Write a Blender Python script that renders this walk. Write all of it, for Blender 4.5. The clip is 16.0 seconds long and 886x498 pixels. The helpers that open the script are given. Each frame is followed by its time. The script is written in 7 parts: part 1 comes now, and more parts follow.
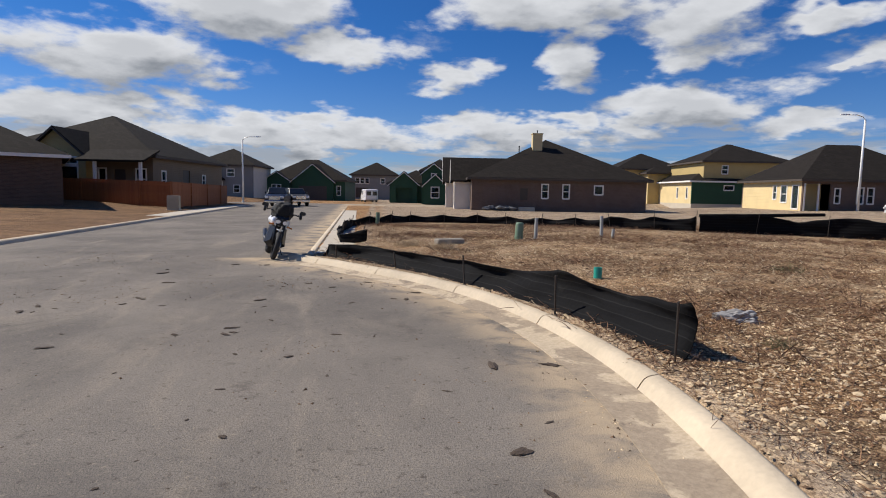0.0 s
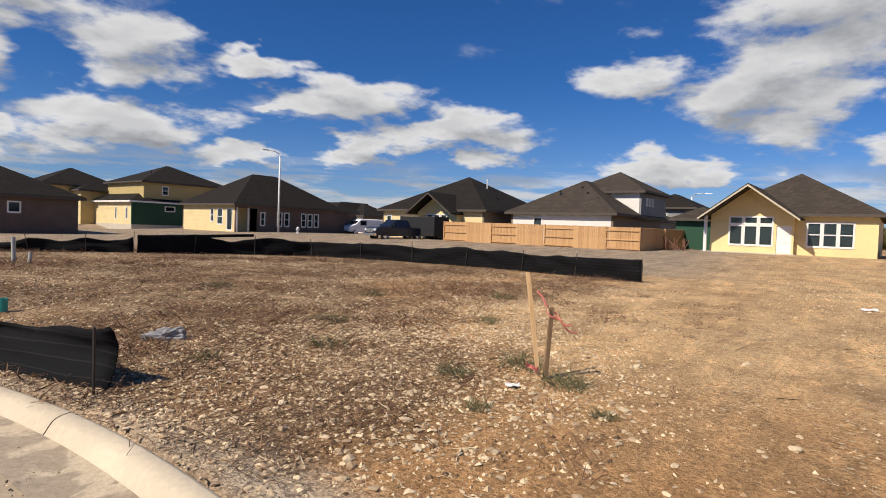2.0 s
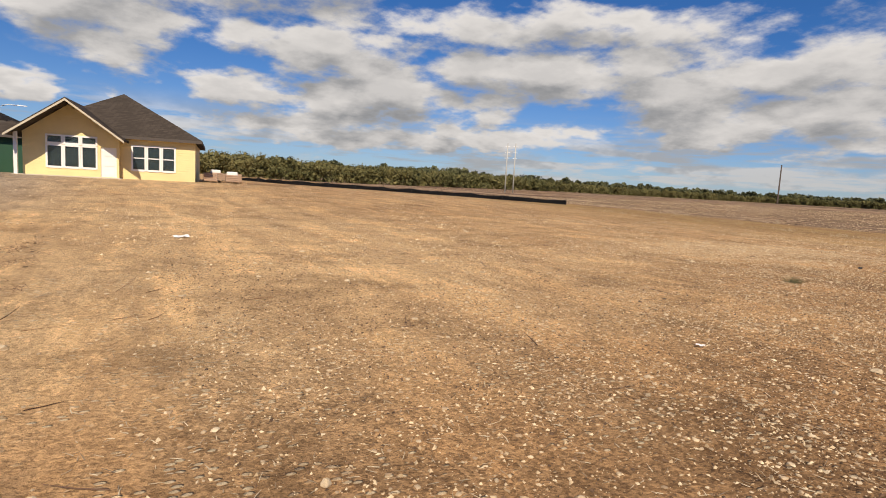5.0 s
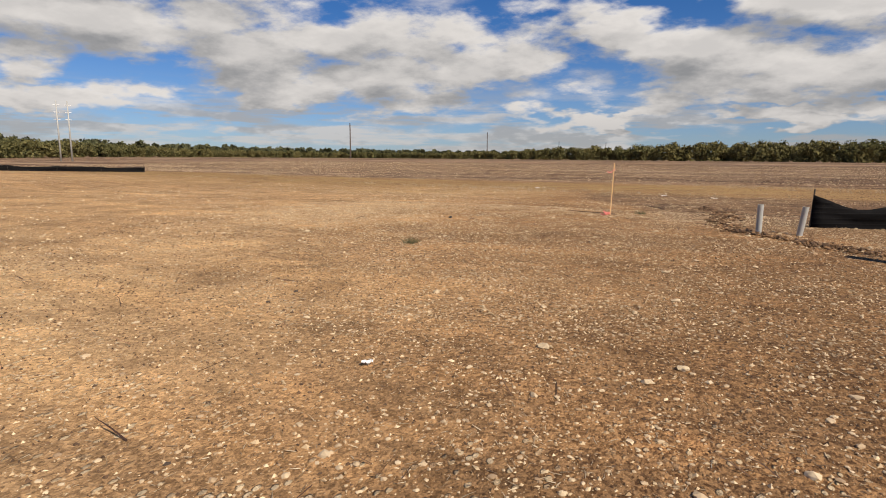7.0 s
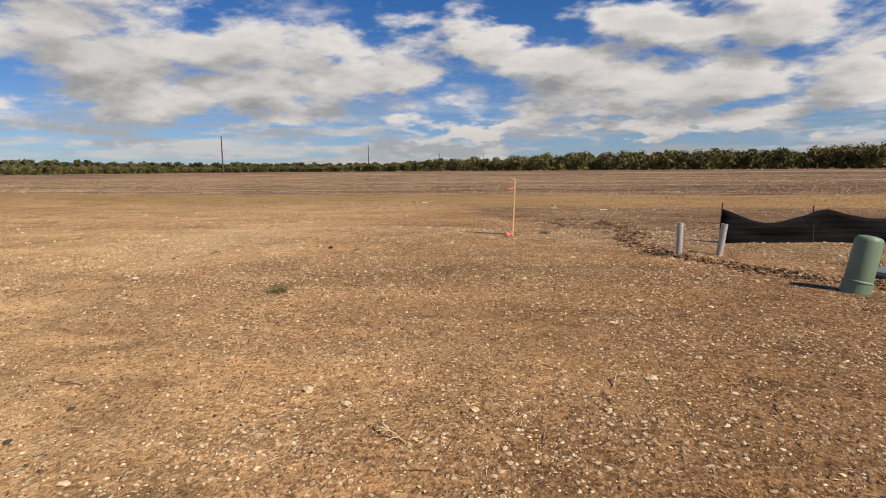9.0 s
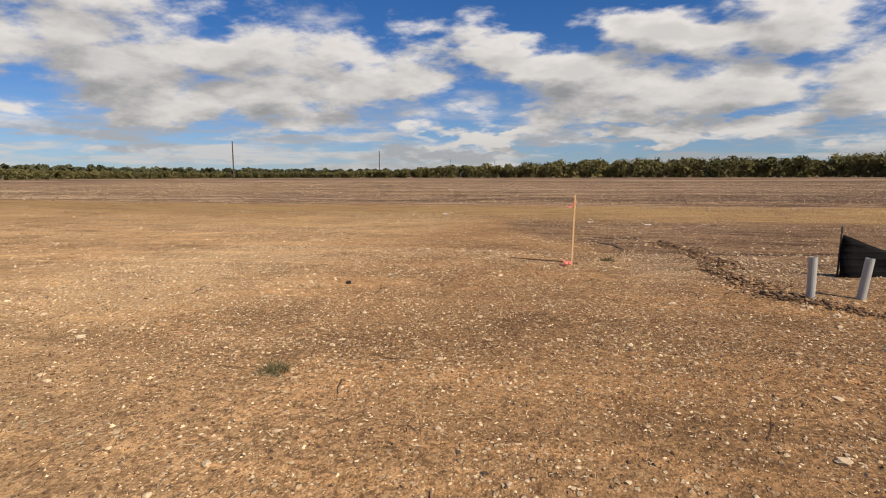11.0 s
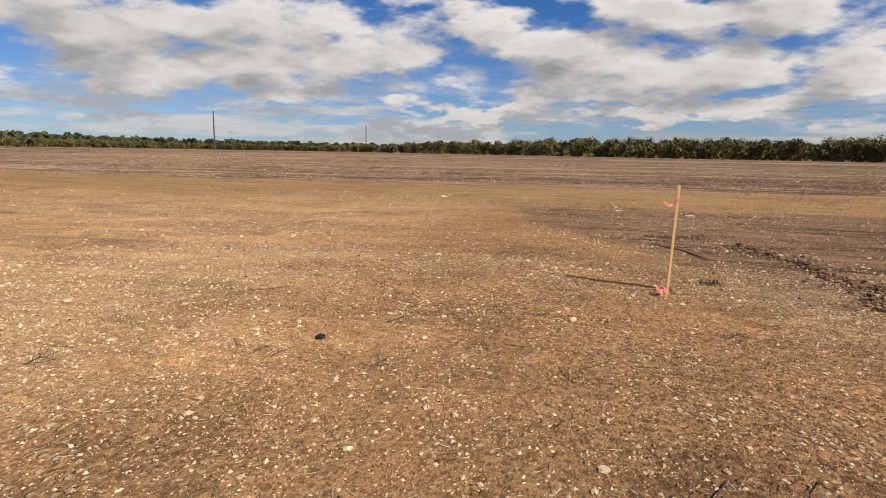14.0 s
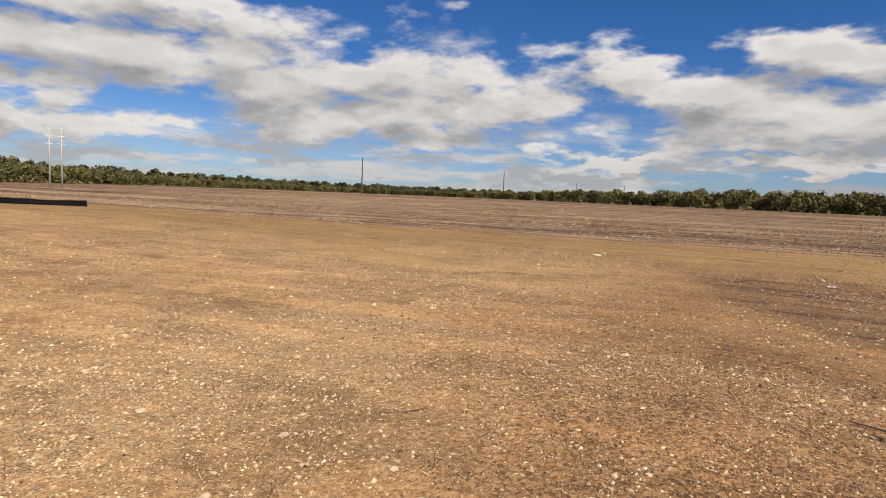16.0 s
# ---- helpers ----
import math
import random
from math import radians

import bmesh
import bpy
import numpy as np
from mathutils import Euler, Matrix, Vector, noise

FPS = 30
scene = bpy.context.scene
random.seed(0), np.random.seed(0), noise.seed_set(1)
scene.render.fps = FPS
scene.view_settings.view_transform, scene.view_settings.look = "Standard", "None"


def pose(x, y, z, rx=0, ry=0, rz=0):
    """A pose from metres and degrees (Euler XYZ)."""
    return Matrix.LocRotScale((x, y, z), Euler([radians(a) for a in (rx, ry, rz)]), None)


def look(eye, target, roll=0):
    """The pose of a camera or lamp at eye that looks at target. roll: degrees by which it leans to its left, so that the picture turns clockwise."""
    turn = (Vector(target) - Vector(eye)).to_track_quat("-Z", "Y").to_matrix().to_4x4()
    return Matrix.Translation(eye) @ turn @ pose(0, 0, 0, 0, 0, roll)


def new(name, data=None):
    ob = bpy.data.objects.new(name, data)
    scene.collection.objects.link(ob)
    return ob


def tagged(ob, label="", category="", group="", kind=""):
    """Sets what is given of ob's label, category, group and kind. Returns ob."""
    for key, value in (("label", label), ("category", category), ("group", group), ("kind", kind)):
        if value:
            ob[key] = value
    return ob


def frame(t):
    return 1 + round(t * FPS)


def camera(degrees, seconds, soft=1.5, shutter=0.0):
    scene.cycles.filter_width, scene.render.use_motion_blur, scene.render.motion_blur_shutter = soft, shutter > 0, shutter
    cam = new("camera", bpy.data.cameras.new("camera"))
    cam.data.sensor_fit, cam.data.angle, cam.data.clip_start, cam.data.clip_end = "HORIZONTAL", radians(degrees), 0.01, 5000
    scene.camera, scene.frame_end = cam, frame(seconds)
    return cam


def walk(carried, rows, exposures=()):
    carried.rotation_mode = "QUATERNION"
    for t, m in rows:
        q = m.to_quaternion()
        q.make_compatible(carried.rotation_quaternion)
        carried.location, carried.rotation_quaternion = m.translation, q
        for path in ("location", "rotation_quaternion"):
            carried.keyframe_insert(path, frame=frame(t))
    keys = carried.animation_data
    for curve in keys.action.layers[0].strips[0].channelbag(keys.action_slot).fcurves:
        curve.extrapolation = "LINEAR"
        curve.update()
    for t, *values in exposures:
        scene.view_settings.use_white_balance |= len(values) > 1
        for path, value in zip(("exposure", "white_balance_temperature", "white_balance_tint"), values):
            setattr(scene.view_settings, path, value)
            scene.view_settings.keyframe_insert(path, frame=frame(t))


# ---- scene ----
cam = camera(75.1, 16.0, soft=1.0)
PATH = [
    (0, (-3.141, -3.302, 1.245), (-2.908, -1.324, 1.054), 1.1),
    (0.5, (-3.171, -3.328, 1.238), (-2.649, -1.4, 1.137), 0.3),
    (1, (-3.159, -3.335, 1.231), (-2.285, -1.537, 1.16), 1.2),
    (1.5, (-3.094, -3.351, 1.224), (-1.792, -1.834, 1.154), 2.1),
    (2, (-2.933, -3.372, 1.217), (-1.235, -2.317, 1.153), 2.1),
    (2.2, (-2.825, -3.429, 1.214), (-1.019, -2.57, 1.186), 2.8),
    (2.5, (-2.66, -3.511, 1.21), (-0.742, -2.946, 1.164), 2.9),
    (2.8, (-2.443, -3.512, 1.206), (-0.466, -3.222, 1.131), 4.0),
    (3.2, (-2.112, -3.472, 1.2), (-0.115, -3.499, 1.086), 3.8),
    (5.5, (-0.419, -4.039, 1.263), (1.157, -5.246, 1.018), 2.8),
    (6, (-0.006, -4.3, 1.28), (1.286, -5.8, 1.002), 2.1),
    (6.5, (0.342, -4.663, 1.265), (1.302, -6.39, 0.954), 1.3),
    (7, (0.655, -5.084, 1.305), (1.419, -6.906, 0.992), 0.4),
    (7.5, (0.898, -5.448, 1.347), (1.403, -7.353, 1.01), 1.3),
    (8, (1.022, -5.967, 1.372), (1.46, -7.892, 1.052), 1.1),
    (8.5, (1.19, -6.483, 1.375), (1.587, -8.418, 1.061), 0.6),
    (9, (1.346, -6.976, 1.399), (1.734, -8.919, 1.126), -0.5),
    (9.5, (1.557, -7.575, 1.443), (1.972, -9.516, 1.197), -0.8),
    (9.7, (1.686, -7.763, 1.46), (2.113, -9.702, 1.219), -0.8),
    (11.8, (2.626, -9.976, 1.516), (3.01, -11.919, 1.241), 0.8),
    (12, (2.706, -10.193, 1.506), (3.064, -12.14, 1.222), 1.0),
    (12.5, (2.924, -10.716, 1.523), (3.204, -12.672, 1.212), 1.8),
    (13, (3.091, -11.287, 1.521), (3.415, -13.239, 1.23), 1.7),
    (13.5, (3.325, -11.844, 1.521), (3.708, -13.78, 1.197), 0.9),
    (14, (3.522, -12.392, 1.516), (3.89, -14.328, 1.184), 1.0),
    (14.5, (3.716, -12.927, 1.576), (4.074, -14.867, 1.251), 1.0),
    (15, (3.967, -13.368, 1.625), (4.343, -15.309, 1.325), 1.3),
    (15.5, (4.201, -13.872, 1.633), (4.698, -15.792, 1.381), 1.7),
    (16, (4.521, -14.251, 1.672), (5.333, -16.069, 1.485), 2.3),
]
walk(cam, [(t, look(eye, target, roll)) for t, eye, target, roll in PATH],
     exposures=[(0.0, 0.10, 6500, 10), (1.2, 0.10, 6550, 10), (2.6, 0.14, 7000, 11), (5.5, 0.12, 7300, 12), (9.5, 0.14, 7300, 12), (12.0, 0.18, 7300, 12), (16.0, 0.20, 7300, 12)])

# ---- world, sun, exposure ----
SUN_DIR = Vector((-0.66, 0.286, 0.695)).normalized()  # towards the sun
sun = new("sun", bpy.data.lights.new("sun", "SUN"))
sun.data.energy, sun.data.angle, sun.data.color = 5.0, radians(0.53), (1.0, 0.93, 0.83)
sun.matrix_world = look(SUN_DIR * 50, (0, 0, 0))

world = bpy.data.worlds.new("sky")
scene.world = world
world.use_nodes = True


class Graph:
    """Short hand for node trees."""

    def __init__(self, tree):
        self.tree = tree
        tree.nodes.clear()

    def add(self, kind, **values):
        node = self.tree.nodes.new(kind)
        for key, value in values.items():
            if key == "operation":
                node.operation = value
            elif key == "blend_type":
                node.blend_type = value
            elif key == "data_type":
                node.data_type = value
            elif key == "feature":
                node.feature = value
            elif key == "attribute_name":
                node.attribute_name = value
            elif key == "wave_type":
                node.wave_type = value
            elif key == "bands_direction":
                node.bands_direction = value
            else:
                slot = int(key[1:]) if key[0] == "i" and key[1:].isdigit() else key.title()
                self.put(node, slot, value)
        return node

    def put(self, node, slot, value):
        target = node.inputs[slot]
        if isinstance(value, bpy.types.NodeSocket):
            self.tree.links.new(value, target)
        elif isinstance(value, bpy.types.Node):
            self.tree.links.new(value.outputs[0], target)
        else:
            target.default_value = value

    def math(self, op, a, b=0.0, c=0.0):
        return self.add("ShaderNodeMath", operation=op, i0=a, i1=b, i2=c).outputs[0]

    def vec(self, op, a, b=(0, 0, 0)):
        node = self.add("ShaderNodeVectorMath", operation=op, i0=a, i1=b)
        if op == "SCALE":
            node.inputs["Scale"].default_value = 0.35
        return node.outputs[0]

    def noise(self, vector, scale, detail=4.0, rough=0.55, distortion=0.0):
        return self.add("ShaderNodeTexNoise", vector=vector, scale=scale, detail=detail, roughness=rough, distortion=distortion).outputs[0]

    def ramp(self, value, lo, hi, a=0.0, b=1.0):
        node = self.add("ShaderNodeMapRange", i0=value, i1=lo, i2=hi, i3=a, i4=b)
        node.interpolation_type = "SMOOTHSTEP"
        return node.outputs[0]

    def mix(self, factor, a, b, blend="MIX"):
        node = self.add("ShaderNodeMix", data_type="RGBA", blend_type=blend)
        for slot, value in ((0, factor), (6, a), (7, b)):
            if isinstance(value, tuple) and len(value) == 3:
                value = (*value, 1)
            self.put(node, slot, value)
        return node.outputs[2]


g = Graph(world.node_tree)
azimuth = math.atan2(SUN_DIR.x, SUN_DIR.y)
sky = g.add("ShaderNodeTexSky")
sky.sky_type, sky.sun_disc, sky.sun_elevation, sky.sun_rotation = "NISHITA", False, math.asin(SUN_DIR.z), azimuth
sky.dust_density, sky.ozone_density, sky.altitude = 0.25, 2.6, 200.0
coords = g.add("ShaderNodeTexCoord").outputs["Generated"]
split = g.add("ShaderNodeSeparateXYZ", i0=coords)
up = g.math("MAXIMUM", split.outputs[2], 0.0)
# cumulus clouds: (bearing, elevation, half width, half height) in degrees
CLOUDS_NORTH = [(-23, 11.0, 10.2, 2.6), (-12, 15.7, 7.8, 2.7), (-3, 13.1, 6.4, 1.3), (7, 11.2, 3.5, 1.7), (19, 13.2, 3.6, 2.8), (30, 13.8, 7.7, 2.6), (27, 8.6, 9.5, 2.1), (16, 17.4, 9.9, 2.3), (39, 6.5, 3.8, 1.3), (42, 11.5, 3.0, 0.9), (-25, 5.9, 15.0, 1.9), (-6, 5.6, 18.0, 2.0), (15, 6.2, 11.6, 1.4)]
CLOUDS_EAST = [(48, 12.0, 8.9, 1.8), (59, 9.6, 8.6, 1.8), (40, 15.0, 4.9, 0.8), (49, 7.2, 3.3, 1.1), (61, 7.3, 4.4, 1.2), (77, 15.0, 5.3, 2.0), (87, 12.1, 7.0, 4.0), (98, 18.0, 14.8, 4.0), (104, 12.2, 9.2, 2.1), (103, 7.1, 11.3, 2.1), (79, 6.5, 5.3, 1.5)]
CLOUDS_SOUTH = [(110, 8.9, 10.6, 3.8), (124, 9.8, 11.6, 3.6), (131, 14.5, 16.4, 2.4), (149, 9.5, 23.7, 5.1), (141, 5.4, 9.3, 1.9), (-174, 8.0, 17.9, 4.1), (-165, 12.0, 15.7, 2.3), (173, 11.9, 4.8, 2.7), (-157, 7.3, 5.4, 3.7), (172, 4.0, 8.3, 1.0), (107, 5.0, 12.0, 1.9), (121, 4.6, 11.0, 1.5), (-168, 4.6, 16.0, 0.9), (188, 3.4, 14.0, 0.8)]


def sheet(at):
    """The cloud layer seen in perspective: finer and flatter towards the horizon."""
    s = g.add("ShaderNodeSeparateXYZ", i0=at)
    far = g.math("ADD", g.math("MAXIMUM", s.outputs[2], 0.0), 0.30)
    return g.add("ShaderNodeCombineXYZ", i0=g.math("DIVIDE", s.outputs[0], far), i1=g.math("DIVIDE", s.outputs[1], far), i2=g.math("MULTIPLY", s.outputs[2], 2.5)).outputs[0]


def cloud_density(at):
    """Above zero inside a cloud: ragged heaps round each cloud's middle, and a few stray tufts."""
    flat_at = sheet(at)
    curl = g.add("ShaderNodeTexNoise", vector=flat_at, scale=2.6, detail=4.0, roughness=0.6).outputs["Color"]
    bent = g.vec("ADD", at, g.vec("MULTIPLY", g.vec("SUBTRACT", curl, (0.5, 0.5, 0.5)), (0.22, 0.22, 0.12)))
    nearest = None
    for bearing, height, wide, tall in CLOUDS_NORTH + CLOUDS_EAST + CLOUDS_SOUTH:
        b, e = radians(bearing), radians(height)
        mid = Vector((math.sin(b) * math.cos(e), math.cos(b) * math.cos(e), math.sin(e)))
        right = Vector((math.cos(b), -math.sin(b), 0))
        turn = Matrix((right, mid.cross(right) * -1, mid)).transposed().to_euler()
        spot = g.tree.nodes.new("ShaderNodeMapping")
        spot.vector_type = "TEXTURE"
        g.put(spot, "Vector", bent)
        spot.inputs["Location"].default_value, spot.inputs["Rotation"].default_value = mid, turn
        spot.inputs["Scale"].default_value = (math.radians(wide), math.radians(tall), 0.5)
        away = g.tree.nodes.new("ShaderNodeVectorMath")
        away.operation = "LENGTH"
        g.put(away, 0, spot)
        nearest = away.outputs["Value"] if nearest is None else g.math("SMOOTH_MIN", nearest, away.outputs["Value"], 0.25)
    heap = g.math("MULTIPLY", g.math("MINIMUM", g.math("MAXIMUM", g.math("SUBTRACT", 1.0, nearest), -0.8), 0.6), 0.52)
    puffs = g.add("ShaderNodeTexVoronoi", feature="SMOOTH_F1", vector=g.vec("ADD", flat_at, g.vec("MULTIPLY", curl, (0.25, 0.25, 0.25))), scale=4.6, smoothness=0.4).outputs["Distance"]
    ragged = g.math("ADD", g.math("MULTIPLY", g.math("SUBTRACT", g.noise(flat_at, 4.6, 10.0, 0.60), 0.5), 1.10), g.math("MULTIPLY", g.math("SUBTRACT", 0.40, puffs), 0.42))
    tufts = g.math("SUBTRACT", g.math("MULTIPLY", g.noise(flat_at, 2.4, 8.0, 0.56), 1.3), 0.83)
    return g.math("MAXIMUM", g.math("ADD", heap, ragged), tufts)


dense = cloud_density(coords)
toward_sun = cloud_density(g.vec("ADD", coords, tuple(SUN_DIR * 0.045)))
mask = g.ramp(dense, -0.10, 0.20)
streak_at = g.vec("MULTIPLY", coords, (5.0, 5.0, 46.0))
streaks = g.math("MULTIPLY", g.ramp(g.noise(streak_at, 1.1, 8.0, 0.6), 0.42, 0.58, 0.0, 0.85), g.ramp(up, 0.13, 0.06))
mask = g.math("MAXIMUM", mask, streaks)
shadow_side = g.ramp(g.math("SUBTRACT", toward_sun, dense), -0.34, 0.34)
thick = g.ramp(dense, 0.0, 0.5, 0.0, 0.40)
shade = g.math("MINIMUM", g.math("ADD", thick, g.math("MULTIPLY", shadow_side, 0.80)), 1.0)
shade = g.math("MAXIMUM", shade, g.ramp(up, 0.12, 0.03, 0.0, 0.45))
cloud = g.mix(shade, (9.7, 9.9, 10.3), (3.2, 3.5, 4.0))
deep = g.mix(1.0, sky, g.mix(g.ramp(up, 0.0, 0.28), (0.52, 0.73, 1.18), (0.21, 0.58, 1.10)), "MULTIPLY")
tint = g.mix(mask, deep, cloud)
back = g.add("ShaderNodeBackground", color=tint, strength=0.074)
g.add("ShaderNodeOutputWorld", surface=back)

# ---- materials ----


def material(name, rough=0.8, metal=0.0):
    m = bpy.data.materials.new(name)
    m.use_nodes = True
    graph = Graph(m.node_tree)
    shader = graph.add("ShaderNodeBsdfPrincipled", roughness=rough, metallic=metal)
    graph.add("ShaderNodeOutputMaterial", surface=shader)
    return m, graph, shader


def place(graph):
    return graph.add("ShaderNodeTexCoord").outputs["Object"]


def bumped(graph, shader, height, strength=0.4, depth=0.02):
    node = graph.tree.nodes.new("ShaderNodeBump")
    node.inputs["Strength"].default_value = strength
    node.inputs["Distance"].default_value = depth
    graph.put(node, "Height", height)
    graph.put(shader, "Normal", node)


def plain(name, colour, rough=0.7, metal=0.0, scale=6.0, vary=0.18, bump=0.15, depth=0.01, random_tint=0.0):
    """A painted, moulded or cast surface with mottling at two scales and fine relief."""
    m, graph, shader = material(name, rough, metal)
    p = place(graph)
    low = graph.noise(p, scale * 0.25, 3.0)
    fine = graph.noise(p, scale * 4, 5.0)
    f = graph.math("MULTIPLY_ADD", low, vary * 1.6, graph.math("MULTIPLY_ADD", fine, vary, 1 - vary * 1.3))
    if random_tint:
        f = graph.math("ADD", f, graph.math("MULTIPLY_ADD", graph.add("ShaderNodeObjectInfo").outputs["Random"], random_tint, -random_tint / 2))
    graph.put(shader, "Base Color", graph.mix(1.0, (*colour,), graph.add("ShaderNodeCombineColor", i0=f, i1=f, i2=f).outputs[0], "MULTIPLY"))
    graph.put(shader, "Roughness", graph.ramp(fine, 0.3, 0.7, max(rough - 0.08, 0.03), min(rough + 0.08, 1)))
    bumped(graph, shader, fine, bump, depth)
    return m


def wood(name, light, dark, rough=0.75):
    m, graph, shader = material(name, rough)
    p = place(graph)
    stretched = graph.vec("MULTIPLY", p, (14.0, 14.0, 0.9))
    grain = graph.noise(stretched, 2.2, 6.0, 0.6, 0.6)
    tone = graph.math("MULTIPLY_ADD", graph.add("ShaderNodeObjectInfo").outputs["Random"], 0.5, -0.25)
    f = graph.math("ADD", graph.ramp(grain, 0.3, 0.72), tone)
    graph.put(shader, "Base Color", graph.mix(f, light, dark))
    bumped(graph, shader, grain, 0.3, 0.004)
    return m


def shingles(name, colour):
    m, graph, shader = material(name, 0.92)
    p = place(graph)
    rows = graph.add("ShaderNodeTexBrick", vector=graph.vec("MULTIPLY", p, (1.0, 1.0, 1.0)))
    split_p = graph.add("ShaderNodeSeparateXYZ", i0=p)
    plane = graph.add("ShaderNodeCombineXYZ", i0=graph.math("ADD", split_p.outputs[0], split_p.outputs[1]), i1=graph.math("MULTIPLY", split_p.outputs[2], 2.2), i2=0.0)
    graph.put(rows, "Vector", plane)
    for slot, value in (("Scale", 1.0), ("Mortar Size", 0.012), ("Brick Width", 0.34), ("Row Height", 0.3), ("Color1", (*[c * 1.18 for c in colour], 1)),
                        ("Color2", (*[c * 0.78 for c in colour], 1)), ("Mortar", (*[c * 0.5 for c in colour], 1))):
        rows.inputs[slot].default_value = value
    grit = graph.noise(p, 30.0, 4.0)
    patch = graph.noise(p, 0.5, 3.0)
    graph.put(shader, "Base Color", graph.mix(graph.ramp(patch, 0.3, 0.7, 0.0, 0.35), rows.outputs[0], (*[c * 0.72 for c in colour],)))
    bumped(graph, shader, grit, 0.5, 0.02)
    shader.inputs["Specular IOR Level"].default_value = 0.12
    return m


def bricks(name, first, second, mortar):
    m, graph, shader = material(name, 0.9)
    p = place(graph)
    s = graph.add("ShaderNodeSeparateXYZ", i0=p)
    plane = graph.add("ShaderNodeCombineXYZ", i0=graph.math("ADD", s.outputs[0], s.outputs[1]), i1=s.outputs[2], i2=0.0)
    rows = graph.add("ShaderNodeTexBrick", vector=plane)
    for slot, value in (("Scale", 1.0), ("Mortar Size", 0.008), ("Brick Width", 0.24), ("Row Height", 0.08), ("Color1", (*first, 1)), ("Color2", (*second, 1)), ("Mortar", (*mortar, 1))):
        rows.inputs[slot].default_value = value
    stain = graph.noise(p, 0.9, 4.0)
    graph.put(shader, "Base Color", graph.mix(graph.ramp(stain, 0.35, 0.75, 0.0, 0.45), rows.outputs[0], (*[c * 0.7 for c in first],)))
    bumped(graph, shader, graph.math("SUBTRACT", graph.math("MULTIPLY", stain, 0.3), rows.outputs[1]), 0.6, 0.01)
    return m


def lap_siding(name, colour):
    """Fibre-cement boards, 0.16 m to the weather."""
    m, graph, shader = material(name, 0.7)
    p = place(graph)
    z = graph.add("ShaderNodeSeparateXYZ", i0=p).outputs[2]
    step = graph.math("FRACT", graph.math("DIVIDE", z, 0.16))
    dirt = graph.noise(p, 0.8, 4.0)
    fine = graph.noise(p, 18.0, 3.0)
    shade_f = graph.math("ADD", graph.ramp(dirt, 0.3, 0.75, 0.0, 0.28), graph.ramp(fine, 0.4, 0.8, 0.0, 0.12))
    graph.put(shader, "Base Color", graph.mix(shade_f, (*colour,), (*[c * 0.66 for c in colour],)))
    bumped(graph, shader, graph.math("SUBTRACT", 1.0, step), 0.9, 0.014)
    return m


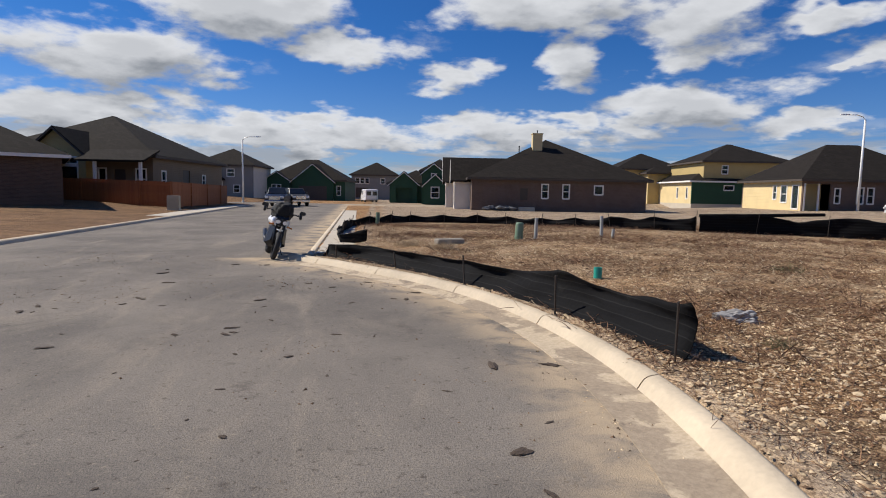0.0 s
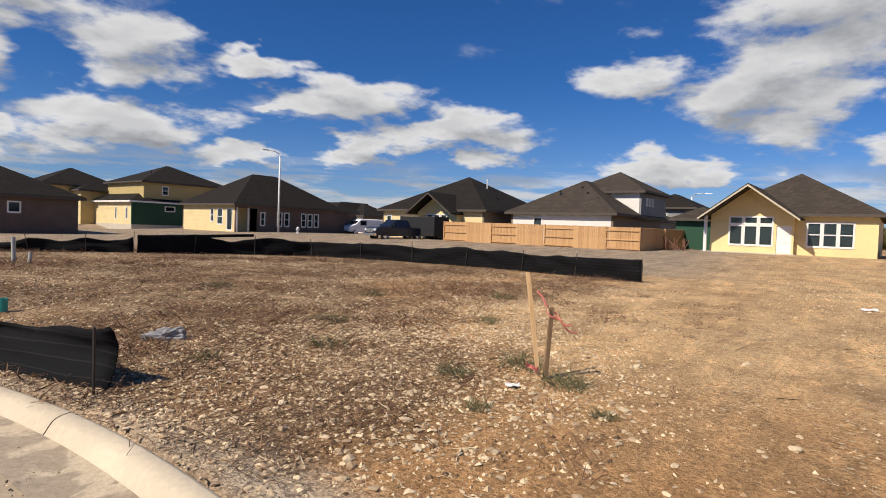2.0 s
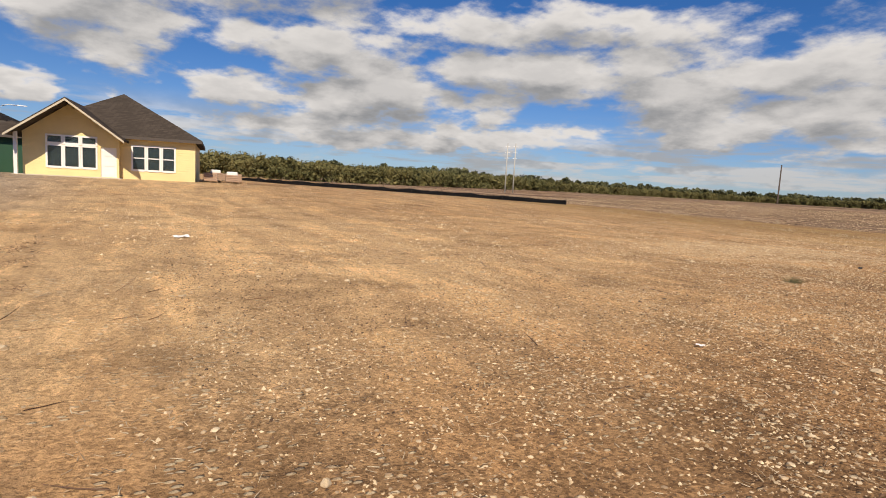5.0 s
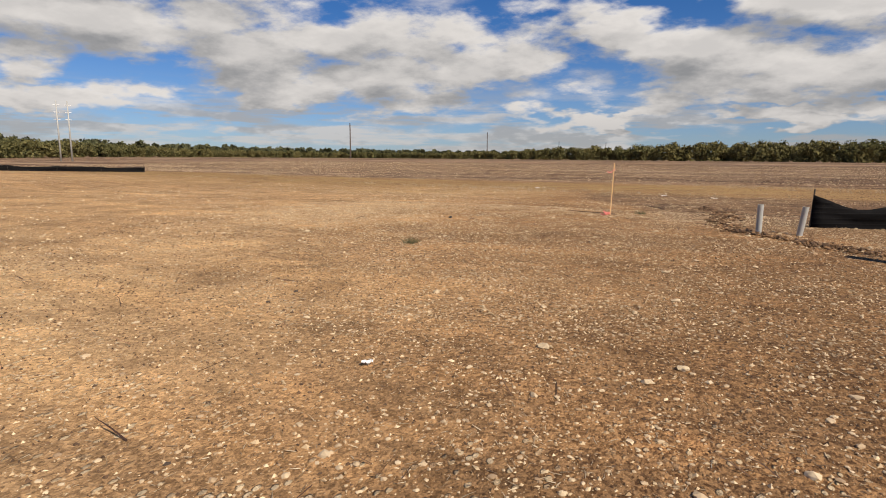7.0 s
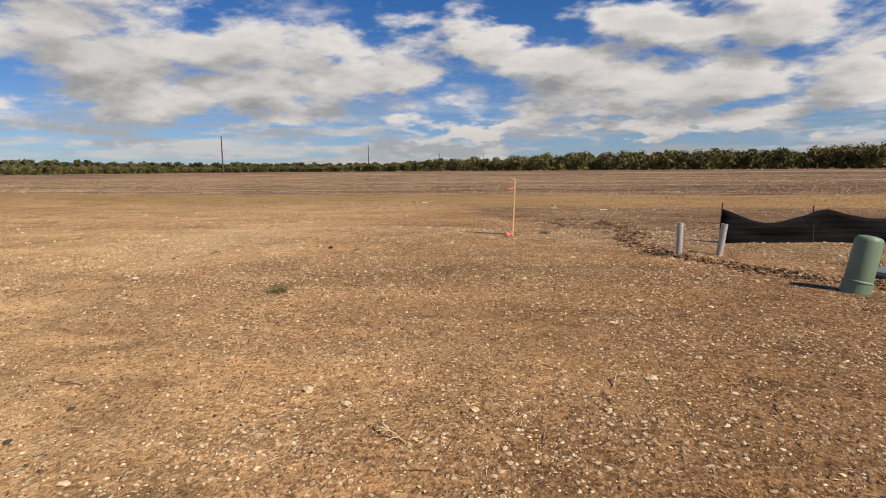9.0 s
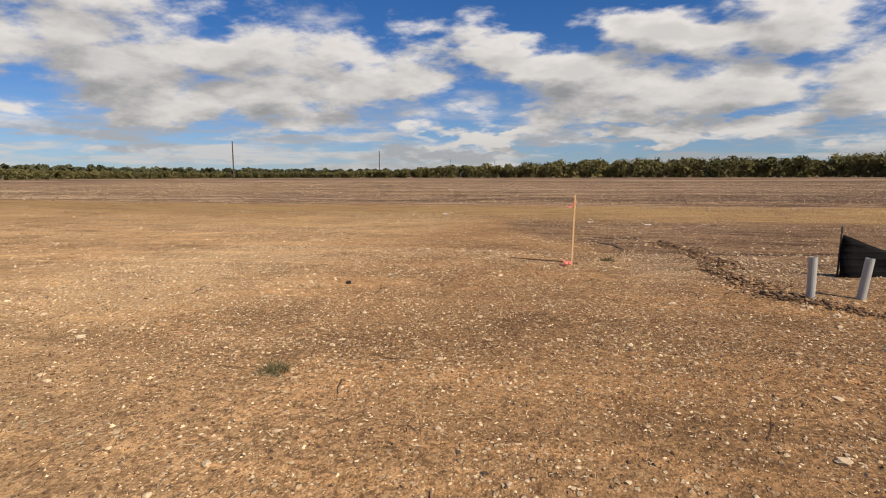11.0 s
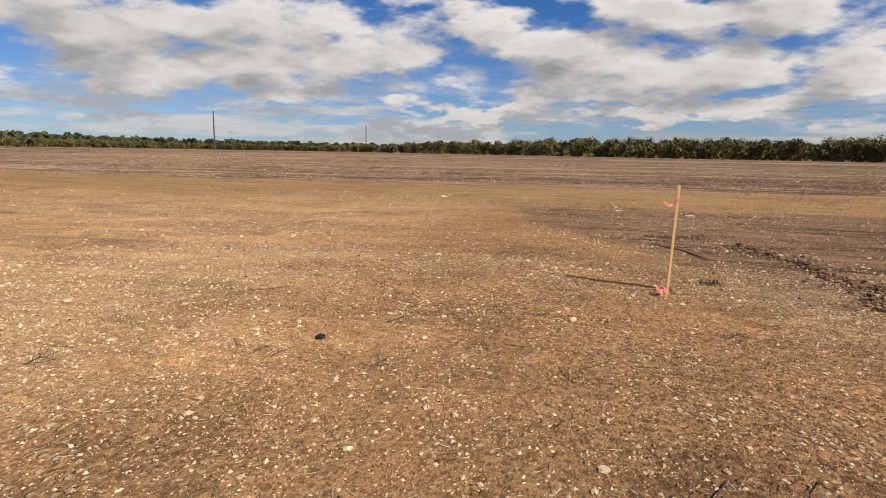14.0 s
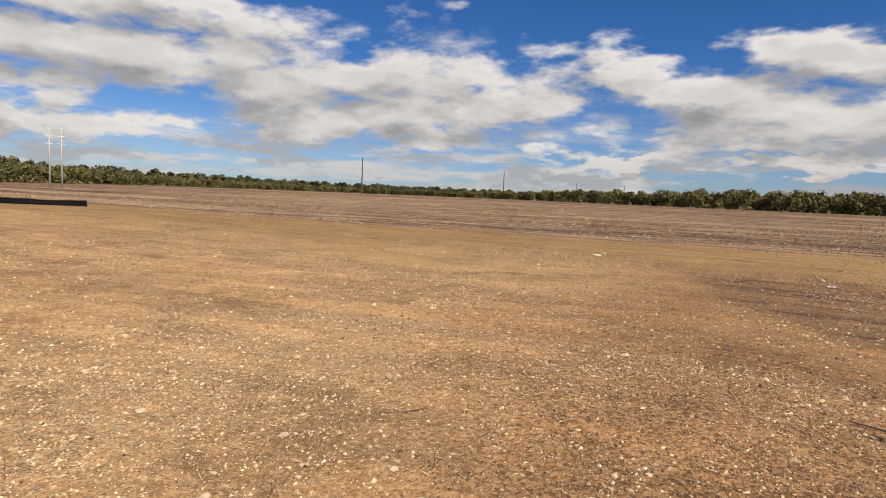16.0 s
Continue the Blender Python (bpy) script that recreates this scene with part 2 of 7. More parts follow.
def ground_material():
    m, graph, shader = material("soil", 0.95)
    p = place(graph)
    zone = graph.add("ShaderNodeAttribute", attribute_name="zone")
    parts_of = graph.add("ShaderNodeSeparateColor", i0=zone.outputs["Color"])
    track, weeds, field = parts_of.outputs[0], parts_of.outputs[1], parts_of.outputs[2]
    grass = graph.add("ShaderNodeAttribute", attribute_name="grass").outputs["Fac"]
    wide_n = graph.noise(p, 0.16, 5.0, 0.6)
    mid_n = graph.noise(p, 1.1, 6.0, 0.62, 0.3)
    small_n = graph.noise(p, 9.0, 6.0, 0.65)
    tiny_n = graph.noise(p, 46.0, 4.0, 0.7)
    damp = graph.add("ShaderNodeAttribute", attribute_name="damp").outputs["Fac"]
    crumbs = graph.add("ShaderNodeTexVoronoi", feature="F1", vector=p, scale=34.0)
    crumb_tone = graph.add("ShaderNodeSeparateColor", i0=crumbs.outputs["Color"]).outputs[0]
    grains = graph.add("ShaderNodeTexVoronoi", feature="F1", vector=graph.vec("MULTIPLY", p, (1.0, 0.6, 1.0)), scale=95.0)
    grain_tone = graph.add("ShaderNodeSeparateColor", i0=grains.outputs["Color"]).outputs[1]
    tone = graph.math("ADD", graph.math("MULTIPLY", crumb_tone, 0.45), graph.math("ADD", graph.math("MULTIPLY", grain_tone, 0.40), graph.math("MULTIPLY", mid_n, 0.30)))
    # crumbly soil
    soil = graph.mix(graph.ramp(tone, 0.15, 0.95), (0.116, 0.058, 0.025), (0.50, 0.288, 0.134))
    soil = graph.mix(graph.ramp(wide_n, 0.42, 0.64, 0.0, 0.4), soil, (0.44, 0.256, 0.116))
    # damp dark soil
    wet = graph.mix(graph.ramp(tone, 0.15, 0.95), (0.060, 0.028, 0.013), (0.30, 0.172, 0.080))
    soil = graph.mix(graph.math("MULTIPLY", damp, graph.ramp(mid_n, 0.25, 0.6, 0.55, 1.0)), soil, wet)
    # trodden pale track
    packed = graph.mix(graph.ramp(tone, 0.1, 1.0), (0.42, 0.262, 0.126), (0.78, 0.525, 0.275))
    packed = graph.mix(graph.ramp(graph.noise(graph.vec("MULTIPLY", p, (0.14, 1.0, 1.0)), 1.1, 9.0, 0.72), 0.46, 0.66, 0.0, 0.5), packed, (0.31, 0.192, 0.098))
    soil = graph.mix(graph.math("MULTIPLY", track, graph.ramp(wide_n, 0.25, 0.6, 0.55, 1.0)), soil, packed)
    # greyish bare subsoil round the building plots and along the kerb
    bare = graph.add("ShaderNodeAttribute", attribute_name="bare").outputs["Fac"]
    subsoil = graph.mix(graph.ramp(tone, 0.1, 1.0), (0.150, 0.112, 0.080), (0.56, 0.440, 0.310))
    soil = graph.mix(graph.math("MULTIPLY", bare, graph.ramp(mid_n, 0.25, 0.6, 0.7, 1.0)), soil, subsoil)
    # lot with rotted weeds
    litter = graph.mix(graph.ramp(tone, 0.2, 0.9), (0.030, 0.016, 0.009), (0.36, 0.225, 0.120))
    litter = graph.mix(graph.ramp(graph.noise(p, 0.7, 6.0, 0.7, 0.5), 0.42, 0.62), litter, graph.mix(graph.ramp(tone, 0.2, 0.9), (0.150, 0.092, 0.050), (0.54, 0.385, 0.230)))
    soil = graph.mix(graph.math("MULTIPLY", weeds, graph.ramp(mid_n, 0.25, 0.55, 0.6, 1.0)), soil, litter)
    # chaff and pebbles in the soil
    chips = graph.add("ShaderNodeTexVoronoi", feature="F1", vector=graph.vec("MULTIPLY", p, (1.0, 0.6, 1.0)), scale=20.0)
    chip_pick = graph.add("ShaderNodeSeparateColor", i0=chips.outputs["Color"]).outputs[2]
    pale = graph.math("MULTIPLY", graph.ramp(chips.outputs["Distance"], 0.36, 0.26), graph.math("MULTIPLY", graph.ramp(chip_pick, 0.70, 0.74), graph.ramp(graph.noise(p, 1.7, 3.0), 0.40, 0.58)))
    soil = graph.mix(graph.math("MULTIPLY", pale, 0.9), soil, (0.60, 0.47, 0.30))
    soil = graph.mix(graph.ramp(tiny_n, 0.56, 0.72, 0.0, 0.6), soil, (0.075, 0.040, 0.018))
    soil = graph.mix(graph.ramp(small_n, 0.58, 0.72, 0.0, 0.55), soil, (0.105, 0.058, 0.028))
    clods = graph.noise(p, 0.6, 9.0, 0.72, 0.4)
    soil = graph.mix(graph.ramp(clods, 0.50, 0.62, 0.0, 0.50), soil, graph.mix(1.0, soil, (0.45, 0.42, 0.40), "MULTIPLY"))
    soil = graph.mix(graph.ramp(clods, 0.44, 0.34, 0.0, 0.4), soil, graph.mix(1.0, soil, (1.45, 1.4, 1.35), "MULTIPLY"))
    patches = graph.noise(graph.vec("MULTIPLY", p, (1.0, 1.6, 1.0)), 2.6, 9.0, 0.74, 0.3)
    soil = graph.mix(graph.ramp(patches, 0.54, 0.66, 0.0, 0.45), soil, graph.mix(1.0, soil, (0.42, 0.39, 0.37), "MULTIPLY"))
    soil = graph.mix(graph.ramp(patches, 0.46, 0.36, 0.0, 0.65), soil, graph.mix(1.0, soil, (1.40, 1.38, 1.36), "MULTIPLY"))
    # long drifts and scrapes left by the grader
    drift = graph.noise(graph.vec("MULTIPLY", p, (0.22, 1.0, 1.0)), 0.9, 9.0, 0.7, 0.4)
    soil = graph.mix(graph.ramp(drift, 0.56, 0.66, 0.0, 0.22), soil, graph.mix(1.0, soil, (0.45, 0.42, 0.40), "MULTIPLY"))
    soil = graph.mix(graph.ramp(drift, 0.52, 0.40, 0.0, 0.7), soil, graph.mix(1.0, soil, (1.36, 1.32, 1.25), "MULTIPLY"))
    # dark turned earth
    turned = graph.add("ShaderNodeAttribute", attribute_name="turned").outputs["Fac"]
    furrow = graph.noise(graph.vec("MULTIPLY", p, (0.30, 1.0, 1.0)), 1.3, 9.0, 0.72, 0.5)
    earth = graph.mix(graph.ramp(tone, 0.15, 0.95), (0.062, 0.034, 0.019), (0.33, 0.200, 0.110))
    earth = graph.mix(graph.ramp(furrow, 0.42, 0.33, 0.0, 0.8), earth, (0.46, 0.310, 0.170))
    earth = graph.mix(graph.ramp(furrow, 0.52, 0.62, 0.0, 0.8), earth, (0.040, 0.022, 0.013))
    soil = graph.mix(graph.math("MULTIPLY", turned, graph.ramp(furrow, 0.36, 0.56, 0.45, 1.0)), soil, earth)
    # dry grass verge
    dry = graph.mix(graph.ramp(small_n, 0.35, 0.65), (0.235, 0.155, 0.060), (0.56, 0.385, 0.160))
    soil = graph.mix(graph.math("MULTIPLY", grass, graph.ramp(drift, 0.36, 0.56, 0.98, 0.25)), soil, dry)
    # harvested field with stubble rows
    rows = graph.add("ShaderNodeTexWave", wave_type="BANDS", bands_direction="DIAGONAL", vector=graph.vec("MULTIPLY", p, (0.25, 1.0, 0.0)), scale=0.32, distortion=3.0)
    for slot, value in (("Detail", 3.0), ("Detail Scale", 1.6)):
        rows.inputs[slot].default_value = value
    stubble = graph.mix(rows.outputs["Fac"], (0.165, 0.094, 0.052), (0.45, 0.285, 0.160))
    stubble = graph.mix(graph.ramp(graph.noise(p, 0.05, 4.0), 0.4, 0.65, 0.0, 0.5), stubble, (0.43, 0.30, 0.20))
    windrows = graph.noise(graph.vec("MULTIPLY", p, (0.045, 0.55, 1.0)), 1.0, 8.0, 0.66, 0.3)
    trash = graph.noise(graph.vec("MULTIPLY", p, (0.22, 1.0, 1.0)), 0.8, 10.0, 0.75)
    stubble = graph.mix(graph.ramp(trash, 0.47, 0.60, 0.0, 0.85), stubble, (0.085, 0.047, 0.027))
    stubble = graph.mix(graph.ramp(trash, 0.45, 0.35, 0.0, 0.75), stubble, (0.66, 0.455, 0.270))
    stubble = graph.mix(graph.ramp(windrows, 0.50, 0.60, 0.0, 0.72), stubble, (0.085, 0.050, 0.034))
    stubble = graph.mix(graph.ramp(windrows, 0.46, 0.38, 0.0, 0.5), stubble, (0.52, 0.37, 0.235))
    strips = graph.noise(graph.vec("MULTIPLY", p, (0.010, 0.10, 1.0)), 1.0, 6.0, 0.6, 0.2)
    stubble = graph.mix(graph.ramp(strips, 0.50, 0.60, 0.0, 0.62), stubble, (0.095, 0.056, 0.038))
    stubble = graph.mix(graph.ramp(strips, 0.46, 0.38, 0.0, 0.45), stubble, (0.50, 0.36, 0.22))
    soil = graph.mix(field, soil, stubble)
    graph.put(shader, "Base Color", soil)
    height = graph.math("MULTIPLY_ADD", small_n, 0.7, graph.math("MULTIPLY_ADD", tiny_n, 0.3, graph.math("MULTIPLY_ADD", pale, 0.5, graph.math("MULTIPLY", crumb_tone, 0.45))))
    bumped(graph, shader, height, 1.0, 0.06)
    shader.inputs["Specular IOR Level"].default_value = 0.15
    return m


def asphalt_material():
    m, graph, shader = material("dusty_asphalt", 0.9)
    p = place(graph)
    grit = graph.noise(p, 70.0, 4.0, 0.7)
    cloudy = graph.noise(p, 0.35, 5.0, 0.6, 0.4)
    streaks = graph.noise(graph.vec("MULTIPLY", p, (0.9, 0.25, 1.0)), 1.2, 5.0, 0.65, 0.8)
    base = graph.mix(graph.ramp(cloudy, 0.32, 0.68), (0.150, 0.132, 0.114), (0.250, 0.218, 0.182))
    base = graph.mix(graph.ramp(streaks, 0.52, 0.72, 0.0, 0.65), base, (0.31, 0.262, 0.205))
    base = graph.mix(graph.ramp(graph.noise(p, 2.3, 6.0, 0.7), 0.60, 0.72, 0.0, 0.6), base, (0.105, 0.088, 0.074))
    base = graph.mix(graph.ramp(grit, 0.4, 0.7, 0.0, 0.7), base, (0.080, 0.073, 0.065))
    base = graph.mix(graph.ramp(graph.noise(p, 24.0, 5.0, 0.75), 0.57, 0.68, 0.0, 0.65), base, (0.33, 0.275, 0.205))
    base = graph.mix(graph.ramp(graph.noise(p, 11.0, 6.0, 0.75), 0.575, 0.67, 0.0, 0.75), base, (0.075, 0.06, 0.048))
    edge = graph.add("ShaderNodeAttribute", attribute_name="silt").outputs["Fac"]
    silt = graph.math("MULTIPLY", edge, graph.ramp(graph.noise(p, 1.6, 5.0, 0.6, 0.5), 0.34, 0.58))
    base = graph.mix(silt, base, (0.46, 0.355, 0.235))
    graph.put(shader, "Base Color", base)
    bumped(graph, shader, grit, 0.7, 0.010)
    shader.inputs["Specular IOR Level"].default_value = 0.2
    return m


def leaf_material(name, dark, light):
    m, graph, shader = material(name, 0.8)
    r = graph.add("ShaderNodeNewGeometry").outputs["Random Per Island"]
    broad = graph.noise(place(graph), 0.05, 3.0)
    f = graph.math("MULTIPLY_ADD", r, 0.7, graph.math("MULTIPLY", graph.ramp(broad, 0.35, 0.65), 0.45))
    graph.put(shader, "Base Color", graph.mix(f, dark, light))
    shader.inputs["Specular IOR Level"].default_value = 0.1
    return m


def stone_material():
    m, graph, shader = material("limestone", 0.9)
    p = place(graph)
    r = graph.math("ADD", graph.math("MULTIPLY", graph.add("ShaderNodeNewGeometry").outputs["Random Per Island"], 0.75), graph.math("MULTIPLY", graph.add("ShaderNodeObjectInfo").outputs["Random"], 0.35))
    base = graph.mix(r, (0.34, 0.225, 0.125), (0.68, 0.535, 0.345))
    n = graph.noise(p, 22.0, 4.0)
    graph.put(shader, "Base Color", graph.mix(graph.ramp(n, 0.45, 0.75, 0.0, 0.6), base, (0.29, 0.185, 0.098)))
    bumped(graph, shader, n, 0.5, 0.01)
    return m


def glass_material():
    m, graph, shader = material("window_glass", 0.03)
    graph.put(shader, "Base Color", (0.16, 0.22, 0.23, 1))
    shader.inputs["Transmission Weight"].default_value = 0.85
    shader.inputs["IOR"].default_value = 1.45
    return m


def straw_material(name, dark, light):
    m, graph, shader = material(name, 0.85)
    r = graph.add("ShaderNodeNewGeometry").outputs["Random Per Island"]
    graph.put(shader, "Base Color", graph.mix(r, dark, light))
    return m


def cloth_material():
    """Woven black silt-fence fabric with faint horizontal ribs."""
    m, graph, shader = material("silt_fabric", 0.85)
    shader.inputs["Specular IOR Level"].default_value = 0.12
    p = place(graph)
    z = graph.add("ShaderNodeSeparateXYZ", i0=p).outputs[2]
    wob = graph.math("MULTIPLY_ADD", graph.noise(p, 1.2, 3.0), 0.06, z)
    rib = graph.math("PINGPONG", wob, 0.055)
    dust = graph.noise(p, 2.4, 5.0, 0.65, 0.4)
    base = graph.mix(graph.ramp(rib, 0.047, 0.054, 0.0, 0.35), (0.006, 0.006, 0.0065), (0.035, 0.034, 0.033))
    base = graph.mix(graph.ramp(dust, 0.60, 0.80, 0.0, 0.3), base, (0.06, 0.052, 0.044))
    graph.put(shader, "Base Color", base)
    bumped(graph, shader, graph.math("MULTIPLY_ADD", rib, 8.0, graph.noise(p, 7.0, 4.0)), 0.5, 0.02)
    return m


SOIL = ground_material()
ASPHALT = asphalt_material()
def silted_material():
    """Concrete under drifts of pale silt with torn edges, and a damp line along the foot of the kerb."""
    m, graph, shader = material("silted_gutter", 0.9)
    p = place(graph)
    drifts = graph.noise(p, 1.3, 8.0, 0.62, 0.6)
    fine = graph.noise(p, 26.0, 5.0, 0.7)
    base = graph.mix(graph.ramp(fine, 0.3, 0.7), (0.29, 0.225, 0.155), (0.40, 0.315, 0.220))
    base = graph.mix(graph.ramp(drifts, 0.47, 0.53, 0.0, 0.85), base, graph.mix(graph.ramp(fine, 0.35, 0.65), (0.50, 0.395, 0.265), (0.62, 0.505, 0.350)))
    base = graph.mix(graph.ramp(drifts, 0.40, 0.33, 0.0, 0.6), base, (0.175, 0.140, 0.105))
    base = graph.mix(graph.ramp(graph.noise(p, 9.0, 5.0, 0.7), 0.62, 0.70, 0.0, 0.6), base, (0.15, 0.115, 0.085))
    graph.put(shader, "Base Color", base)
    bumped(graph, shader, graph.math("MULTIPLY_ADD", drifts, 2.0, fine), 0.5, 0.012)
    return m


CONCRETE = plain("kerb_concrete", (0.55, 0.455, 0.325), 0.85, scale=5, vary=0.36, bump=0.5, random_tint=0.10)
GUTTER = silted_material()
SLAB = plain("pale_concrete", (0.50, 0.44, 0.35), 0.85, scale=4, vary=0.25)
STONE = stone_material()
SHINGLE = shingles("brown_shingle", (0.024, 0.020, 0.0165))
SHINGLE_WARM = shingles("tan_shingle", (0.066, 0.052, 0.041))
BRICK_TAN = bricks("tan_brick", (0.150, 0.097, 0.074), (0.115, 0.073, 0.057), (0.18, 0.145, 0.12))
BRICK_GREY = bricks("brown_brick", (0.110, 0.064, 0.047), (0.070, 0.042, 0.032), (0.13, 0.10, 0.085))
YELLOW = lap_siding("yellow_siding", (0.80, 0.62, 0.295))
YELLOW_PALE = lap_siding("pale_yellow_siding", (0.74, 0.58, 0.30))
OCHRE = lap_siding("ochre_siding", (0.50, 0.37, 0.15))
# tan darkened so that its colour holds the shade of walls facing off the sun
TAN_SHADED = lap_siding("shaded_tan_siding", (0.185, 0.135, 0.085))
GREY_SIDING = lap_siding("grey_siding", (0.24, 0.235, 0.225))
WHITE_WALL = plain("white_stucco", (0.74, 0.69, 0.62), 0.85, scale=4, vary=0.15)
GREEN_WRAP = plain("green_sheathing", (0.008, 0.058, 0.026), 0.6, scale=3, vary=0.3)
TRIM = plain("white_trim", (0.78, 0.75, 0.70), 0.6, scale=5, vary=0.12)
FASCIA = plain("brown_fascia", (0.07, 0.055, 0.043), 0.7)
GLASS = glass_material()
DOOR_DARK = plain("dark_door", (0.05, 0.04, 0.035), 0.5)
CEDAR = wood("new_cedar", (0.60, 0.36, 0.165), (0.40, 0.215, 0.088))
CEDAR_RED = wood("stained_cedar", (0.36, 0.125, 0.042), (0.24, 0.075, 0.024))
LATH = wood("lath", (0.78, 0.52, 0.26), (0.60, 0.36, 0.15))
OLD_WOOD = wood("weathered_wood", (0.32, 0.20, 0.105), (0.18, 0.11, 0.06))
POLE_WOOD = wood("pole_wood", (0.10, 0.072, 0.055), (0.055, 0.04, 0.032))
FABRIC = cloth_material()
STEEL_POST = plain("rusty_post", (0.055, 0.045, 0.038), 0.7, 0.4)
PVC_GREY = plain("grey_conduit", (0.40, 0.40, 0.37), 0.5, vary=0.2)
PVC_TEAL = plain("teal_pipe", (0.02, 0.32, 0.25), 0.45)
GREEN_CAP = plain("sage_green_plastic", (0.155, 0.235, 0.155), 0.55, vary=0.2)
GALVANISED = plain("galvanised_steel", (0.74, 0.74, 0.72), 0.5, 0.0, vary=0.10)
RIBBON = plain("pink_ribbon", (0.82, 0.24, 0.20), 0.6)
RIBBON_WHITE = plain("pale_paper", (0.80, 0.78, 0.74), 0.7)
RUBBER = plain("rubber", (0.016, 0.016, 0.017), 0.75)
BLACK_PLASTIC = plain("black_plastic", (0.015, 0.015, 0.017), 0.45)
BLACK_CLOTH = plain("black_textile", (0.010, 0.010, 0.011), 0.85)
WHITE_PAINT = plain("white_paint", (0.80, 0.80, 0.80), 0.25, vary=0.05)
NAVY_PAINT = plain("navy_paint", (0.008, 0.012, 0.024), 0.35, vary=0.05)
DARK_METAL = plain("dark_metal", (0.05, 0.05, 0.052), 0.4, 0.8)
CHROME = plain("chrome", (0.70, 0.70, 0.70), 0.15, 1.0, vary=0.05)
LENS = plain("lamp_lens", (0.75, 0.76, 0.78), 0.1, 0.2, vary=0.05)
MUD = plain("dark_mud", (0.085, 0.060, 0.042), 0.95, scale=20, vary=0.4, bump=0.6)
LEAVES = leaf_material("live_oak_leaves", (0.080, 0.084, 0.034), (0.185, 0.160, 0.064))
LEAVES_FAR = leaf_material("distant_leaves", (0.05, 0.06, 0.032), (0.11, 0.11, 0.055))
STRAW = straw_material("dry_straw", (0.20, 0.135, 0.075), (0.62, 0.50, 0.33))
WEED = straw_material("dead_weed", (0.046, 0.020, 0.011), (0.30, 0.165, 0.085))
GREENERY = straw_material("green_weed", (0.050, 0.055, 0.022), (0.19, 0.17, 0.075))
BARK = plain("bark", (0.15, 0.095, 0.058), 0.95)
PALLET_STUFF = plain("wrapped_stone", (0.42, 0.28, 0.19), 0.85, scale=3, vary=0.4)
HUMUS = plain("black_cover_plastic", (0.02, 0.02, 0.02), 0.4)
CHAFF = straw_material("pale_chaff", (0.34, 0.22, 0.11), (0.76, 0.60, 0.38))
CLOD_BROWN = straw_material("brown_clod", (0.075, 0.040, 0.018), (0.34, 0.195, 0.09))
CRUMB = straw_material("dark_crumb", (0.060, 0.033, 0.017), (0.190, 0.108, 0.054))

# ---- building helpers ----


def box(bm, x0, x1, y0, y1, z0, z1):
    v = [bm.verts.new((x, y, z)) for z in (z0, z1) for x, y in ((x0, y0), (x1, y0), (x1, y1), (x0, y1))]
    for f in ((3, 2, 1, 0), (4, 5, 6, 7), (0, 1, 5, 4), (1, 2, 6, 5), (2, 3, 7, 6), (3, 0, 4, 7)):
        bm.faces.new([v[i] for i in f])
    return v


def tube(bm, points, radii, sides=10, cap=True):
    """A tapered tube through the points."""
    points = [Vector(p) for p in points]
    rings = []
    for i, p in enumerate(points):
        d = (points[min(i + 1, len(points) - 1)] - points[max(i - 1, 0)]).normalized()
        a = d.orthogonal().normalized() if abs(d.z) < 0.9 else Vector((1, 0, 0))
        a = (a - d * a.dot(d)).normalized()
        b = d.cross(a)
        r = radii[i] if isinstance(radii, (list, tuple)) else radii
        rings.append([bm.verts.new(p + (a * math.cos(t) + b * math.sin(t)) * r) for t in (2 * math.pi * k / sides for k in range(sides))])
    for one, two in zip(rings, rings[1:]):
        for k in range(sides):
            bm.faces.new((one[k], one[(k + 1) % sides], two[(k + 1) % sides], two[k]))
    if cap:
        bm.faces.new(rings[0][::-1])
        bm.faces.new(rings[-1])
    return rings


def lathe(bm, profile, centre=(0, 0, 0), axis="z", sides=24):
    """A solid of revolution from (radius, height) pairs."""
    rings = []
    for r, h in profile:
        ring = []
        for k in range(sides):
            t = 2 * math.pi * k / sides
            c, s = max(r, 1e-4) * math.cos(t), max(r, 1e-4) * math.sin(t)
            q = (c, s, h) if axis == "z" else ((h, c, s) if axis == "x" else (s, h, c))
            ring.append(bm.verts.new(Vector(centre) + Vector(q)))
        rings.append(ring)
    for one, two in zip(rings, rings[1:]):
        for k in range(sides):
            bm.faces.new((one[k], one[(k + 1) % sides], two[(k + 1) % sides], two[k]))
    return rings


def loft(bm, sections):
    """Joins closed sections of equal count into a skin with capped ends."""
    rings = [[bm.verts.new(p) for p in ring] for ring in sections]
    n = len(rings[0])
    for one, two in zip(rings, rings[1:]):
        for k in range(n):
            bm.faces.new((one[k], one[(k + 1) % n], two[(k + 1) % n], two[k]))
    bm.faces.new(rings[0][::-1])
    bm.faces.new(rings[-1])


def finish(bm, bevel=0.0, smooth=False, segments=1):
    if bevel:
        bmesh.ops.bevel(bm, geom=list(bm.edges), offset=bevel, segments=segments, affect="EDGES", clamp_overlap=True)
    bmesh.ops.recalc_face_normals(bm, faces=list(bm.faces))
    for f in bm.faces:
        f.smooth = smooth
    return bm


def part(name, bm, mat, parent=None, label="", smooth=False, bevel=0.0):
    finish(bm, bevel, smooth)
    data = bpy.data.meshes.new(name)
    bm.to_mesh(data)
    bm.free()
    data.materials.append(mat)
    ob = new(name, data)
    if parent is not None:
        ob.parent = parent
    if label:
        tagged(ob, label)
    return ob


def shared(name, data, parent, m):
    ob = new(name, data)
    ob.parent = parent
    ob.matrix_basis = m
    return ob


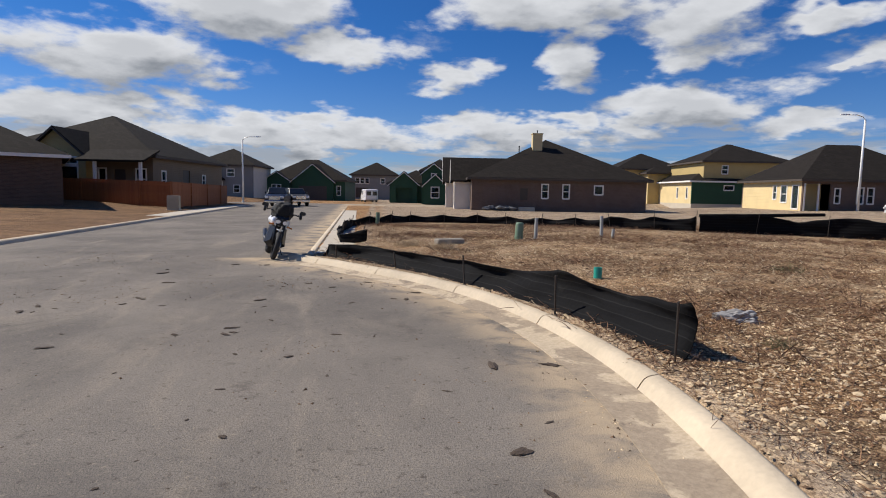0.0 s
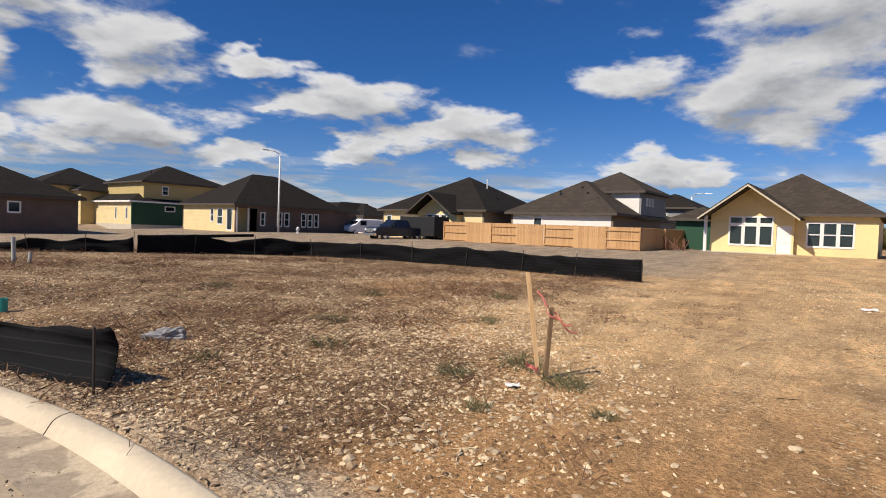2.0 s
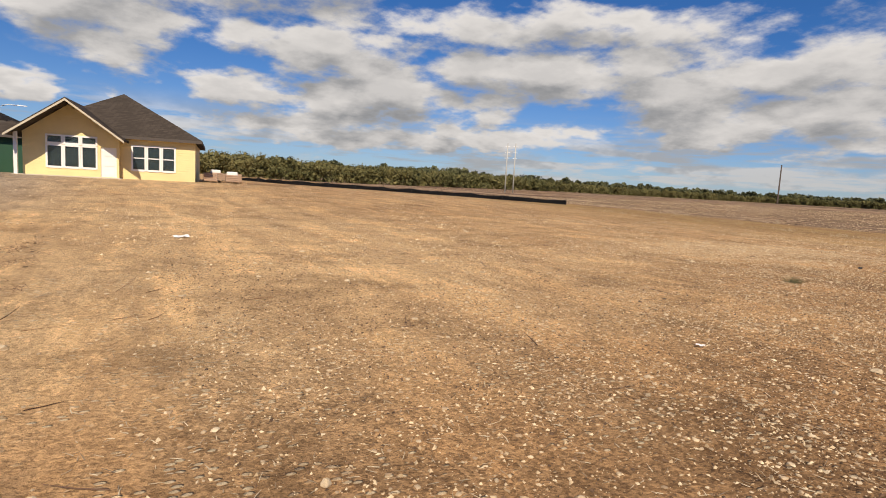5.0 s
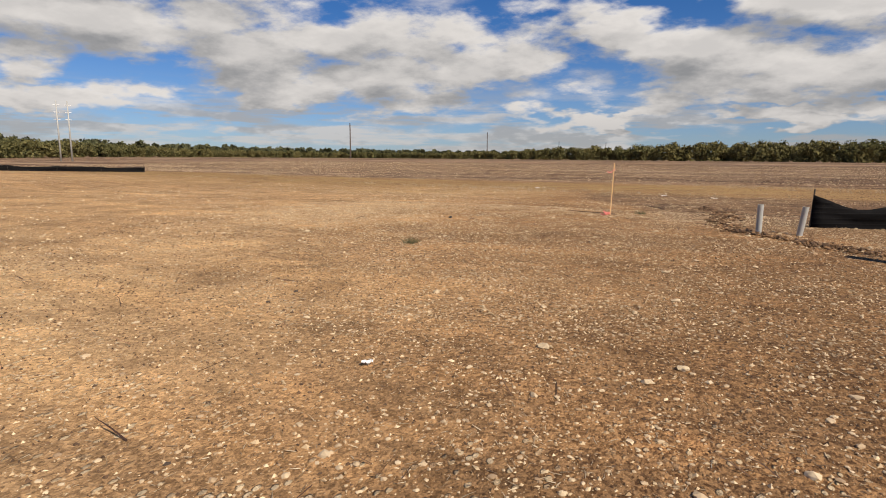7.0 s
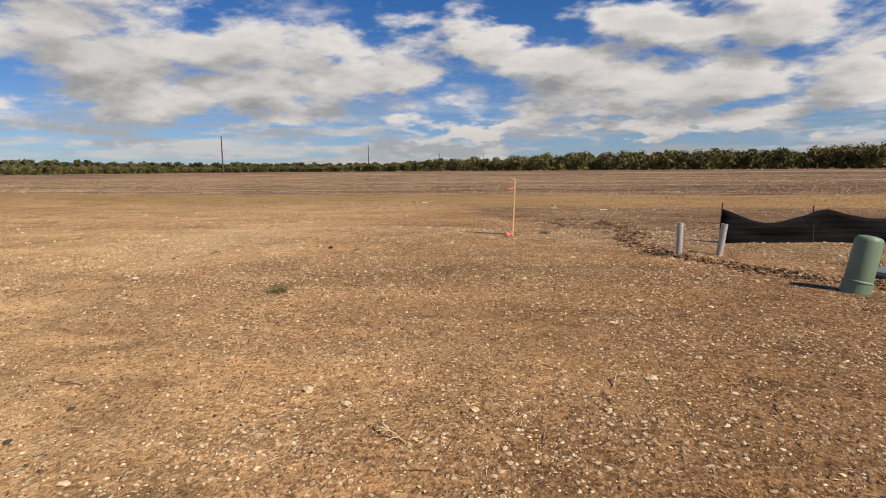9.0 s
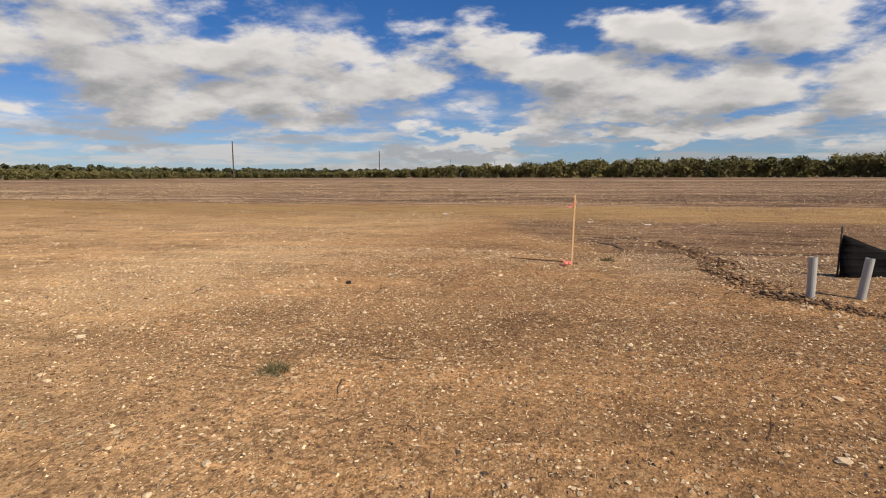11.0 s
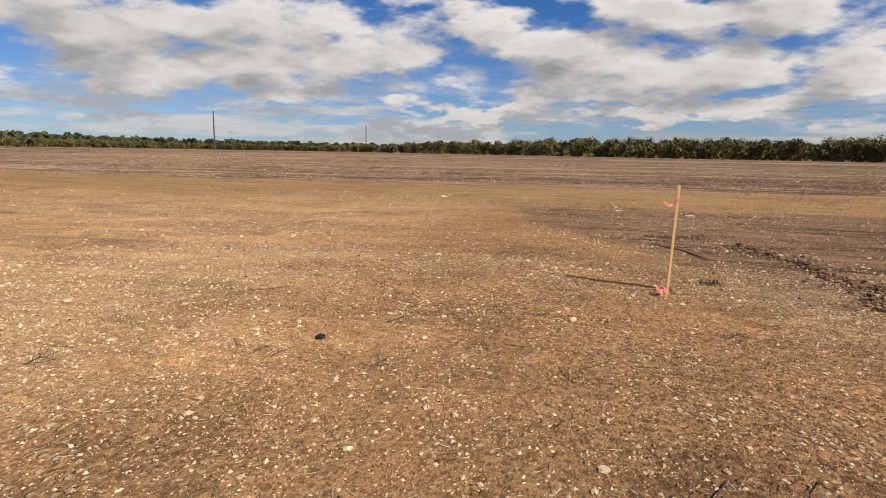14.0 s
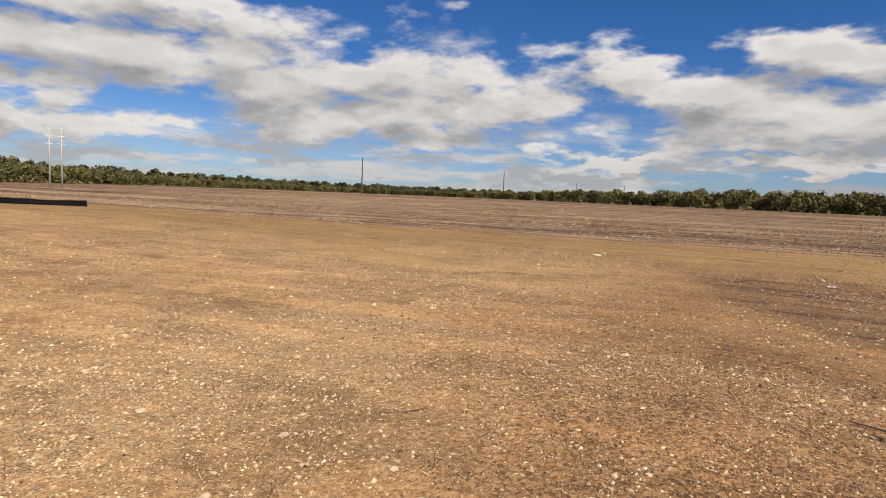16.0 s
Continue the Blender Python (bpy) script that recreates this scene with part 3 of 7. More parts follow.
def thing(name, m, label, category, group="", kind=""):
    ob = new(name)
    ob.matrix_world = m
    ob.empty_display_size = 0.2
    return tagged(ob, label, category, group, kind)


def from_arrays(name, verts, faces, mat, smooth=False):
    data = bpy.data.meshes.new(name)
    data.from_pydata([tuple(v) for v in verts], [], [tuple(f) for f in faces])
    data.materials.append(mat)
    if smooth:
        data.shade_smooth()
    return new(name, data)


def step(a, b, x):
    t = np.clip((np.asarray(x, float) - a) / (b - a), 0, 1)
    return t * t * (3 - 2 * t)


# ---- ground plan ----
ROAD_Z = -0.37
BEND = (-16.3, -0.5, 15.5)  # centre and radius of the kerb round the street's bend


def bend_radius(x, y):
    """The kerb tightens a little towards both ends of the bend."""
    off = np.clip(np.degrees(np.arctan2(y - BEND[1], x - BEND[0])) - 23, -50, 11)
    return BEND[2] + 0.3 - 1.45 * np.sin(np.radians(off * 1.776)) ** 2


def right_kerb(y):
    return -4.85 - 0.03 * (y - 10.5)


def left_kerb(y):
    return -13.0 - 0.062 * (y - 10)


def road_mask(x, y, grow=0.0):
    """True on the paved street."""
    x, y = np.asarray(x, float), np.asarray(y, float)
    straight = (y > 9) & (y < 76) & (x > left_kerb(y) - grow) & (x < right_kerb(y) + grow)
    cross = (y > 62 - grow) & (y < 76 + grow) & (x > -60) & (x < 60)
    bend = (np.hypot(x - BEND[0], y - BEND[1]) < bend_radius(x, y) + grow) & (y < 12) & ~((x < -12.8 - grow) & (y > -3 + grow))
    west = (x < -16) & (x > -80) & (y > -16 - grow) & (y < -3 + grow)
    return straight | cross | bend | west


def wave(x, y, scale, seed):
    """Cheap smooth unevenness from a few sines."""
    rnd = np.random.RandomState(seed)
    out = np.zeros_like(np.asarray(x, float))
    for k in range(7):
        a, f, ph = rnd.uniform(0, 6.28), scale * rnd.uniform(0.5, 1.8), rnd.uniform(0, 6.28)
        out += np.sin((np.cos(a) * x + np.sin(a) * y) * f + ph)
    return out / 7


def ground_z(x, y):
    x, y = np.asarray(x, float), np.asarray(y, float)
    z = -0.24 + 0.27 * np.exp(-((x - 4.5) / 8) ** 2 / 2 - ((y + 17) / 6.5) ** 2 / 2)
    z = z + 0.16 * np.exp(-((x - 5) / 6) ** 2 / 2 - ((y - 17) / 5) ** 2 / 2)
    z = z + 0.62 * step(18, 46, x) * step(-60, -10, y)
    z = z + 1.0 * step(35, 170, -y)
    z = z + 0.5 * step(-16, -26, x) * step(15, 45, y)
    r = np.hypot(x - 2, y + 8)
    near = np.exp(-(r / 60) ** 2)
    z = z + near * (0.03 * wave(x, y, 0.9, 3) + 0.014 * wave(x, y, 4.0, 4) + 0.007 * wave(x, y, 11.0, 5))
    kerb_gap = np.abs(np.hypot(x - BEND[0], y - BEND[1]) - bend_radius(x, y) - 0.35)
    flat = np.where((y < 12) & (x > -16), np.exp(-(kerb_gap / 0.7) ** 2), 0)
    z = z * (1 - flat) + (-0.265) * flat
    for gap in (x - right_kerb(y) - 0.75, left_kerb(y) - 0.75 - x):
        beside = np.where((y >= 11) & (y < 60), np.exp(-(np.abs(gap) / 0.65) ** 4), 0)
        z = z * (1 - beside) + (-0.285) * beside
    return z


def spread(lo, hi, fine_lo, fine_hi, fine, growth):
    values = list(np.arange(fine_lo, fine_hi + 1e-6, fine))
    s, v = fine, fine_hi
    while v < hi:
        s *= growth
        v += s
        values.append(v)
    s, v = fine, fine_lo
    while v > lo:
        s *= growth
        v -= s
        values.insert(0, v)
    return np.array(values)


def build_ground():
    xs = spread(-1500, 1500, -16, 16, 0.13, 1.11)
    ys = spread(-1500, 1500, -26, 13, 0.13, 1.09)
    gx, gy = np.meshgrid(xs, ys)
    gz = ground_z(gx, gy)
    gz = np.where(road_mask(gx, gy, 0.22), ROAD_Z - 0.12, gz)
    verts = np.stack([gx, gy, gz], -1).reshape(-1, 3)
    nx, ny = len(xs), len(ys)
    i = np.arange(nx - 1)[None, :] + (np.arange(ny - 1) * nx)[:, None]
    faces = np.stack([i, i + 1, i + nx + 1, i + nx], -1).reshape(-1, 4)
    data = bpy.data.meshes.new("ground")
    data.from_pydata(verts.tolist(), [], faces.tolist())
    data.shade_smooth()
    x, y = verts[:, 0], verts[:, 1]
    wob = 1.2 * wave(x, y, 0.5, 11) + 0.4 * wave(x, y, 2.0, 12)
    track = step(1.0, -2.5, y + wob - np.clip(0.5 * (x - 2), 0, 3)) * step(-17, -9, y + wob * 2 - 0.05 * x) * step(0.5, 5, x + wob)
    track = track * step(140, 60, x) * (1 - 0.75 * step(8, 2.5, x + wob) * step(-4.5, -7.5, y))
    track = np.maximum(track, 0.55 * step(4.5, 8.5, x + wob) * step(-36, -30, y + wob) * step(-2, -6, y))
    bare = np.maximum(step(22, 26, y + wob) * step(-4, -2, x), step(18.5, 21, x + 0.5 * wob) * step(-3, 3, y))
    off_kerb = np.where(y < 10.5, np.hypot(x - BEND[0], y - BEND[1]) - bend_radius(x, y) - 0.3, x + 3.6)
    weeds = step(-1.2, 0.8, y + wob * 0.7 - np.clip(0.9 * (x - 2.2), 0, 6)) * step(0.0, 0.5, off_kerb) * step(24, 17, x + wob) * step(32, 26, y)
    dark = step(1.5, -1.5, x + wob * 2) * step(-17, -20, y + wob) * step(-33, -29, y)
    weeds = np.maximum(weeds, 0.75 * dark)
    field = step(-42, -44.5, y + 0.6 * wob) * step(2000, 1200, np.hypot(x, y))
    grass = step(-30.5, -34, y + wob + 0.05 * x) * step(-46, -41, y + wob * 0.5)
    grass = np.maximum(grass, 0.45 * step(-25, -29, y + wob * 3) * step(-46, -41, y) * step(3, 9, x + wob))
    colour = data.color_attributes.new("zone", "FLOAT_COLOR", "POINT")
    colour.data.foreach_set("color", np.stack([track, weeds, field, np.ones_like(track)], -1).astype("f4").ravel())
    fac = data.attributes.new("grass", "FLOAT", "POINT")
    fac.data.foreach_set("value", grass.astype("f4"))
    damp = step(5.2, 0.8, x + 1.6 * wob + 0.10 * (y + 12)) * step(-3.5, -6, y + wob) * (0.2 * step(-34, -28, y) + 0.45 * step(-18.5, -14, y + wob))
    damp = np.maximum(damp, step(-13.2, -13.8, x) * step(6, 9, y) * (0.75 + 0.25 * np.sin(x * 1.3 + y)))
    damp = np.maximum(damp, step(2.9, 1.4, x + 0.5 * wob) * step(-1.6, -0.4, y) * step(6.0, 3.5, y + wob) * step(0.05, 0.3, off_kerb))
    fac = data.attributes.new("damp", "FLOAT", "POINT")
    fac.data.foreach_set("value", damp.astype("f4"))
    edge = 0.3 + 0.45 * np.clip(-19 - y, 0, 10)
    turned = step(0.7, -0.7, x - edge + 0.8 * wob) * step(-18, -20.5, y + 0.5 * wob) * step(-33.5, -30, y + 0.5 * wob)
    turned = np.maximum(turned, step(-13.4, -14.2, x) * step(6, 9, y) * (0.8 + 0.2 * np.sin(x * 0.9 + y * 0.6)))
    open_plot = np.maximum(bare, step(0.75, 0.25, off_kerb) * step(-0.3, 0.1, off_kerb) * step(-8, -2, y))
    fac = data.attributes.new("bare", "FLOAT", "POINT")
    fac.data.foreach_set("value", open_plot.astype("f4"))
    fac = data.attributes.new("turned", "FLOAT", "POINT")
    fac.data.foreach_set("value", turned.astype("f4"))
    data.materials.append(SOIL)
    return tagged(new("ground", data), "dry brown construction soil with pebbles, straw and stubble", "ground", kind="structure")


ground = build_ground()


def build_road():
    """The asphalt as a grid of cells kept where the street runs, with a silty strip along the kerb."""
    xs = np.concatenate([np.arange(-80, -18, 4.0), np.arange(-18, 1, 0.25), np.arange(1, 61, 4.0)])
    ys = np.concatenate([np.arange(-18, 14, 0.25), np.arange(14, 77, 1.0)])
    gx, gy = np.meshgrid(xs, ys)
    keep = road_mask(gx, gy, 0.3)
    nx = len(xs)
    verts = np.stack([gx, gy, np.full_like(gx, ROAD_Z)], -1).reshape(-1, 3)
    faces = []
    for r in range(len(ys) - 1):
        for c in range(nx - 1):
            if keep[r, c] and keep[r, c + 1] and keep[r + 1, c] and keep[r + 1, c + 1]:
                faces.append((r * nx + c, r * nx + c + 1, (r + 1) * nx + c + 1, (r + 1) * nx + c))
    ob = from_arrays("road", verts, faces, ASPHALT)
    gap = bend_radius(verts[:, 0], verts[:, 1]) - np.hypot(verts[:, 0] - BEND[0], verts[:, 1] - BEND[1])
    silt = np.where(verts[:, 1] < 11, step(1.3, 0.35, gap), step(1.2, 0.3, right_kerb(verts[:, 1]) - verts[:, 0]))
    fac = ob.data.attributes.new("silt", "FLOAT", "POINT")
    fac.data.foreach_set("value", silt.astype("f4"))
    return tagged(ob, "dusty grey asphalt street curving round a bend", "road", kind="structure")


road = build_road()

# kerb profile: (outwards from the face's foot, height over the road)
KERB = [(-0.02, -0.10), (0.0, 0.004), (0.020, 0.026), (0.045, 0.064), (0.070, 0.092), (0.100, 0.110), (0.135, 0.119), (0.195, 0.124), (0.225, 0.115), (0.238, 0.090), (0.24, -0.15)]
GUTTER_PROFILE = [(-0.42, -0.10), (-0.42, 0.006), (-0.2, 0.005), (0.004, 0.012), (0.004, -0.10)]


def sweep(bm, line, profile, base):
    """Runs a profile along (x, y, out_x, out_y) stations."""
    loft(bm, [[(x + ox * d, y + oy * d, base + h) for d, h in profile] for x, y, ox, oy in line])


def kerb_section(line):
    bm = bmesh.new()
    sweep(bm, line, KERB, ROAD_Z)
    ends = {e for f in bm.faces if len(f.verts) > 4 for e in f.edges}
    bmesh.ops.split_edges(bm, edges=list(ends))
    part("kerb_section", bm, CONCRETE, kerb, smooth=True)


def arc_line(a0, a1, n=8):
    line = []
    for t in np.linspace(radians(a0), radians(a1), n):
        c, s = math.cos(t), math.sin(t)
        r = float(bend_radius(BEND[0] + c, BEND[1] + s))
        line.append((BEND[0] + r * c, BEND[1] + r * s, c, s))
    return line


kerb = thing("kerb", Matrix(), "pale cream concrete roll kerb with joints", "kerb", kind="structure")
gutter = thing("gutter", Matrix(), "concrete gutter strip streaked with silt", "gutter", kind="structure")
joint = 0.035
edges = [45.0, 40.9] + [6.3 + 8.9 * k for k in range(3, -12, -1)]
for one, two in zip(edges, edges[1:]):
    kerb_section(arc_line(one - joint, two + joint))
    bm = bmesh.new()
    sweep(bm, arc_line(one, two), GUTTER_PROFILE, ROAD_Z)
    part("gutter_section", bm, GUTTER, gutter)
for k in range(12):
    y0, y1 = 10.7 + 3 * k, 10.7 + 3 * (k + 1) - 0.02
    kerb_section([(right_kerb(y), y, 1, 0.03) for y in (y1, y0)])
for k in range(16):
    y0, y1 = 4 + 3.6 * k, 4 + 3.6 * (k + 1) - 0.02
    kerb_section([(left_kerb(y), y, -1, -0.06) for y in (y0, y1)])

pavement = thing("pavement", Matrix(), "pale concrete footway slabs behind the kerb", "pavement", kind="structure")
for k in range(22):
    y0 = 11.0 + 1.52 * k
    bm = bmesh.new()
    x = right_kerb(y0)
    box(bm, x + 0.25, x + 1.15, y0, y0 + 1.5, ROAD_Z - 0.1, ROAD_Z + 0.11)
    part("slab", bm, SLAB, pavement, bevel=0.01)
for k in range(14):
    y0 = 30.0 + 2.0 * k
    bm = bmesh.new()
    x = left_kerb(y0)
    box(bm, x - 1.6, x - 0.25, y0, y0 + 1.97, ROAD_Z - 0.1, ROAD_Z + 0.12)
    part("slab", bm, SLAB, pavement, bevel=0.01)

# ---- houses ----
TURN = -6.5


def wall(bm, length, z0, z1, openings, thick, put):
    """Boxes round the openings (u0, u1, za, zb); put maps (u, depth, z) into the house."""
    us = sorted({0.0, length, *[o[0] for o in openings], *[o[1] for o in openings]})
    for u0, u1 in zip(us, us[1:]):
        holes = sorted((o[2], o[3]) for o in openings if o[0] < (u0 + u1) / 2 < o[1])
        z = z0
        for za, zb in holes + [(z1, z1)]:
            if za - z > 1e-4:
                corner = [put(u, d, h) for h in (z, za) for u, d in ((u0, 0), (u1, 0), (u1, thick), (u0, thick))]
                v = [bm.verts.new(c) for c in corner]
                for f in ((3, 2, 1, 0), (4, 5, 6, 7), (0, 1, 5, 4), (1, 2, 6, 5), (2, 3, 7, 6), (3, 0, 4, 7)):
                    bm.faces.new([v[i] for i in f])
            z = zb


def slab_between(bm, put, u0, u1, d0, d1, z0, z1):
    v = [bm.verts.new(put(u, d, h)) for h in (z0, z1) for u, d in ((u0, d0), (u1, d0), (u1, d1), (u0, d1))]
    for f in ((3, 2, 1, 0), (4, 5, 6, 7), (0, 1, 5, 4), (1, 2, 6, 5), (2, 3, 7, 6), (3, 0, 4, 7)):
        bm.faces.new([v[i] for i in f])


def side_map(side, x0, x1, y0, y1):
    if side == "s":
        return x1 - x0, lambda u, d, z: (x0 + u, y0 + d, z)
    if side == "n":
        return x1 - x0, lambda u, d, z: (x1 - u, y1 - d, z)
    if side == "w":
        return y1 - y0, lambda u, d, z: (x0 + d, y1 - u, z)
    return y1 - y0, lambda u, d, z: (x1 - d, y0 + u, z)


def window(parent, put, u0, u1, za, zb, bars=1, casing=True):
    bm = bmesh.new()
    w = 0.09
    lo, hi = (-0.035, 0.09) if casing else (0.03, 0.1)
    for a, b, c, d in ((u0 - 0.02, u0 + w, za - 0.02, zb + 0.02), (u1 - w, u1 + 0.02, za - 0.02, zb + 0.02)):
        slab_between(bm, put, a, b, lo, hi, c, d)
    for c, d in ((za - 0.05, za + w), (zb - w, zb + 0.02)):
        slab_between(bm, put, u0 + w, u1 - w, lo - 0.01, hi, c, d)
    for k in range(bars):
        m = za + (zb - za) * (k + 1) / (bars + 1)
        slab_between(bm, put, u0 + w, u1 - w, lo + 0.02, hi, m - 0.035, m + 0.035)
    ob = part("window", bm, TRIM, parent)
    edges_z = [za + w] + [za + (zb - za) * (k + 1) / (bars + 1) for k in range(bars)] + [zb - w]
    for a, b in zip(edges_z, edges_z[1:]):
        bm = bmesh.new()
        slab_between(bm, put, u0 + w, u1 - w, 0.05, 0.06, a, b)
        part("pane", bm, GLASS, ob)


def door(parent, put, u0, u1, za, zb, mat):
    bm = bmesh.new()
    slab_between(bm, put, u0, u1, 0.08, 0.14, za, zb)
    n = 3 if u1 - u0 < 1.5 else 4
    for k in range(n):
        a, b = za + (zb - za) * (k + 0.12) / n, za + (zb - za) * (k + 0.88) / n
        slab_between(bm, put, u0 + 0.12, u1 - 0.12, 0.06, 0.081, a, b)
    part("door", bm, mat, parent)


def hip(bm, x0, x1, y0, y1, z, pitch, over, drop=0.2):
    x0, x1, y0, y1 = x0 - over, x1 + over, y0 - over, y1 + over
    half = min(x1 - x0, y1 - y0) / 2
    top = z + half * pitch
    low = [bm.verts.new((x, y, z - drop)) for x, y in ((x0, y0), (x1, y0), (x1, y1), (x0, y1))]
    eave = [bm.verts.new((x, y, z)) for x, y in ((x0, y0), (x1, y0), (x1, y1), (x0, y1))]
    if x1 - x0 > y1 - y0 + 0.05:
        a, b = bm.verts.new((x0 + half, y0 + half, top)), bm.verts.new((x1 - half, y0 + half, top))
        slopes = ((eave[0], eave[1], b, a), (eave[1], eave[2], b), (eave[2], eave[3], a, b), (eave[3], eave[0], a))
    elif y1 - y0 > x1 - x0 + 0.05:
        a, b = bm.verts.new((x0 + half, y0 + half, top)), bm.verts.new((x0 + half, y1 - half, top))
        slopes = ((eave[0], eave[1], a), (eave[1], eave[2], b, a), (eave[2], eave[3], b), (eave[3], eave[0], a, b))
    else:
        a = bm.verts.new(((x0 + x1) / 2, (y0 + y1) / 2, top))
        slopes = [(eave[i], eave[(i + 1) % 4], a) for i in range(4)]
    for f in slopes:
        bm.faces.new(f)
    for i in range(4):
        bm.faces.new((low[i], low[(i + 1) % 4], eave[(i + 1) % 4], eave[i]))
    bm.faces.new(low[::-1])
    return top


def ring(bm, x0, x1, y0, y1, z0, z1, t):
    """Four boards round a rectangle, mitred by butting."""
    box(bm, x0 - t, x1 + t, y0 - t, y0, z0, z1)
    box(bm, x0 - t, x1 + t, y1, y1 + t, z0, z1)
    box(bm, x0 - t, x0, y0, y1, z0, z1)
    box(bm, x1, x1 + t, y0, y1, z0, z1)


def block(parent, x0, x1, y0, y1, z0, z1, mats, openings=None, roof=SHINGLE, pitch=0.5, over=0.45, trim=FASCIA):
    """Four walls with openings, a hip roof and its fascia. mats: one material, or one for each of s, e, n, w."""
    openings = openings or {}
    for i, side in enumerate("senw"):
        length, put = side_map(side, x0, x1, y0, y1)
        mat = mats[i] if isinstance(mats, (list, tuple)) else mats
        inset = 0.2 if side in "ew" else 0.0
        holes = openings.get(side, [])
        bm = bmesh.new()
        foot = z0 - 0.6 if z0 < 1 else z0
        if inset:
            wall(bm, length - 0.4, foot, z1, [(u0 - 0.2, u1 - 0.2, a, b) for u0, u1, a, b, *_ in holes], 0.2, lambda u, d, z: put(u + 0.2, d, z))
        else:
            wall(bm, length, foot, z1, [o[:4] for o in holes], 0.2, put)
        part("wall", bm, mat, parent)
        for o in holes:
            if len(o) > 4 and o[4] != 1 and o[4] is not None and not isinstance(o[4], int):
                door(parent, put, *o[:4], o[4])
            elif len(o) > 4 and o[4] is None:
                pass
            else:
                window(parent, put, *o[:4], bars=o[4] if len(o) > 4 else 1)
    bm = bmesh.new()
    top = hip(bm, x0, x1, y0, y1, z1 + 0.12, pitch, over)
    part("roof", bm, roof, parent)
    bm = bmesh.new()
    ring(bm, x0 - over, x1 + over, y0 - over, y1 + over, z1 - 0.11, z1 + 0.10, 0.03)
    part("fascia", bm, trim, parent)
    return top


def gable(parent, side, u0, u1, depth, front, z, rise, base, wall_mat, roof=SHINGLE, trim=TRIM, bounds=None, over=0.4, holes=(), low=0.0, reach=None):
    """A gable that faces a side: its triangle, its two roof slopes running back, and barge boards. front: how far its face stands out."""
    x0, x1, y0, y1 = bounds
    _, put = side_map(side, x0, x1, y0, y1)
    mid, half = (u0 + u1) / 2, (u1 - u0) / 2
    reach = over if reach is None else reach
    slope = rise / half
    bm = bmesh.new()
    tri = [(u0, z), (u1, z), (mid, z + rise)]
    rings = [[put(u, d, h) for u, h in tri] for d in (-front, -front + 0.15)]
    loft(bm, rings)
    part("gable_wall", bm, wall_mat, parent)
    if low or holes or front > 0.3:
        bm = bmesh.new()
        wall(bm, u1 - u0, base - 0.6, z, [o[:4] for o in holes], 0.15, lambda u, d, h: put(u + u0, d - front, h))
        for a in (u0, u1 - 0.15):
            if front > 0.35:
                slab_between(bm, put, a, a + 0.15, -front + 0.15, 0, base - 0.6, z)
        part("wall", bm, wall_mat, parent)
        for o in holes:
            if o[4] is None:
                continue
            shifted = lambda u, d, h: put(u + u0, d - front, h)
            if isinstance(o[4], int):
                window(parent, shifted, *o[:4], bars=o[4])
            else:
                door(parent, shifted, *o[:4], o[4])
    for sign in (-1, 1):
        bm = bmesh.new()
        e = half + over
        ends = []
        for d in (-front - reach, depth):
            ends.append([put(mid + sign * 0.0, d, z + rise + 0.18), put(mid + sign * e, d, z + rise - e * slope + 0.18),
                         put(mid + sign * e, d, z + rise - e * slope + 0.04), put(mid + sign * 0.0, d, z + rise + 0.04)])
        loft(bm, ends)
        part("roof", bm, roof, parent)
        bm = bmesh.new()
        ends = []
        for d in (-front - reach - 0.04, -front - reach - 0.003):
            ends.append([put(mid, d, z + rise + 0.09), put(mid + sign * e, d, z + rise - e * slope + 0.09),
                         put(mid + sign * e, d, z + rise - e * slope - 0.05), put(mid, d, z + rise - 0.05)])
        loft(bm, ends)
        part("barge_board", bm, trim, parent)


def house(x, y, label, turn=TURN, z=0.0):
    return thing("house", pose(x, y, z, 0, 0, turn), label, "house", group="houses of the new estate")


def pipe_vent(parent, x, y, z, h=0.5, r=0.05, mat=BLACK_PLASTIC):
    bm = bmesh.new()
    tube(bm, [(x, y, z - 0.3), (x, y, z + h)], r, 8)
    tube(bm, [(x, y, z + h), (x, y, z + h + 0.06)], r * 1.5, 8)
    part("roof_vent", bm, mat, parent)

# house with a long brick side and a chimney
h = house(5.9, 51.0, "single-storey tan brick house with brown hip roof and yellow chimney")
block(h, 0, 16.6, 0, 20, -0.4, 2.75, BRICK_TAN, {"s": [(6.6, 7.3, 0.95, 2.35, 1), (8.6, 9.3, 0.95, 2.35, 1), (11.6, 12.5, 1.4, 2.3, 0)]})
gable(h, "w", 3.0, 9.5, 8.0, 2.4, 2.75, 2.6, -0.4, WHITE_WALL, bounds=(0, 16.6, 0, 20), holes=[(1.2, 2.4, 0.2, 2.3, DOOR_DARK), (3.6, 5.4, 0.6, 2.3, 1)])
gable(h, "w", 12.5, 17.0, 6.0, 1.6, 2.75, 1.9, -0.4, WHITE_WALL, bounds=(0, 16.6, 0, 20), holes=[(1.0, 3.4, 0.1, 2.2, DOOR_DARK)])
bm = bmesh.new()
box(bm, 6.5, 7.5, 5.6, 6.5, 4.6, 7.6)
box(bm, 6.44, 7.56, 5.54, 6.56, 7.6, 7.68)
part("chimney", bm, YELLOW_PALE, h, "pale yellow boxed chimney")
pipe_vent(h, 5.0, 4.8, 5.5, 0.7)
pipe_vent(h, 7.0, 6.0, 7.6, 0.35)
bm = bmesh.new()
box(bm, 4.6, 5.3, -0.05, -0.005, 0.8, 1.9)
part("meter_panel", bm, FASCIA, h)
bm = bmesh.new()
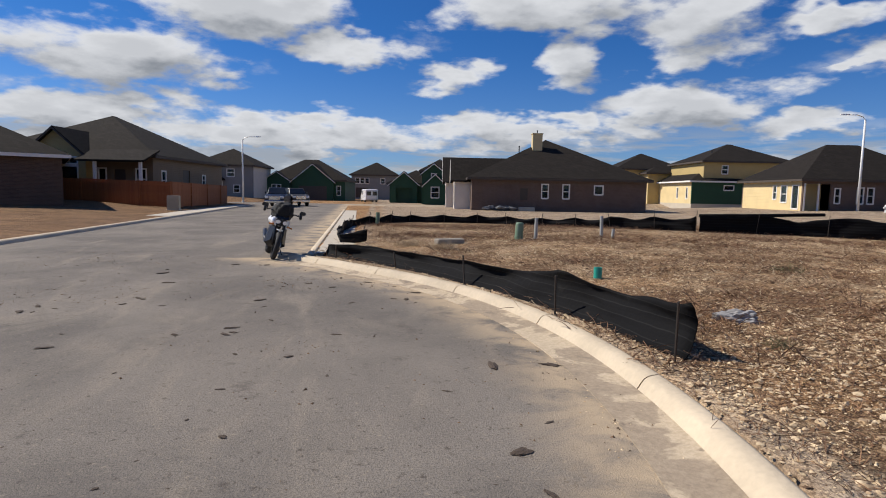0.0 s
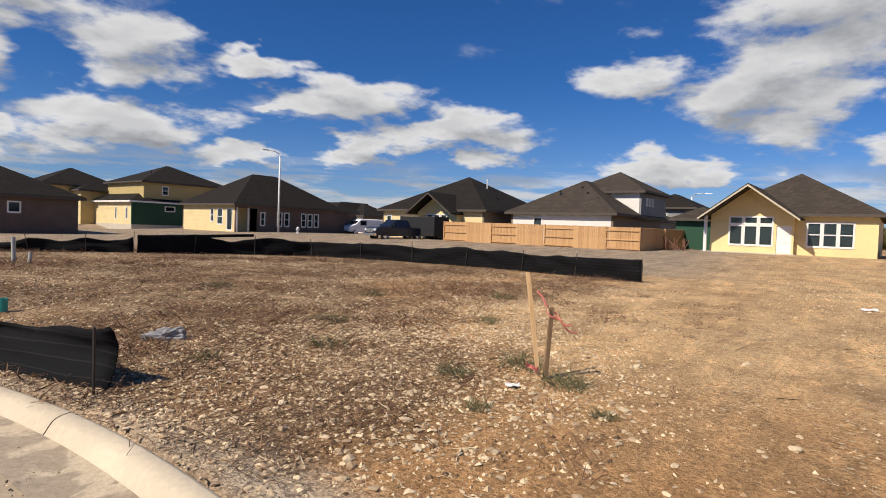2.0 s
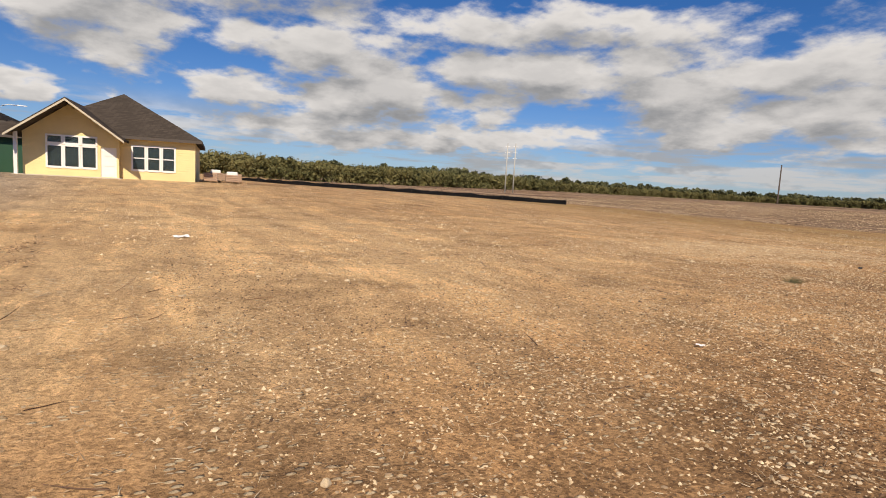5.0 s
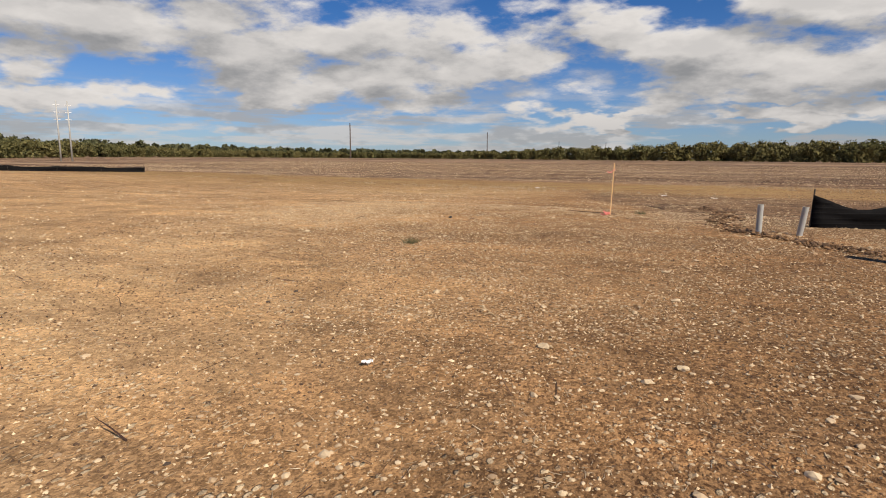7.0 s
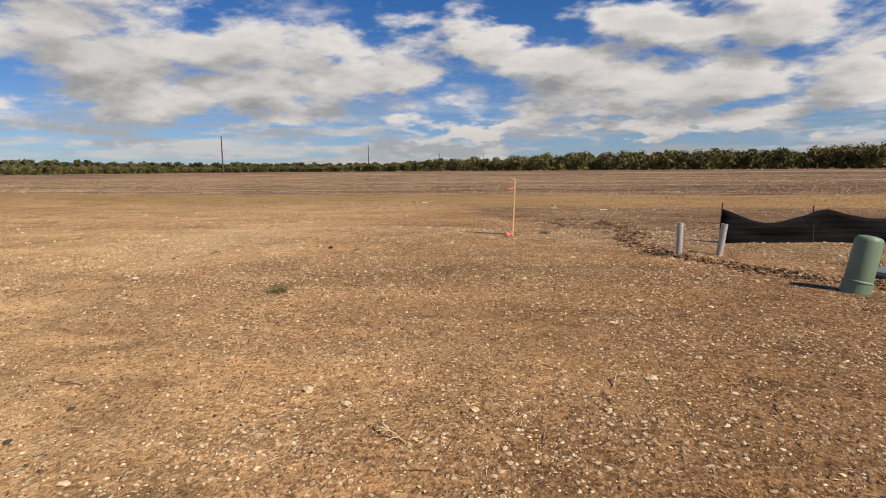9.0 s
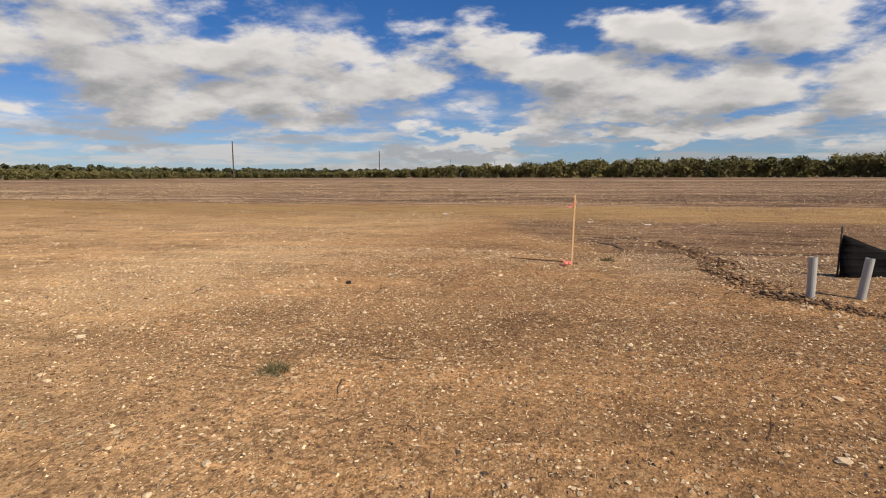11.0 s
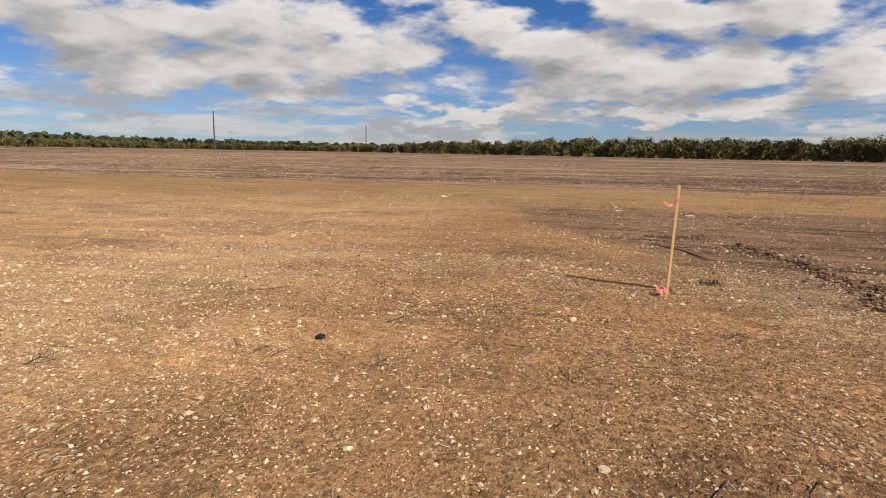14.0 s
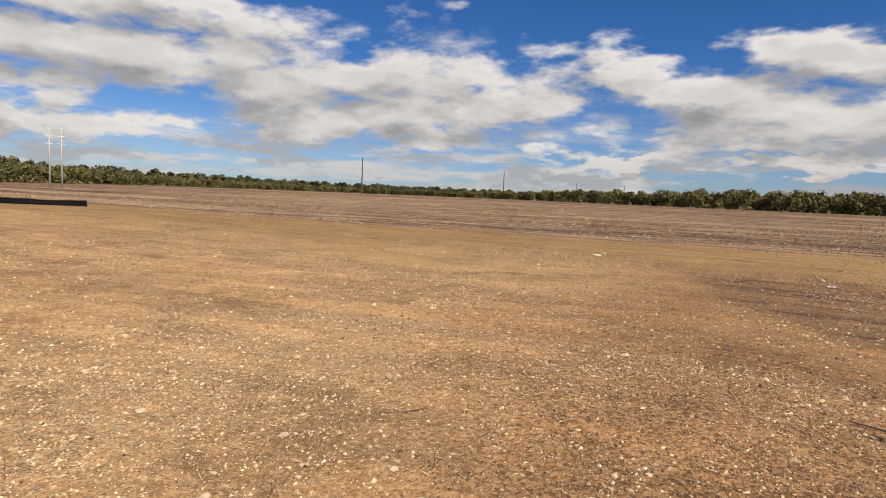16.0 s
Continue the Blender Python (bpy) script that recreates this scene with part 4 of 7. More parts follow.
box(bm, 4.4, 5.9, -0.9, -0.02, -0.4, 0.12)
part("step", bm, SLAB, h, bevel=0.02)

# yellow ranch house behind the street lamp, with a corner porch
h = house(37.6, 48.0, "single-storey yellow house, shaded sides coloured brown, with dark hip roof", z=0.0)
# dark brick on all but the sunlit west wall stands in for shade
block(h, 0, 14.5, 0, 11.2, 0.1, 3.2, [BRICK_TAN, BRICK_TAN, BRICK_TAN, YELLOW_PALE],
      {"s": [(0.25, 2.7, 0.3, 2.85, None), (3.05, 3.65, 1.0, 2.5, 1), (5.2, 5.9, 1.0, 2.6, 1), (6.2, 6.9, 1.0, 2.6, 1), (8.6, 9.3, 1.0, 2.6, 1), (9.55, 10.25, 1.0, 2.6, 1), (10.5, 11.2, 1.0, 2.6, 1)],
       "w": [(6.2, 6.9, 1.3, 2.75, 1), (7.6, 8.7, 1.0, 2.75, 1), (9.5, 10.6, 0.4, 2.75, 0)]}, pitch=0.63)
block(h, 14.4, 17.6, 0.3, 9.0, 0.1, 3.0, BRICK_TAN, pitch=0.63)
pipe_vent(h, 5.5, 7.0, 6.2, 0.5)
pipe_vent(h, 4.2, 3.6, 5.4, 0.4)
bm = bmesh.new()
box(bm, 0.21, 3.0, 1.9, 2.0, 0.0, 2.9)
part("porch_back", bm, YELLOW_PALE, h)
_, porch_put = side_map("s", 0, 14.5, 1.86, 11.2)
door(h, porch_put, 1.6, 2.5, 0.35, 2.4, DOOR_DARK)
window(h, porch_put, 0.5, 1.3, 0.9, 2.4)
for px in (0.1, 1.45):
    bm = bmesh.new()
    box(bm, px, px + 0.14, -0.06, 0.08, 0.1, 2.9)
    part("porch_post", bm, TRIM, h)

# two-storey house with green sheathing
h = house(39.2, 70.5, "two-storey unfinished house, yellow siding and green sheathing")
block(h, 0, 13.5, 0, 13, 0.3, 3.55, [GREEN_WRAP, OCHRE, OCHRE, YELLOW_PALE], {"s": [(4.3, 5.7, 2.4, 3.1, 0)], "w": [(8.0, 8.6, 1.2, 2.8, 1), (11.2, 11.8, 1.2, 2.8, 1)]}, trim=TRIM)
block(h, 1.6, 13.3, 0.3, 11.5, 3.5, 6.25, OCHRE, {"s": [(2.4, 3.3, 4.6, 5.8, 1), (9.4, 10.3, 4.6, 5.8, 1)]}, pitch=0.45)
bm = bmesh.new()
box(bm, -0.03, 13.53, -0.04, 13.04, -0.6, 0.55)
part("foundation", bm, SLAB, h)
for vx, vy in ((4.0, 3.5), (9.0, 3.2), (11.0, 5.5)):
    pipe_vent(h, vx, vy, 7.6, 0.35, 0.08)
h = house(35.3, 85.7, "two-storey ochre house with brown roof, farther off")
block(h, 0, 10.4, 0, 10, 0.2, 5.7, [OCHRE, OCHRE, OCHRE, YELLOW_PALE], {"s": [(1.5, 2.4, 3.9, 5.1, 1), (6.0, 6.9, 3.9, 5.1, 1)]})
block(h, 3.8, 9.5, -3.0, -0.1, 0.2, 5.0, [OCHRE, OCHRE, OCHRE, YELLOW_PALE])
bm = bmesh.new()
box(bm, 0.1, 10.3, -0.05, -0.005, 0.2, 3.0)
part("sheathing", bm, GREEN_WRAP, h)

# gabled house beside the parked pickup
h = house(45.0, 22.0, "single-storey house with ochre gabled porch and brown roof")
# shade is put into the south, east and north wall colour; sunlit west stays pale
block(h, 0, 13, 0, 13.2, 0.2, 3.2, [TAN_SHADED, TAN_SHADED, TAN_SHADED, YELLOW_PALE], {"w": [(0.6, 1.3, 1.2, 2.7, 1)]}, pitch=0.55)
gable(h, "w", 5.4, 10.4, 6.0, 0.5, 3.0, 1.75, 0.2, YELLOW, bounds=(0, 13, 0, 13.2), trim=FASCIA, reach=1.5,
      holes=[(1.2, 2.0, 0.8, 2.1, 0), (2.1, 2.9, 0.8, 2.1, 0), (3.0, 3.8, 0.8, 2.1, 0), (1.2, 2.0, 2.2, 2.8, 0), (2.1, 2.9, 2.2, 2.8, 0), (3.0, 3.8, 2.2, 2.8, 0)])
pipe_vent(h, 6.5, 4.2, 6.0, 0.8, 0.07, GALVANISED)
pipe_vent(h, 5.0, 2.0, 4.6, 0.3, 0.12)

# tan house behind the new fence, with an upper storey
h = house(45.6, 10.1, "brown-roofed house with cream walls and a second storey")
# cream only on the sunlit west; the other walls have shade in their colour
block(h, 0, 12, 0, 10.0, 0.2, 3.1, [TAN_SHADED, TAN_SHADED, TAN_SHADED, WHITE_WALL], {"w": [(2.4, 3.3, 0.7, 2.75, 1)]}, roof=SHINGLE_WARM, pitch=0.6)
block(h, 5.6, 12.5, -0.3, 6.6, 2.9, 5.4, [GREY_SIDING, TAN_SHADED, TAN_SHADED, WHITE_WALL], {"s": [(1.2, 1.7, 4.2, 4.9, 0), (2.0, 2.5, 4.2, 4.9, 0), (2.8, 3.3, 4.2, 4.9, 0)]}, roof=SHINGLE_WARM, pitch=0.55)
block(h, 12.0, 21.0, 1.0, 6.5, 0.2, 3.0, [GREY_SIDING, TAN_SHADED, TAN_SHADED, TAN_SHADED], roof=SHINGLE_WARM)
for vx, vy, vz in ((3.6, 4.6, 5.4), (2.4, 6.2, 4.9), (2.6, 3.6, 4.8), (1.8, 2.2, 4.2)):
    pipe_vent(h, vx, vy, vz, 0.35, 0.07)

# half-built house in the gap, grey and green
h = house(66.0, 7.0, "grey and green two-storey house under construction")
block(h, 0, 8, 0, 6, 0.3, 4.7, [GREEN_WRAP, GREY_SIDING, GREY_SIDING, GREY_SIDING], {"w": [(2.0, 3.2, 3.0, 4.2, 1)]})

# yellow house at the end of the dirt track
h = house(45.1, -7.7, "bright yellow single-storey house with gabled porch", z=0.0)
block(h, 0, 13, 0, 10.4, 0.35, 3.25, YELLOW, {"w": [(6.3, 7.2, 1.0, 2.75, 1), (7.25, 8.15, 1.0, 2.75, 1), (8.2, 9.1, 1.0, 2.75, 1)]}, roof=SHINGLE_WARM, pitch=0.6)
gable(h, "w", 0.05, 5.6, 6.0, 0.55, 3.2, 2.05, 0.35, YELLOW, roof=SHINGLE_WARM, trim=plain("cream_trim", (0.52, 0.45, 0.33), 0.7), bounds=(0, 13, 0, 10.4), over=0.55, reach=1.8,
      holes=[(1.3, 2.25, 0.95, 2.45, 0), (2.3, 3.25, 0.95, 2.45, 0), (3.3, 4.25, 0.95, 2.45, 0), (1.3, 2.25, 2.52, 3.1, 0), (2.3, 3.25, 2.52, 3.1, 0), (3.3, 4.25, 2.52, 3.1, 0), (4.45, 5.4, 0.45, 2.45, TRIM)])
block(h, 3.0, 8.0, 10.6, 14.0, 0.35, 2.9, GREEN_WRAP, roof=SHINGLE_WARM, pitch=0.5)
bm = bmesh.new()
box(bm, -1.3, -1.1, 10.45, 10.65, 0.2, 3.1)
part("porch_post", bm, TRIM, h)
bm = bmesh.new()
box(bm, -1.6, -0.56, 4.6, 10.7, 0.0, 0.42)
part("porch_slab", bm, SLAB, h, bevel=0.02)
bm = bmesh.new()
box(bm, -0.04, 12.9, -0.04, 10.3, -0.1, 0.33)
part("foundation", bm, SLAB, h)

# left side of the street
h = house(-34.96, 28.93, "brick house with low dark hip roof", turn=28)
block(h, 0, 14, 0, 12, 0.0, 3.1, BRICK_GREY, {"s": [(9.0, 10.2, 1.2, 2.6, 1)]}, trim=TRIM)
h = house(-34.8, 47.2, "tan house with yellow gable and deep porch, behind a fence")
block(h, 0, 14, 0, 14.5, 0.2, 3.75, TAN_SHADED, {"s": [(9.6, 10.3, 0.6, 2.8, 1), (10.9, 11.8, 0.5, 2.7, DOOR_DARK), (12.6, 13.5, 1.1, 2.8, 1)], "e": [(1.4, 2.2, 1.1, 2.7, 1), (5.4, 6.8, 0.6, 2.9, DOOR_DARK), (9.5, 10.3, 1.6, 2.6, 1)]}, pitch=0.52)
gable(h, "s", 4.6, 9.2, 6.0, 0.9, 3.75, 2.0, 0.2, OCHRE, bounds=(0, 14, 0, 14.5), trim=FASCIA, holes=[(0.6, 1.9, 1.0, 2.9, 1), (2.2, 4.0, 0.8, 2.9, 1), (2.2, 4.0, 3.0, 3.6, 0)])
bm = bmesh.new()
slopes = [[(9.2, 0.2, 4.3), (14.5, 0.2, 4.3), (14.5, -2.4, 3.35), (9.2, -2.4, 3.35)], [(9.2, 0.2, 4.15), (14.5, 0.2, 4.15), (14.5, -2.4, 3.2), (9.2, -2.4, 3.2)]]
loft(bm, slopes)
part("porch_roof", bm, SHINGLE, h)
for px in (10.6, 14.1):
    bm = bmesh.new()
    box(bm, px - 0.1, px + 0.1, -2.2, -2.0, 0.0, 3.3)
    part("porch_post", bm, TRIM, h)
h = house(-30.6, 88.5, "grey two-storey house beside a street lamp")
block(h, 0, 9.0, 0, 9, -0.2, 4.9, [GREY_SIDING, WHITE_WALL, TAN_SHADED, TAN_SHADED], {"s": [(5.0, 6.2, 3.2, 4.4, 1), (2.0, 3.0, 3.2, 4.4, 1), (6.0, 7.0, 0.8, 2.0, 1)]}, pitch=0.55)
gable(h, "s", 1.2, 4.4, 3.0, 0.6, 2.9, 1.3, -0.2, WHITE_WALL, bounds=(0, 9, 0, 9), trim=FASCIA, holes=[(0.8, 2.2, 0.4, 2.2, DOOR_DARK)])
h = house(-21.5, 95.0, "unfinished green-sheathed house with white-edged gables")
block(h, 0, 13.4, 0, 11, -0.4, 3.0, GREEN_WRAP, {"s": [(1.4, 2.2, 0.7, 2.3, 1), (2.2, 3.0, 0.7, 2.3, 1), (12.0, 12.7, 0.6, 2.2, 1)]}, pitch=0.6)
gable(h, "s", 4.9, 11.6, 6.0, 0.7, 2.9, 2.7, -0.4, GREEN_WRAP, bounds=(0, 13.4, 0, 11), holes=[(1.0, 5.6, -0.3, 2.1, DOOR_DARK)])
gable(h, "s", 0.2, 4.4, 4.0, 0.5, 2.9, 1.4, -0.4, GREEN_WRAP, bounds=(0, 13.4, 0, 11), holes=[(1.2, 2.0, 0.7, 2.3, 1), (2.0, 2.8, 0.7, 2.3, 1)])
h = house(-8.2, 119.0, "grey and white two-storey house at the street's end")
block(h, 0, 9.4, 0, 9, 0.0, 4.8, [GREY_SIDING, GREY_SIDING, TAN_SHADED, WHITE_WALL], {"s": [(0.8, 1.7, 3.0, 4.2, 1), (1.8, 2.7, 3.0, 4.2, 1), (2.8, 3.7, 3.0, 4.2, 1), (6.0, 7.0, 3.0, 4.2, 1), (0.9, 3.4, 0.1, 2.2, DOOR_DARK)]}, pitch=0.55)
h = house(-1.1, 84.0, "low green-sheathed house with a white-edged gable")
block(h, 0, 7.6, 0, 8, -0.3, 2.6, GREEN_WRAP)
gable(h, "s", 0.2, 4.2, 5.0, 0.8, 2.6, 1.7, -0.3, GREEN_WRAP, bounds=(0, 7.6, 0, 8), holes=[(0.8, 3.2, -0.2, 2.0, None)])
h = house(3.4, 79.5, "green-sheathed two-storey house with an arched window")
block(h, 0, 5.0, 0, 7, -0.3, 4.4, GREEN_WRAP, {"w": [(3.0, 4.0, 2.9, 4.0, 1)]}, pitch=0.6)
gable(h, "s", 0.4, 3.4, 4.0, 0.7, 2.5, 1.4, -0.3, GREEN_WRAP, bounds=(0, 5, 0, 7), holes=[(0.9, 2.1, 0.6, 2.2, 1)])
gable(h, "s", 0.2, 3.2, 4.0, 0.5, 4.2, 1.2, 3.2, GREEN_WRAP, bounds=(0, 5, 0, 7), holes=[(1.1, 1.9, 3.3, 4.1, 0)])

# houses beyond
h = house(66.0, 54.0, "small green-gabled house in the distance")
# pale west wall, the rest coloured as if in shade
block(h, 0, 7, 0, 8, 0.2, 3.0, [TAN_SHADED, TAN_SHADED, TAN_SHADED, WHITE_WALL])
gable(h, "w", 1.0, 6.0, 5.0, 0.6, 3.0, 2.0, 0.2, GREEN_WRAP, bounds=(0, 7, 0, 8), holes=[(0.8, 4.0, 0.3, 2.3, None)])
for hx, hy in ((80.5, 70.0), (86.0, 58.0), (92.0, 78.0)):
    h = house(hx, hy, "distant house with dark hip roof")
    block(h, 0, 9, 0, 9, 0.2, 3.3, GREY_SIDING, {"w": [(2.0, 3.0, 1.0, 2.5, 1), (5.5, 6.5, 1.0, 2.5, 1)]})


# ---- fences ----
def board_mesh(height, mat):
    bm = bmesh.new()
    w, t, e = 0.0675, 0.009, 0.025
    outline = [(-w, 0), (w, 0), (w, height - e), (w - e, height), (-w + e, height), (-w, height - e)]
    loft(bm, [[(x, y, z) for x, z in outline] for y in (-t, t)])
    finish(bm)
    data = bpy.data.meshes.new("board")
    bm.to_mesh(data)
    bm.free()
    data.materials.append(mat)
    return data


def timber_fence(p0, p1, panels, first_rails, mat, label, z0, z1, height=1.83):
    """Boards on rails and posts. On every other panel the rails face the viewer's side (local -y)."""
    a, b = Vector((*p0, 0)), Vector((*p1, 0))
    length = (b - a).length
    turn = math.degrees(math.atan2(b.y - a.y, b.x - a.x))
    f = thing("timber_fence", pose(a.x, a.y, 0, 0, 0, turn), label, "fence", group="timber fences")
    data = board_mesh(height, mat)
    n = int(length / 0.14)
    width = length / panels
    for k in range(n):
        x = (k + 0.5) * length / n
        z = z0 + (z1 - z0) * x / length
        rails = (int(x / width) % 2 == 0) == first_rails
        shared("board", data, f, pose(x, 0.05 if rails else -0.05, z + random.uniform(-0.012, 0.012), 0, random.uniform(-0.4, 0.4), 0))
    for k in range(panels):
        bm = bmesh.new()
        x0, x1 = k * width, (k + 1) * width
        for i, hgt in enumerate((0.28, 0.92, 1.58)):
            za, zb = z0 + (z1 - z0) * x0 / length + hgt, z0 + (z1 - z0) * x1 / length + hgt
            bm2 = bmesh.new()
            loft(bm2, [[(x, y, z + dz) for y, dz in ((-0.036, -0.045), (0.036, -0.045), (0.036, 0.045), (-0.036, 0.045))] for x, z in ((x0, za), (x1, zb))])
            part("rail", bm2, mat, f)
        bm.free()
    for k in range(panels + 1):
        bm = bmesh.new()
        x = k * width
        z = z0 + (z1 - z0) * x / length
        box(bm, x - 0.045, x + 0.045, -0.043, 0.043, z - 0.2, z + height + 0.02)
        part("post", bm, mat, f)
    return f


timber_fence((40.7, 23.7), (38.8, 6.3), 7, True, CEDAR, "new cedar board fence with alternating panels", 0.2, 0.1)
timber_fence((38.9, 6.3), (55.0, 4.5), 6, False, CEDAR, "new cedar side fence beside a brown-roofed house", 0.1, 0.2)
timber_fence((-27.5, 43.8), (-17.9, 40.6), 4, False, CEDAR_RED, "red-stained board fence round a back yard", 0.1, -0.1)
timber_fence((-17.85, 40.7), (-18.3, 58.0), 7, False, CEDAR_RED, "red-stained board fence along the street", -0.1, -0.2)


def silt_fence(points, height, label, lean=0.0, sag=0.12, post_step=2.2, slump=0.0, seed=1, posts=True, first=None, post_gap=-0.03, post_lean=0.9, hollow=0.0, post_rise=(0.02, 0.16)):
    """Black fabric hung on steel posts along a line on the ground; the top edge sags between the posts."""
    rnd = random.Random(seed)
    f = thing("silt_fence", Matrix(), label, "silt fence", group="silt fences")
    line = [Vector((*p, 0)) for p in points]
    samples, s = [], 0.0
    for a, b in zip(line, line[1:]):
        d = (b - a)
        n = max(2, int(d.length / 0.2))
        for k in range(n):
            samples.append((a + d * (k / n), d.normalized(), s + d.length * k / n))
        s += d.length
    samples.append((line[-1], (line[-1] - line[-2]).normalized(), s))
    verts, faces = [], []
    rows = 9
    for i, (p, d, at) in enumerate(samples):
        out = Vector((d.y, -d.x, 0))
        base = float(ground_z(p.x, p.y))
        tall = height if first is None else first + (height - first) * min(at / 7, 1)
        phase = (at % post_step) / post_step
        low = math.sin(math.pi * phase)
        top = tall * (1 - sag * low - 0.22 * noise.noise((at * 0.55, seed, 0)) - 0.08 * noise.noise((at * 1.9, seed, 5)) - slump * (0.4 + 0.6 * noise.noise((at * 0.25, seed, 3))))
        for r in range(rows):
            t = r / (rows - 1)
            push = lean * t * t + hollow * math.sin(math.pi * min(t * 0.92, 1)) * (0.8 + 0.5 * noise.noise((at * 0.8, 2, seed))) + 0.12 * math.sin(math.pi * t) * noise.noise((at * 1.1, t * 2, seed)) + 0.035 * noise.noise((at * 3.2, t * 4, seed)) + slump * 0.55 * t * t * low
            verts.append(p + out * push + Vector((0, 0, base - 0.06 + (top + 0.06) * t + slump * 0.2 * math.sin(math.pi * t))))
    for i in range(len(samples) - 1):
        for r in range(rows - 1):
            faces.append((i * rows + r, (i + 1) * rows + r, (i + 1) * rows + r + 1, i * rows + r + 1))
    data = bpy.data.meshes.new("fabric")
    data.from_pydata([tuple(v) for v in verts], [], faces)
    data.materials.append(FABRIC)
    data.shade_smooth()
    cloth = new("fabric", data)
    cloth.parent = f
    thick = cloth.modifiers.new("thickness", "SOLIDIFY")
    thick.thickness = 0.008
    if posts:
        k = 0.0
        while k <= s + 0.05:
            p, d, _ = min(samples, key=lambda q: abs(q[2] - k))
            out = Vector((d.y, -d.x, 0))
            base = float(ground_z(p.x, p.y))
            tilt = out * (lean * post_lean + rnd.uniform(-0.06, 0.06)) + d * rnd.uniform(-0.12, 0.12)
            bm = bmesh.new()
            foot = p + out * post_gap + Vector((0, 0, base - 0.15))
            tip = p + out * min(post_gap * 2, 0) + tilt + Vector((0, 0, base + (height if first is None else first + (height - first) * min(k / 7, 1)) + rnd.uniform(*post_rise)))
            tube(bm, [foot, tip], 0.014, 6)
            part("post", bm, STEEL_POST, f)
            k += post_step
    return f


near_line = [(BEND[0] + (BEND[2] + 0.62) * math.cos(t), BEND[1] + (BEND[2] + 0.62) * math.sin(t)) for t in np.linspace(radians(7.6), radians(42.5), 12)]
silt_fence(near_line, 0.40, "sagging black silt fence behind the kerb", lean=0.04, sag=0.16, post_step=2.3, slump=0.30, seed=4, first=0.62, post_gap=-0.06, post_lean=0.5, hollow=0.20, post_rise=(-0.10, 0.05))
silt_fence([(16.1, 0.9), (17.6, 5.2), (17.9, 9.0), (17.7, 12.5), (16.7, 16.2), (13.7, 18.35), (10.0, 18.9)], 0.74,
           "black silt fence along the empty lot", lean=-0.05, sag=0.07, post_step=2.6, seed=9)
silt_fence([(9.9, 18.95), (6.5, 21.5), (2.5, 25.0), (-1.5, 26.0), (-4.2, 22.5), (-4.45, 17.0), (-4.2, 14.2), (-3.4, 13.8)], 0.46,
           "slumped black silt fence at the back of the lot", lean=-0.1, sag=0.25, post_step=1.7, slump=0.3, seed=29, first=0.74)
silt_fence([(-1.75, -18.9), (-3.6, -19.4), (-5.0, -19.7), (-9.0, -20.6), (-16.0, -22.0)], 0.66, "black silt fence sagging between posts", lean=0.04, sag=0.28, post_step=2.0, seed=13)
silt_fence([(41.0, -39.0), (47.0, -33.0), (53.0, -26.0), (60.0, -17.5), (74.0, -15.0)], 0.42, "low black silt fence at the field's edge", sag=0.2, post_step=3.0, seed=17)


# ---- street furniture and utilities ----
def street_lamp(x, y, z, height, arm_dir, label):
    lamp = thing("street_lamp", pose(x, y, z), label, "street lamp", group="street lamps")
    bm = bmesh.new()
    tube(bm, [(0, 0, -0.2), (0, 0, height - 0.3)], [0.13, 0.085], 12)
    part("pole", bm, GALVANISED, lamp, smooth=True)
    bm = bmesh.new()
    lathe(bm, [(0.0, 0.16), (0.15, 0.15), (0.19, 0.02), (0.2, 0.0), (0.0, 0.0)], sides=12)
    part("base_cover", bm, GALVANISED, lamp)
    ax, ay = arm_dir
    bm = bmesh.new()
    tube(bm, [(0, 0, height - 0.35), (ax * 0.25, ay * 0.25, height - 0.05), (ax * 0.8, ay * 0.8, height + 0.12), (ax * 1.7, ay * 1.7, height + 0.12)], 0.05, 8)
    part("arm", bm, GALVANISED, lamp, smooth=True)
    bm = bmesh.new()
    side = Vector((-ay, ax, 0))
    a = Vector((ax, ay, 0))
    loft(bm, [[a * d + side * (w * s) + Vector((0, 0, height + 0.12 + h)) for s, h in ((-1, -0.04), (1, -0.04), (0.8, 0.06), (-0.8, 0.06))] for d, w in ((1.55, 0.07), (1.8, 0.16), (2.25, 0.14), (2.4, 0.06))])
    part("lamp_head", bm, GALVANISED, lamp)


street_lamp(42.0, 46.3, 0.15, 9.0, (-0.99, 0.11), "tall pale steel street lamp with a curved arm")
street_lamp(-20.4, 75.0, -0.3, 8.3, (0.99, -0.1), "pale steel street lamp beside a grey house")
street_lamp(75.0, 8.6, 0.3, 6.6, (0.3, -0.95), "pale street lamp behind the houses")


def pipe(x, y, h, r, mat, label, lean=(0, 0), name="conduit_stub", category="pipe"):
    z = float(ground_z(x, y))
    ob = thing(name, pose(x, y, z), label, category, group="conduit stubs")
    bm = bmesh.new()
    a, b = Vector((0, 0, -0.1)), Vector((lean[0], lean[1], h))
    n = 16
    outer = tube(bm, [a, b], r, n, cap=False)
    inner = tube(bm, [b - (b - a) * 0.3, b], r * 0.84, n, cap=False)
    for k in range(n):
        bm.faces.new((outer[1][k], outer[1][(k + 1) % n], inner[1][(k + 1) % n], inner[1][k]))
    bm.faces.new(inner[0])
    part("tube", bm, mat, ob, smooth=False)
    return ob


pipe(-0.6, -16.82, 0.53, 0.05, PVC_GREY, "grey plastic conduit stub standing in the soil", (0.0, 0.0))
pipe(-1.28, -17.14, 0.52, 0.052, PVC_GREY, "leaning grey plastic conduit stub in the soil", (-0.07, 0.02))
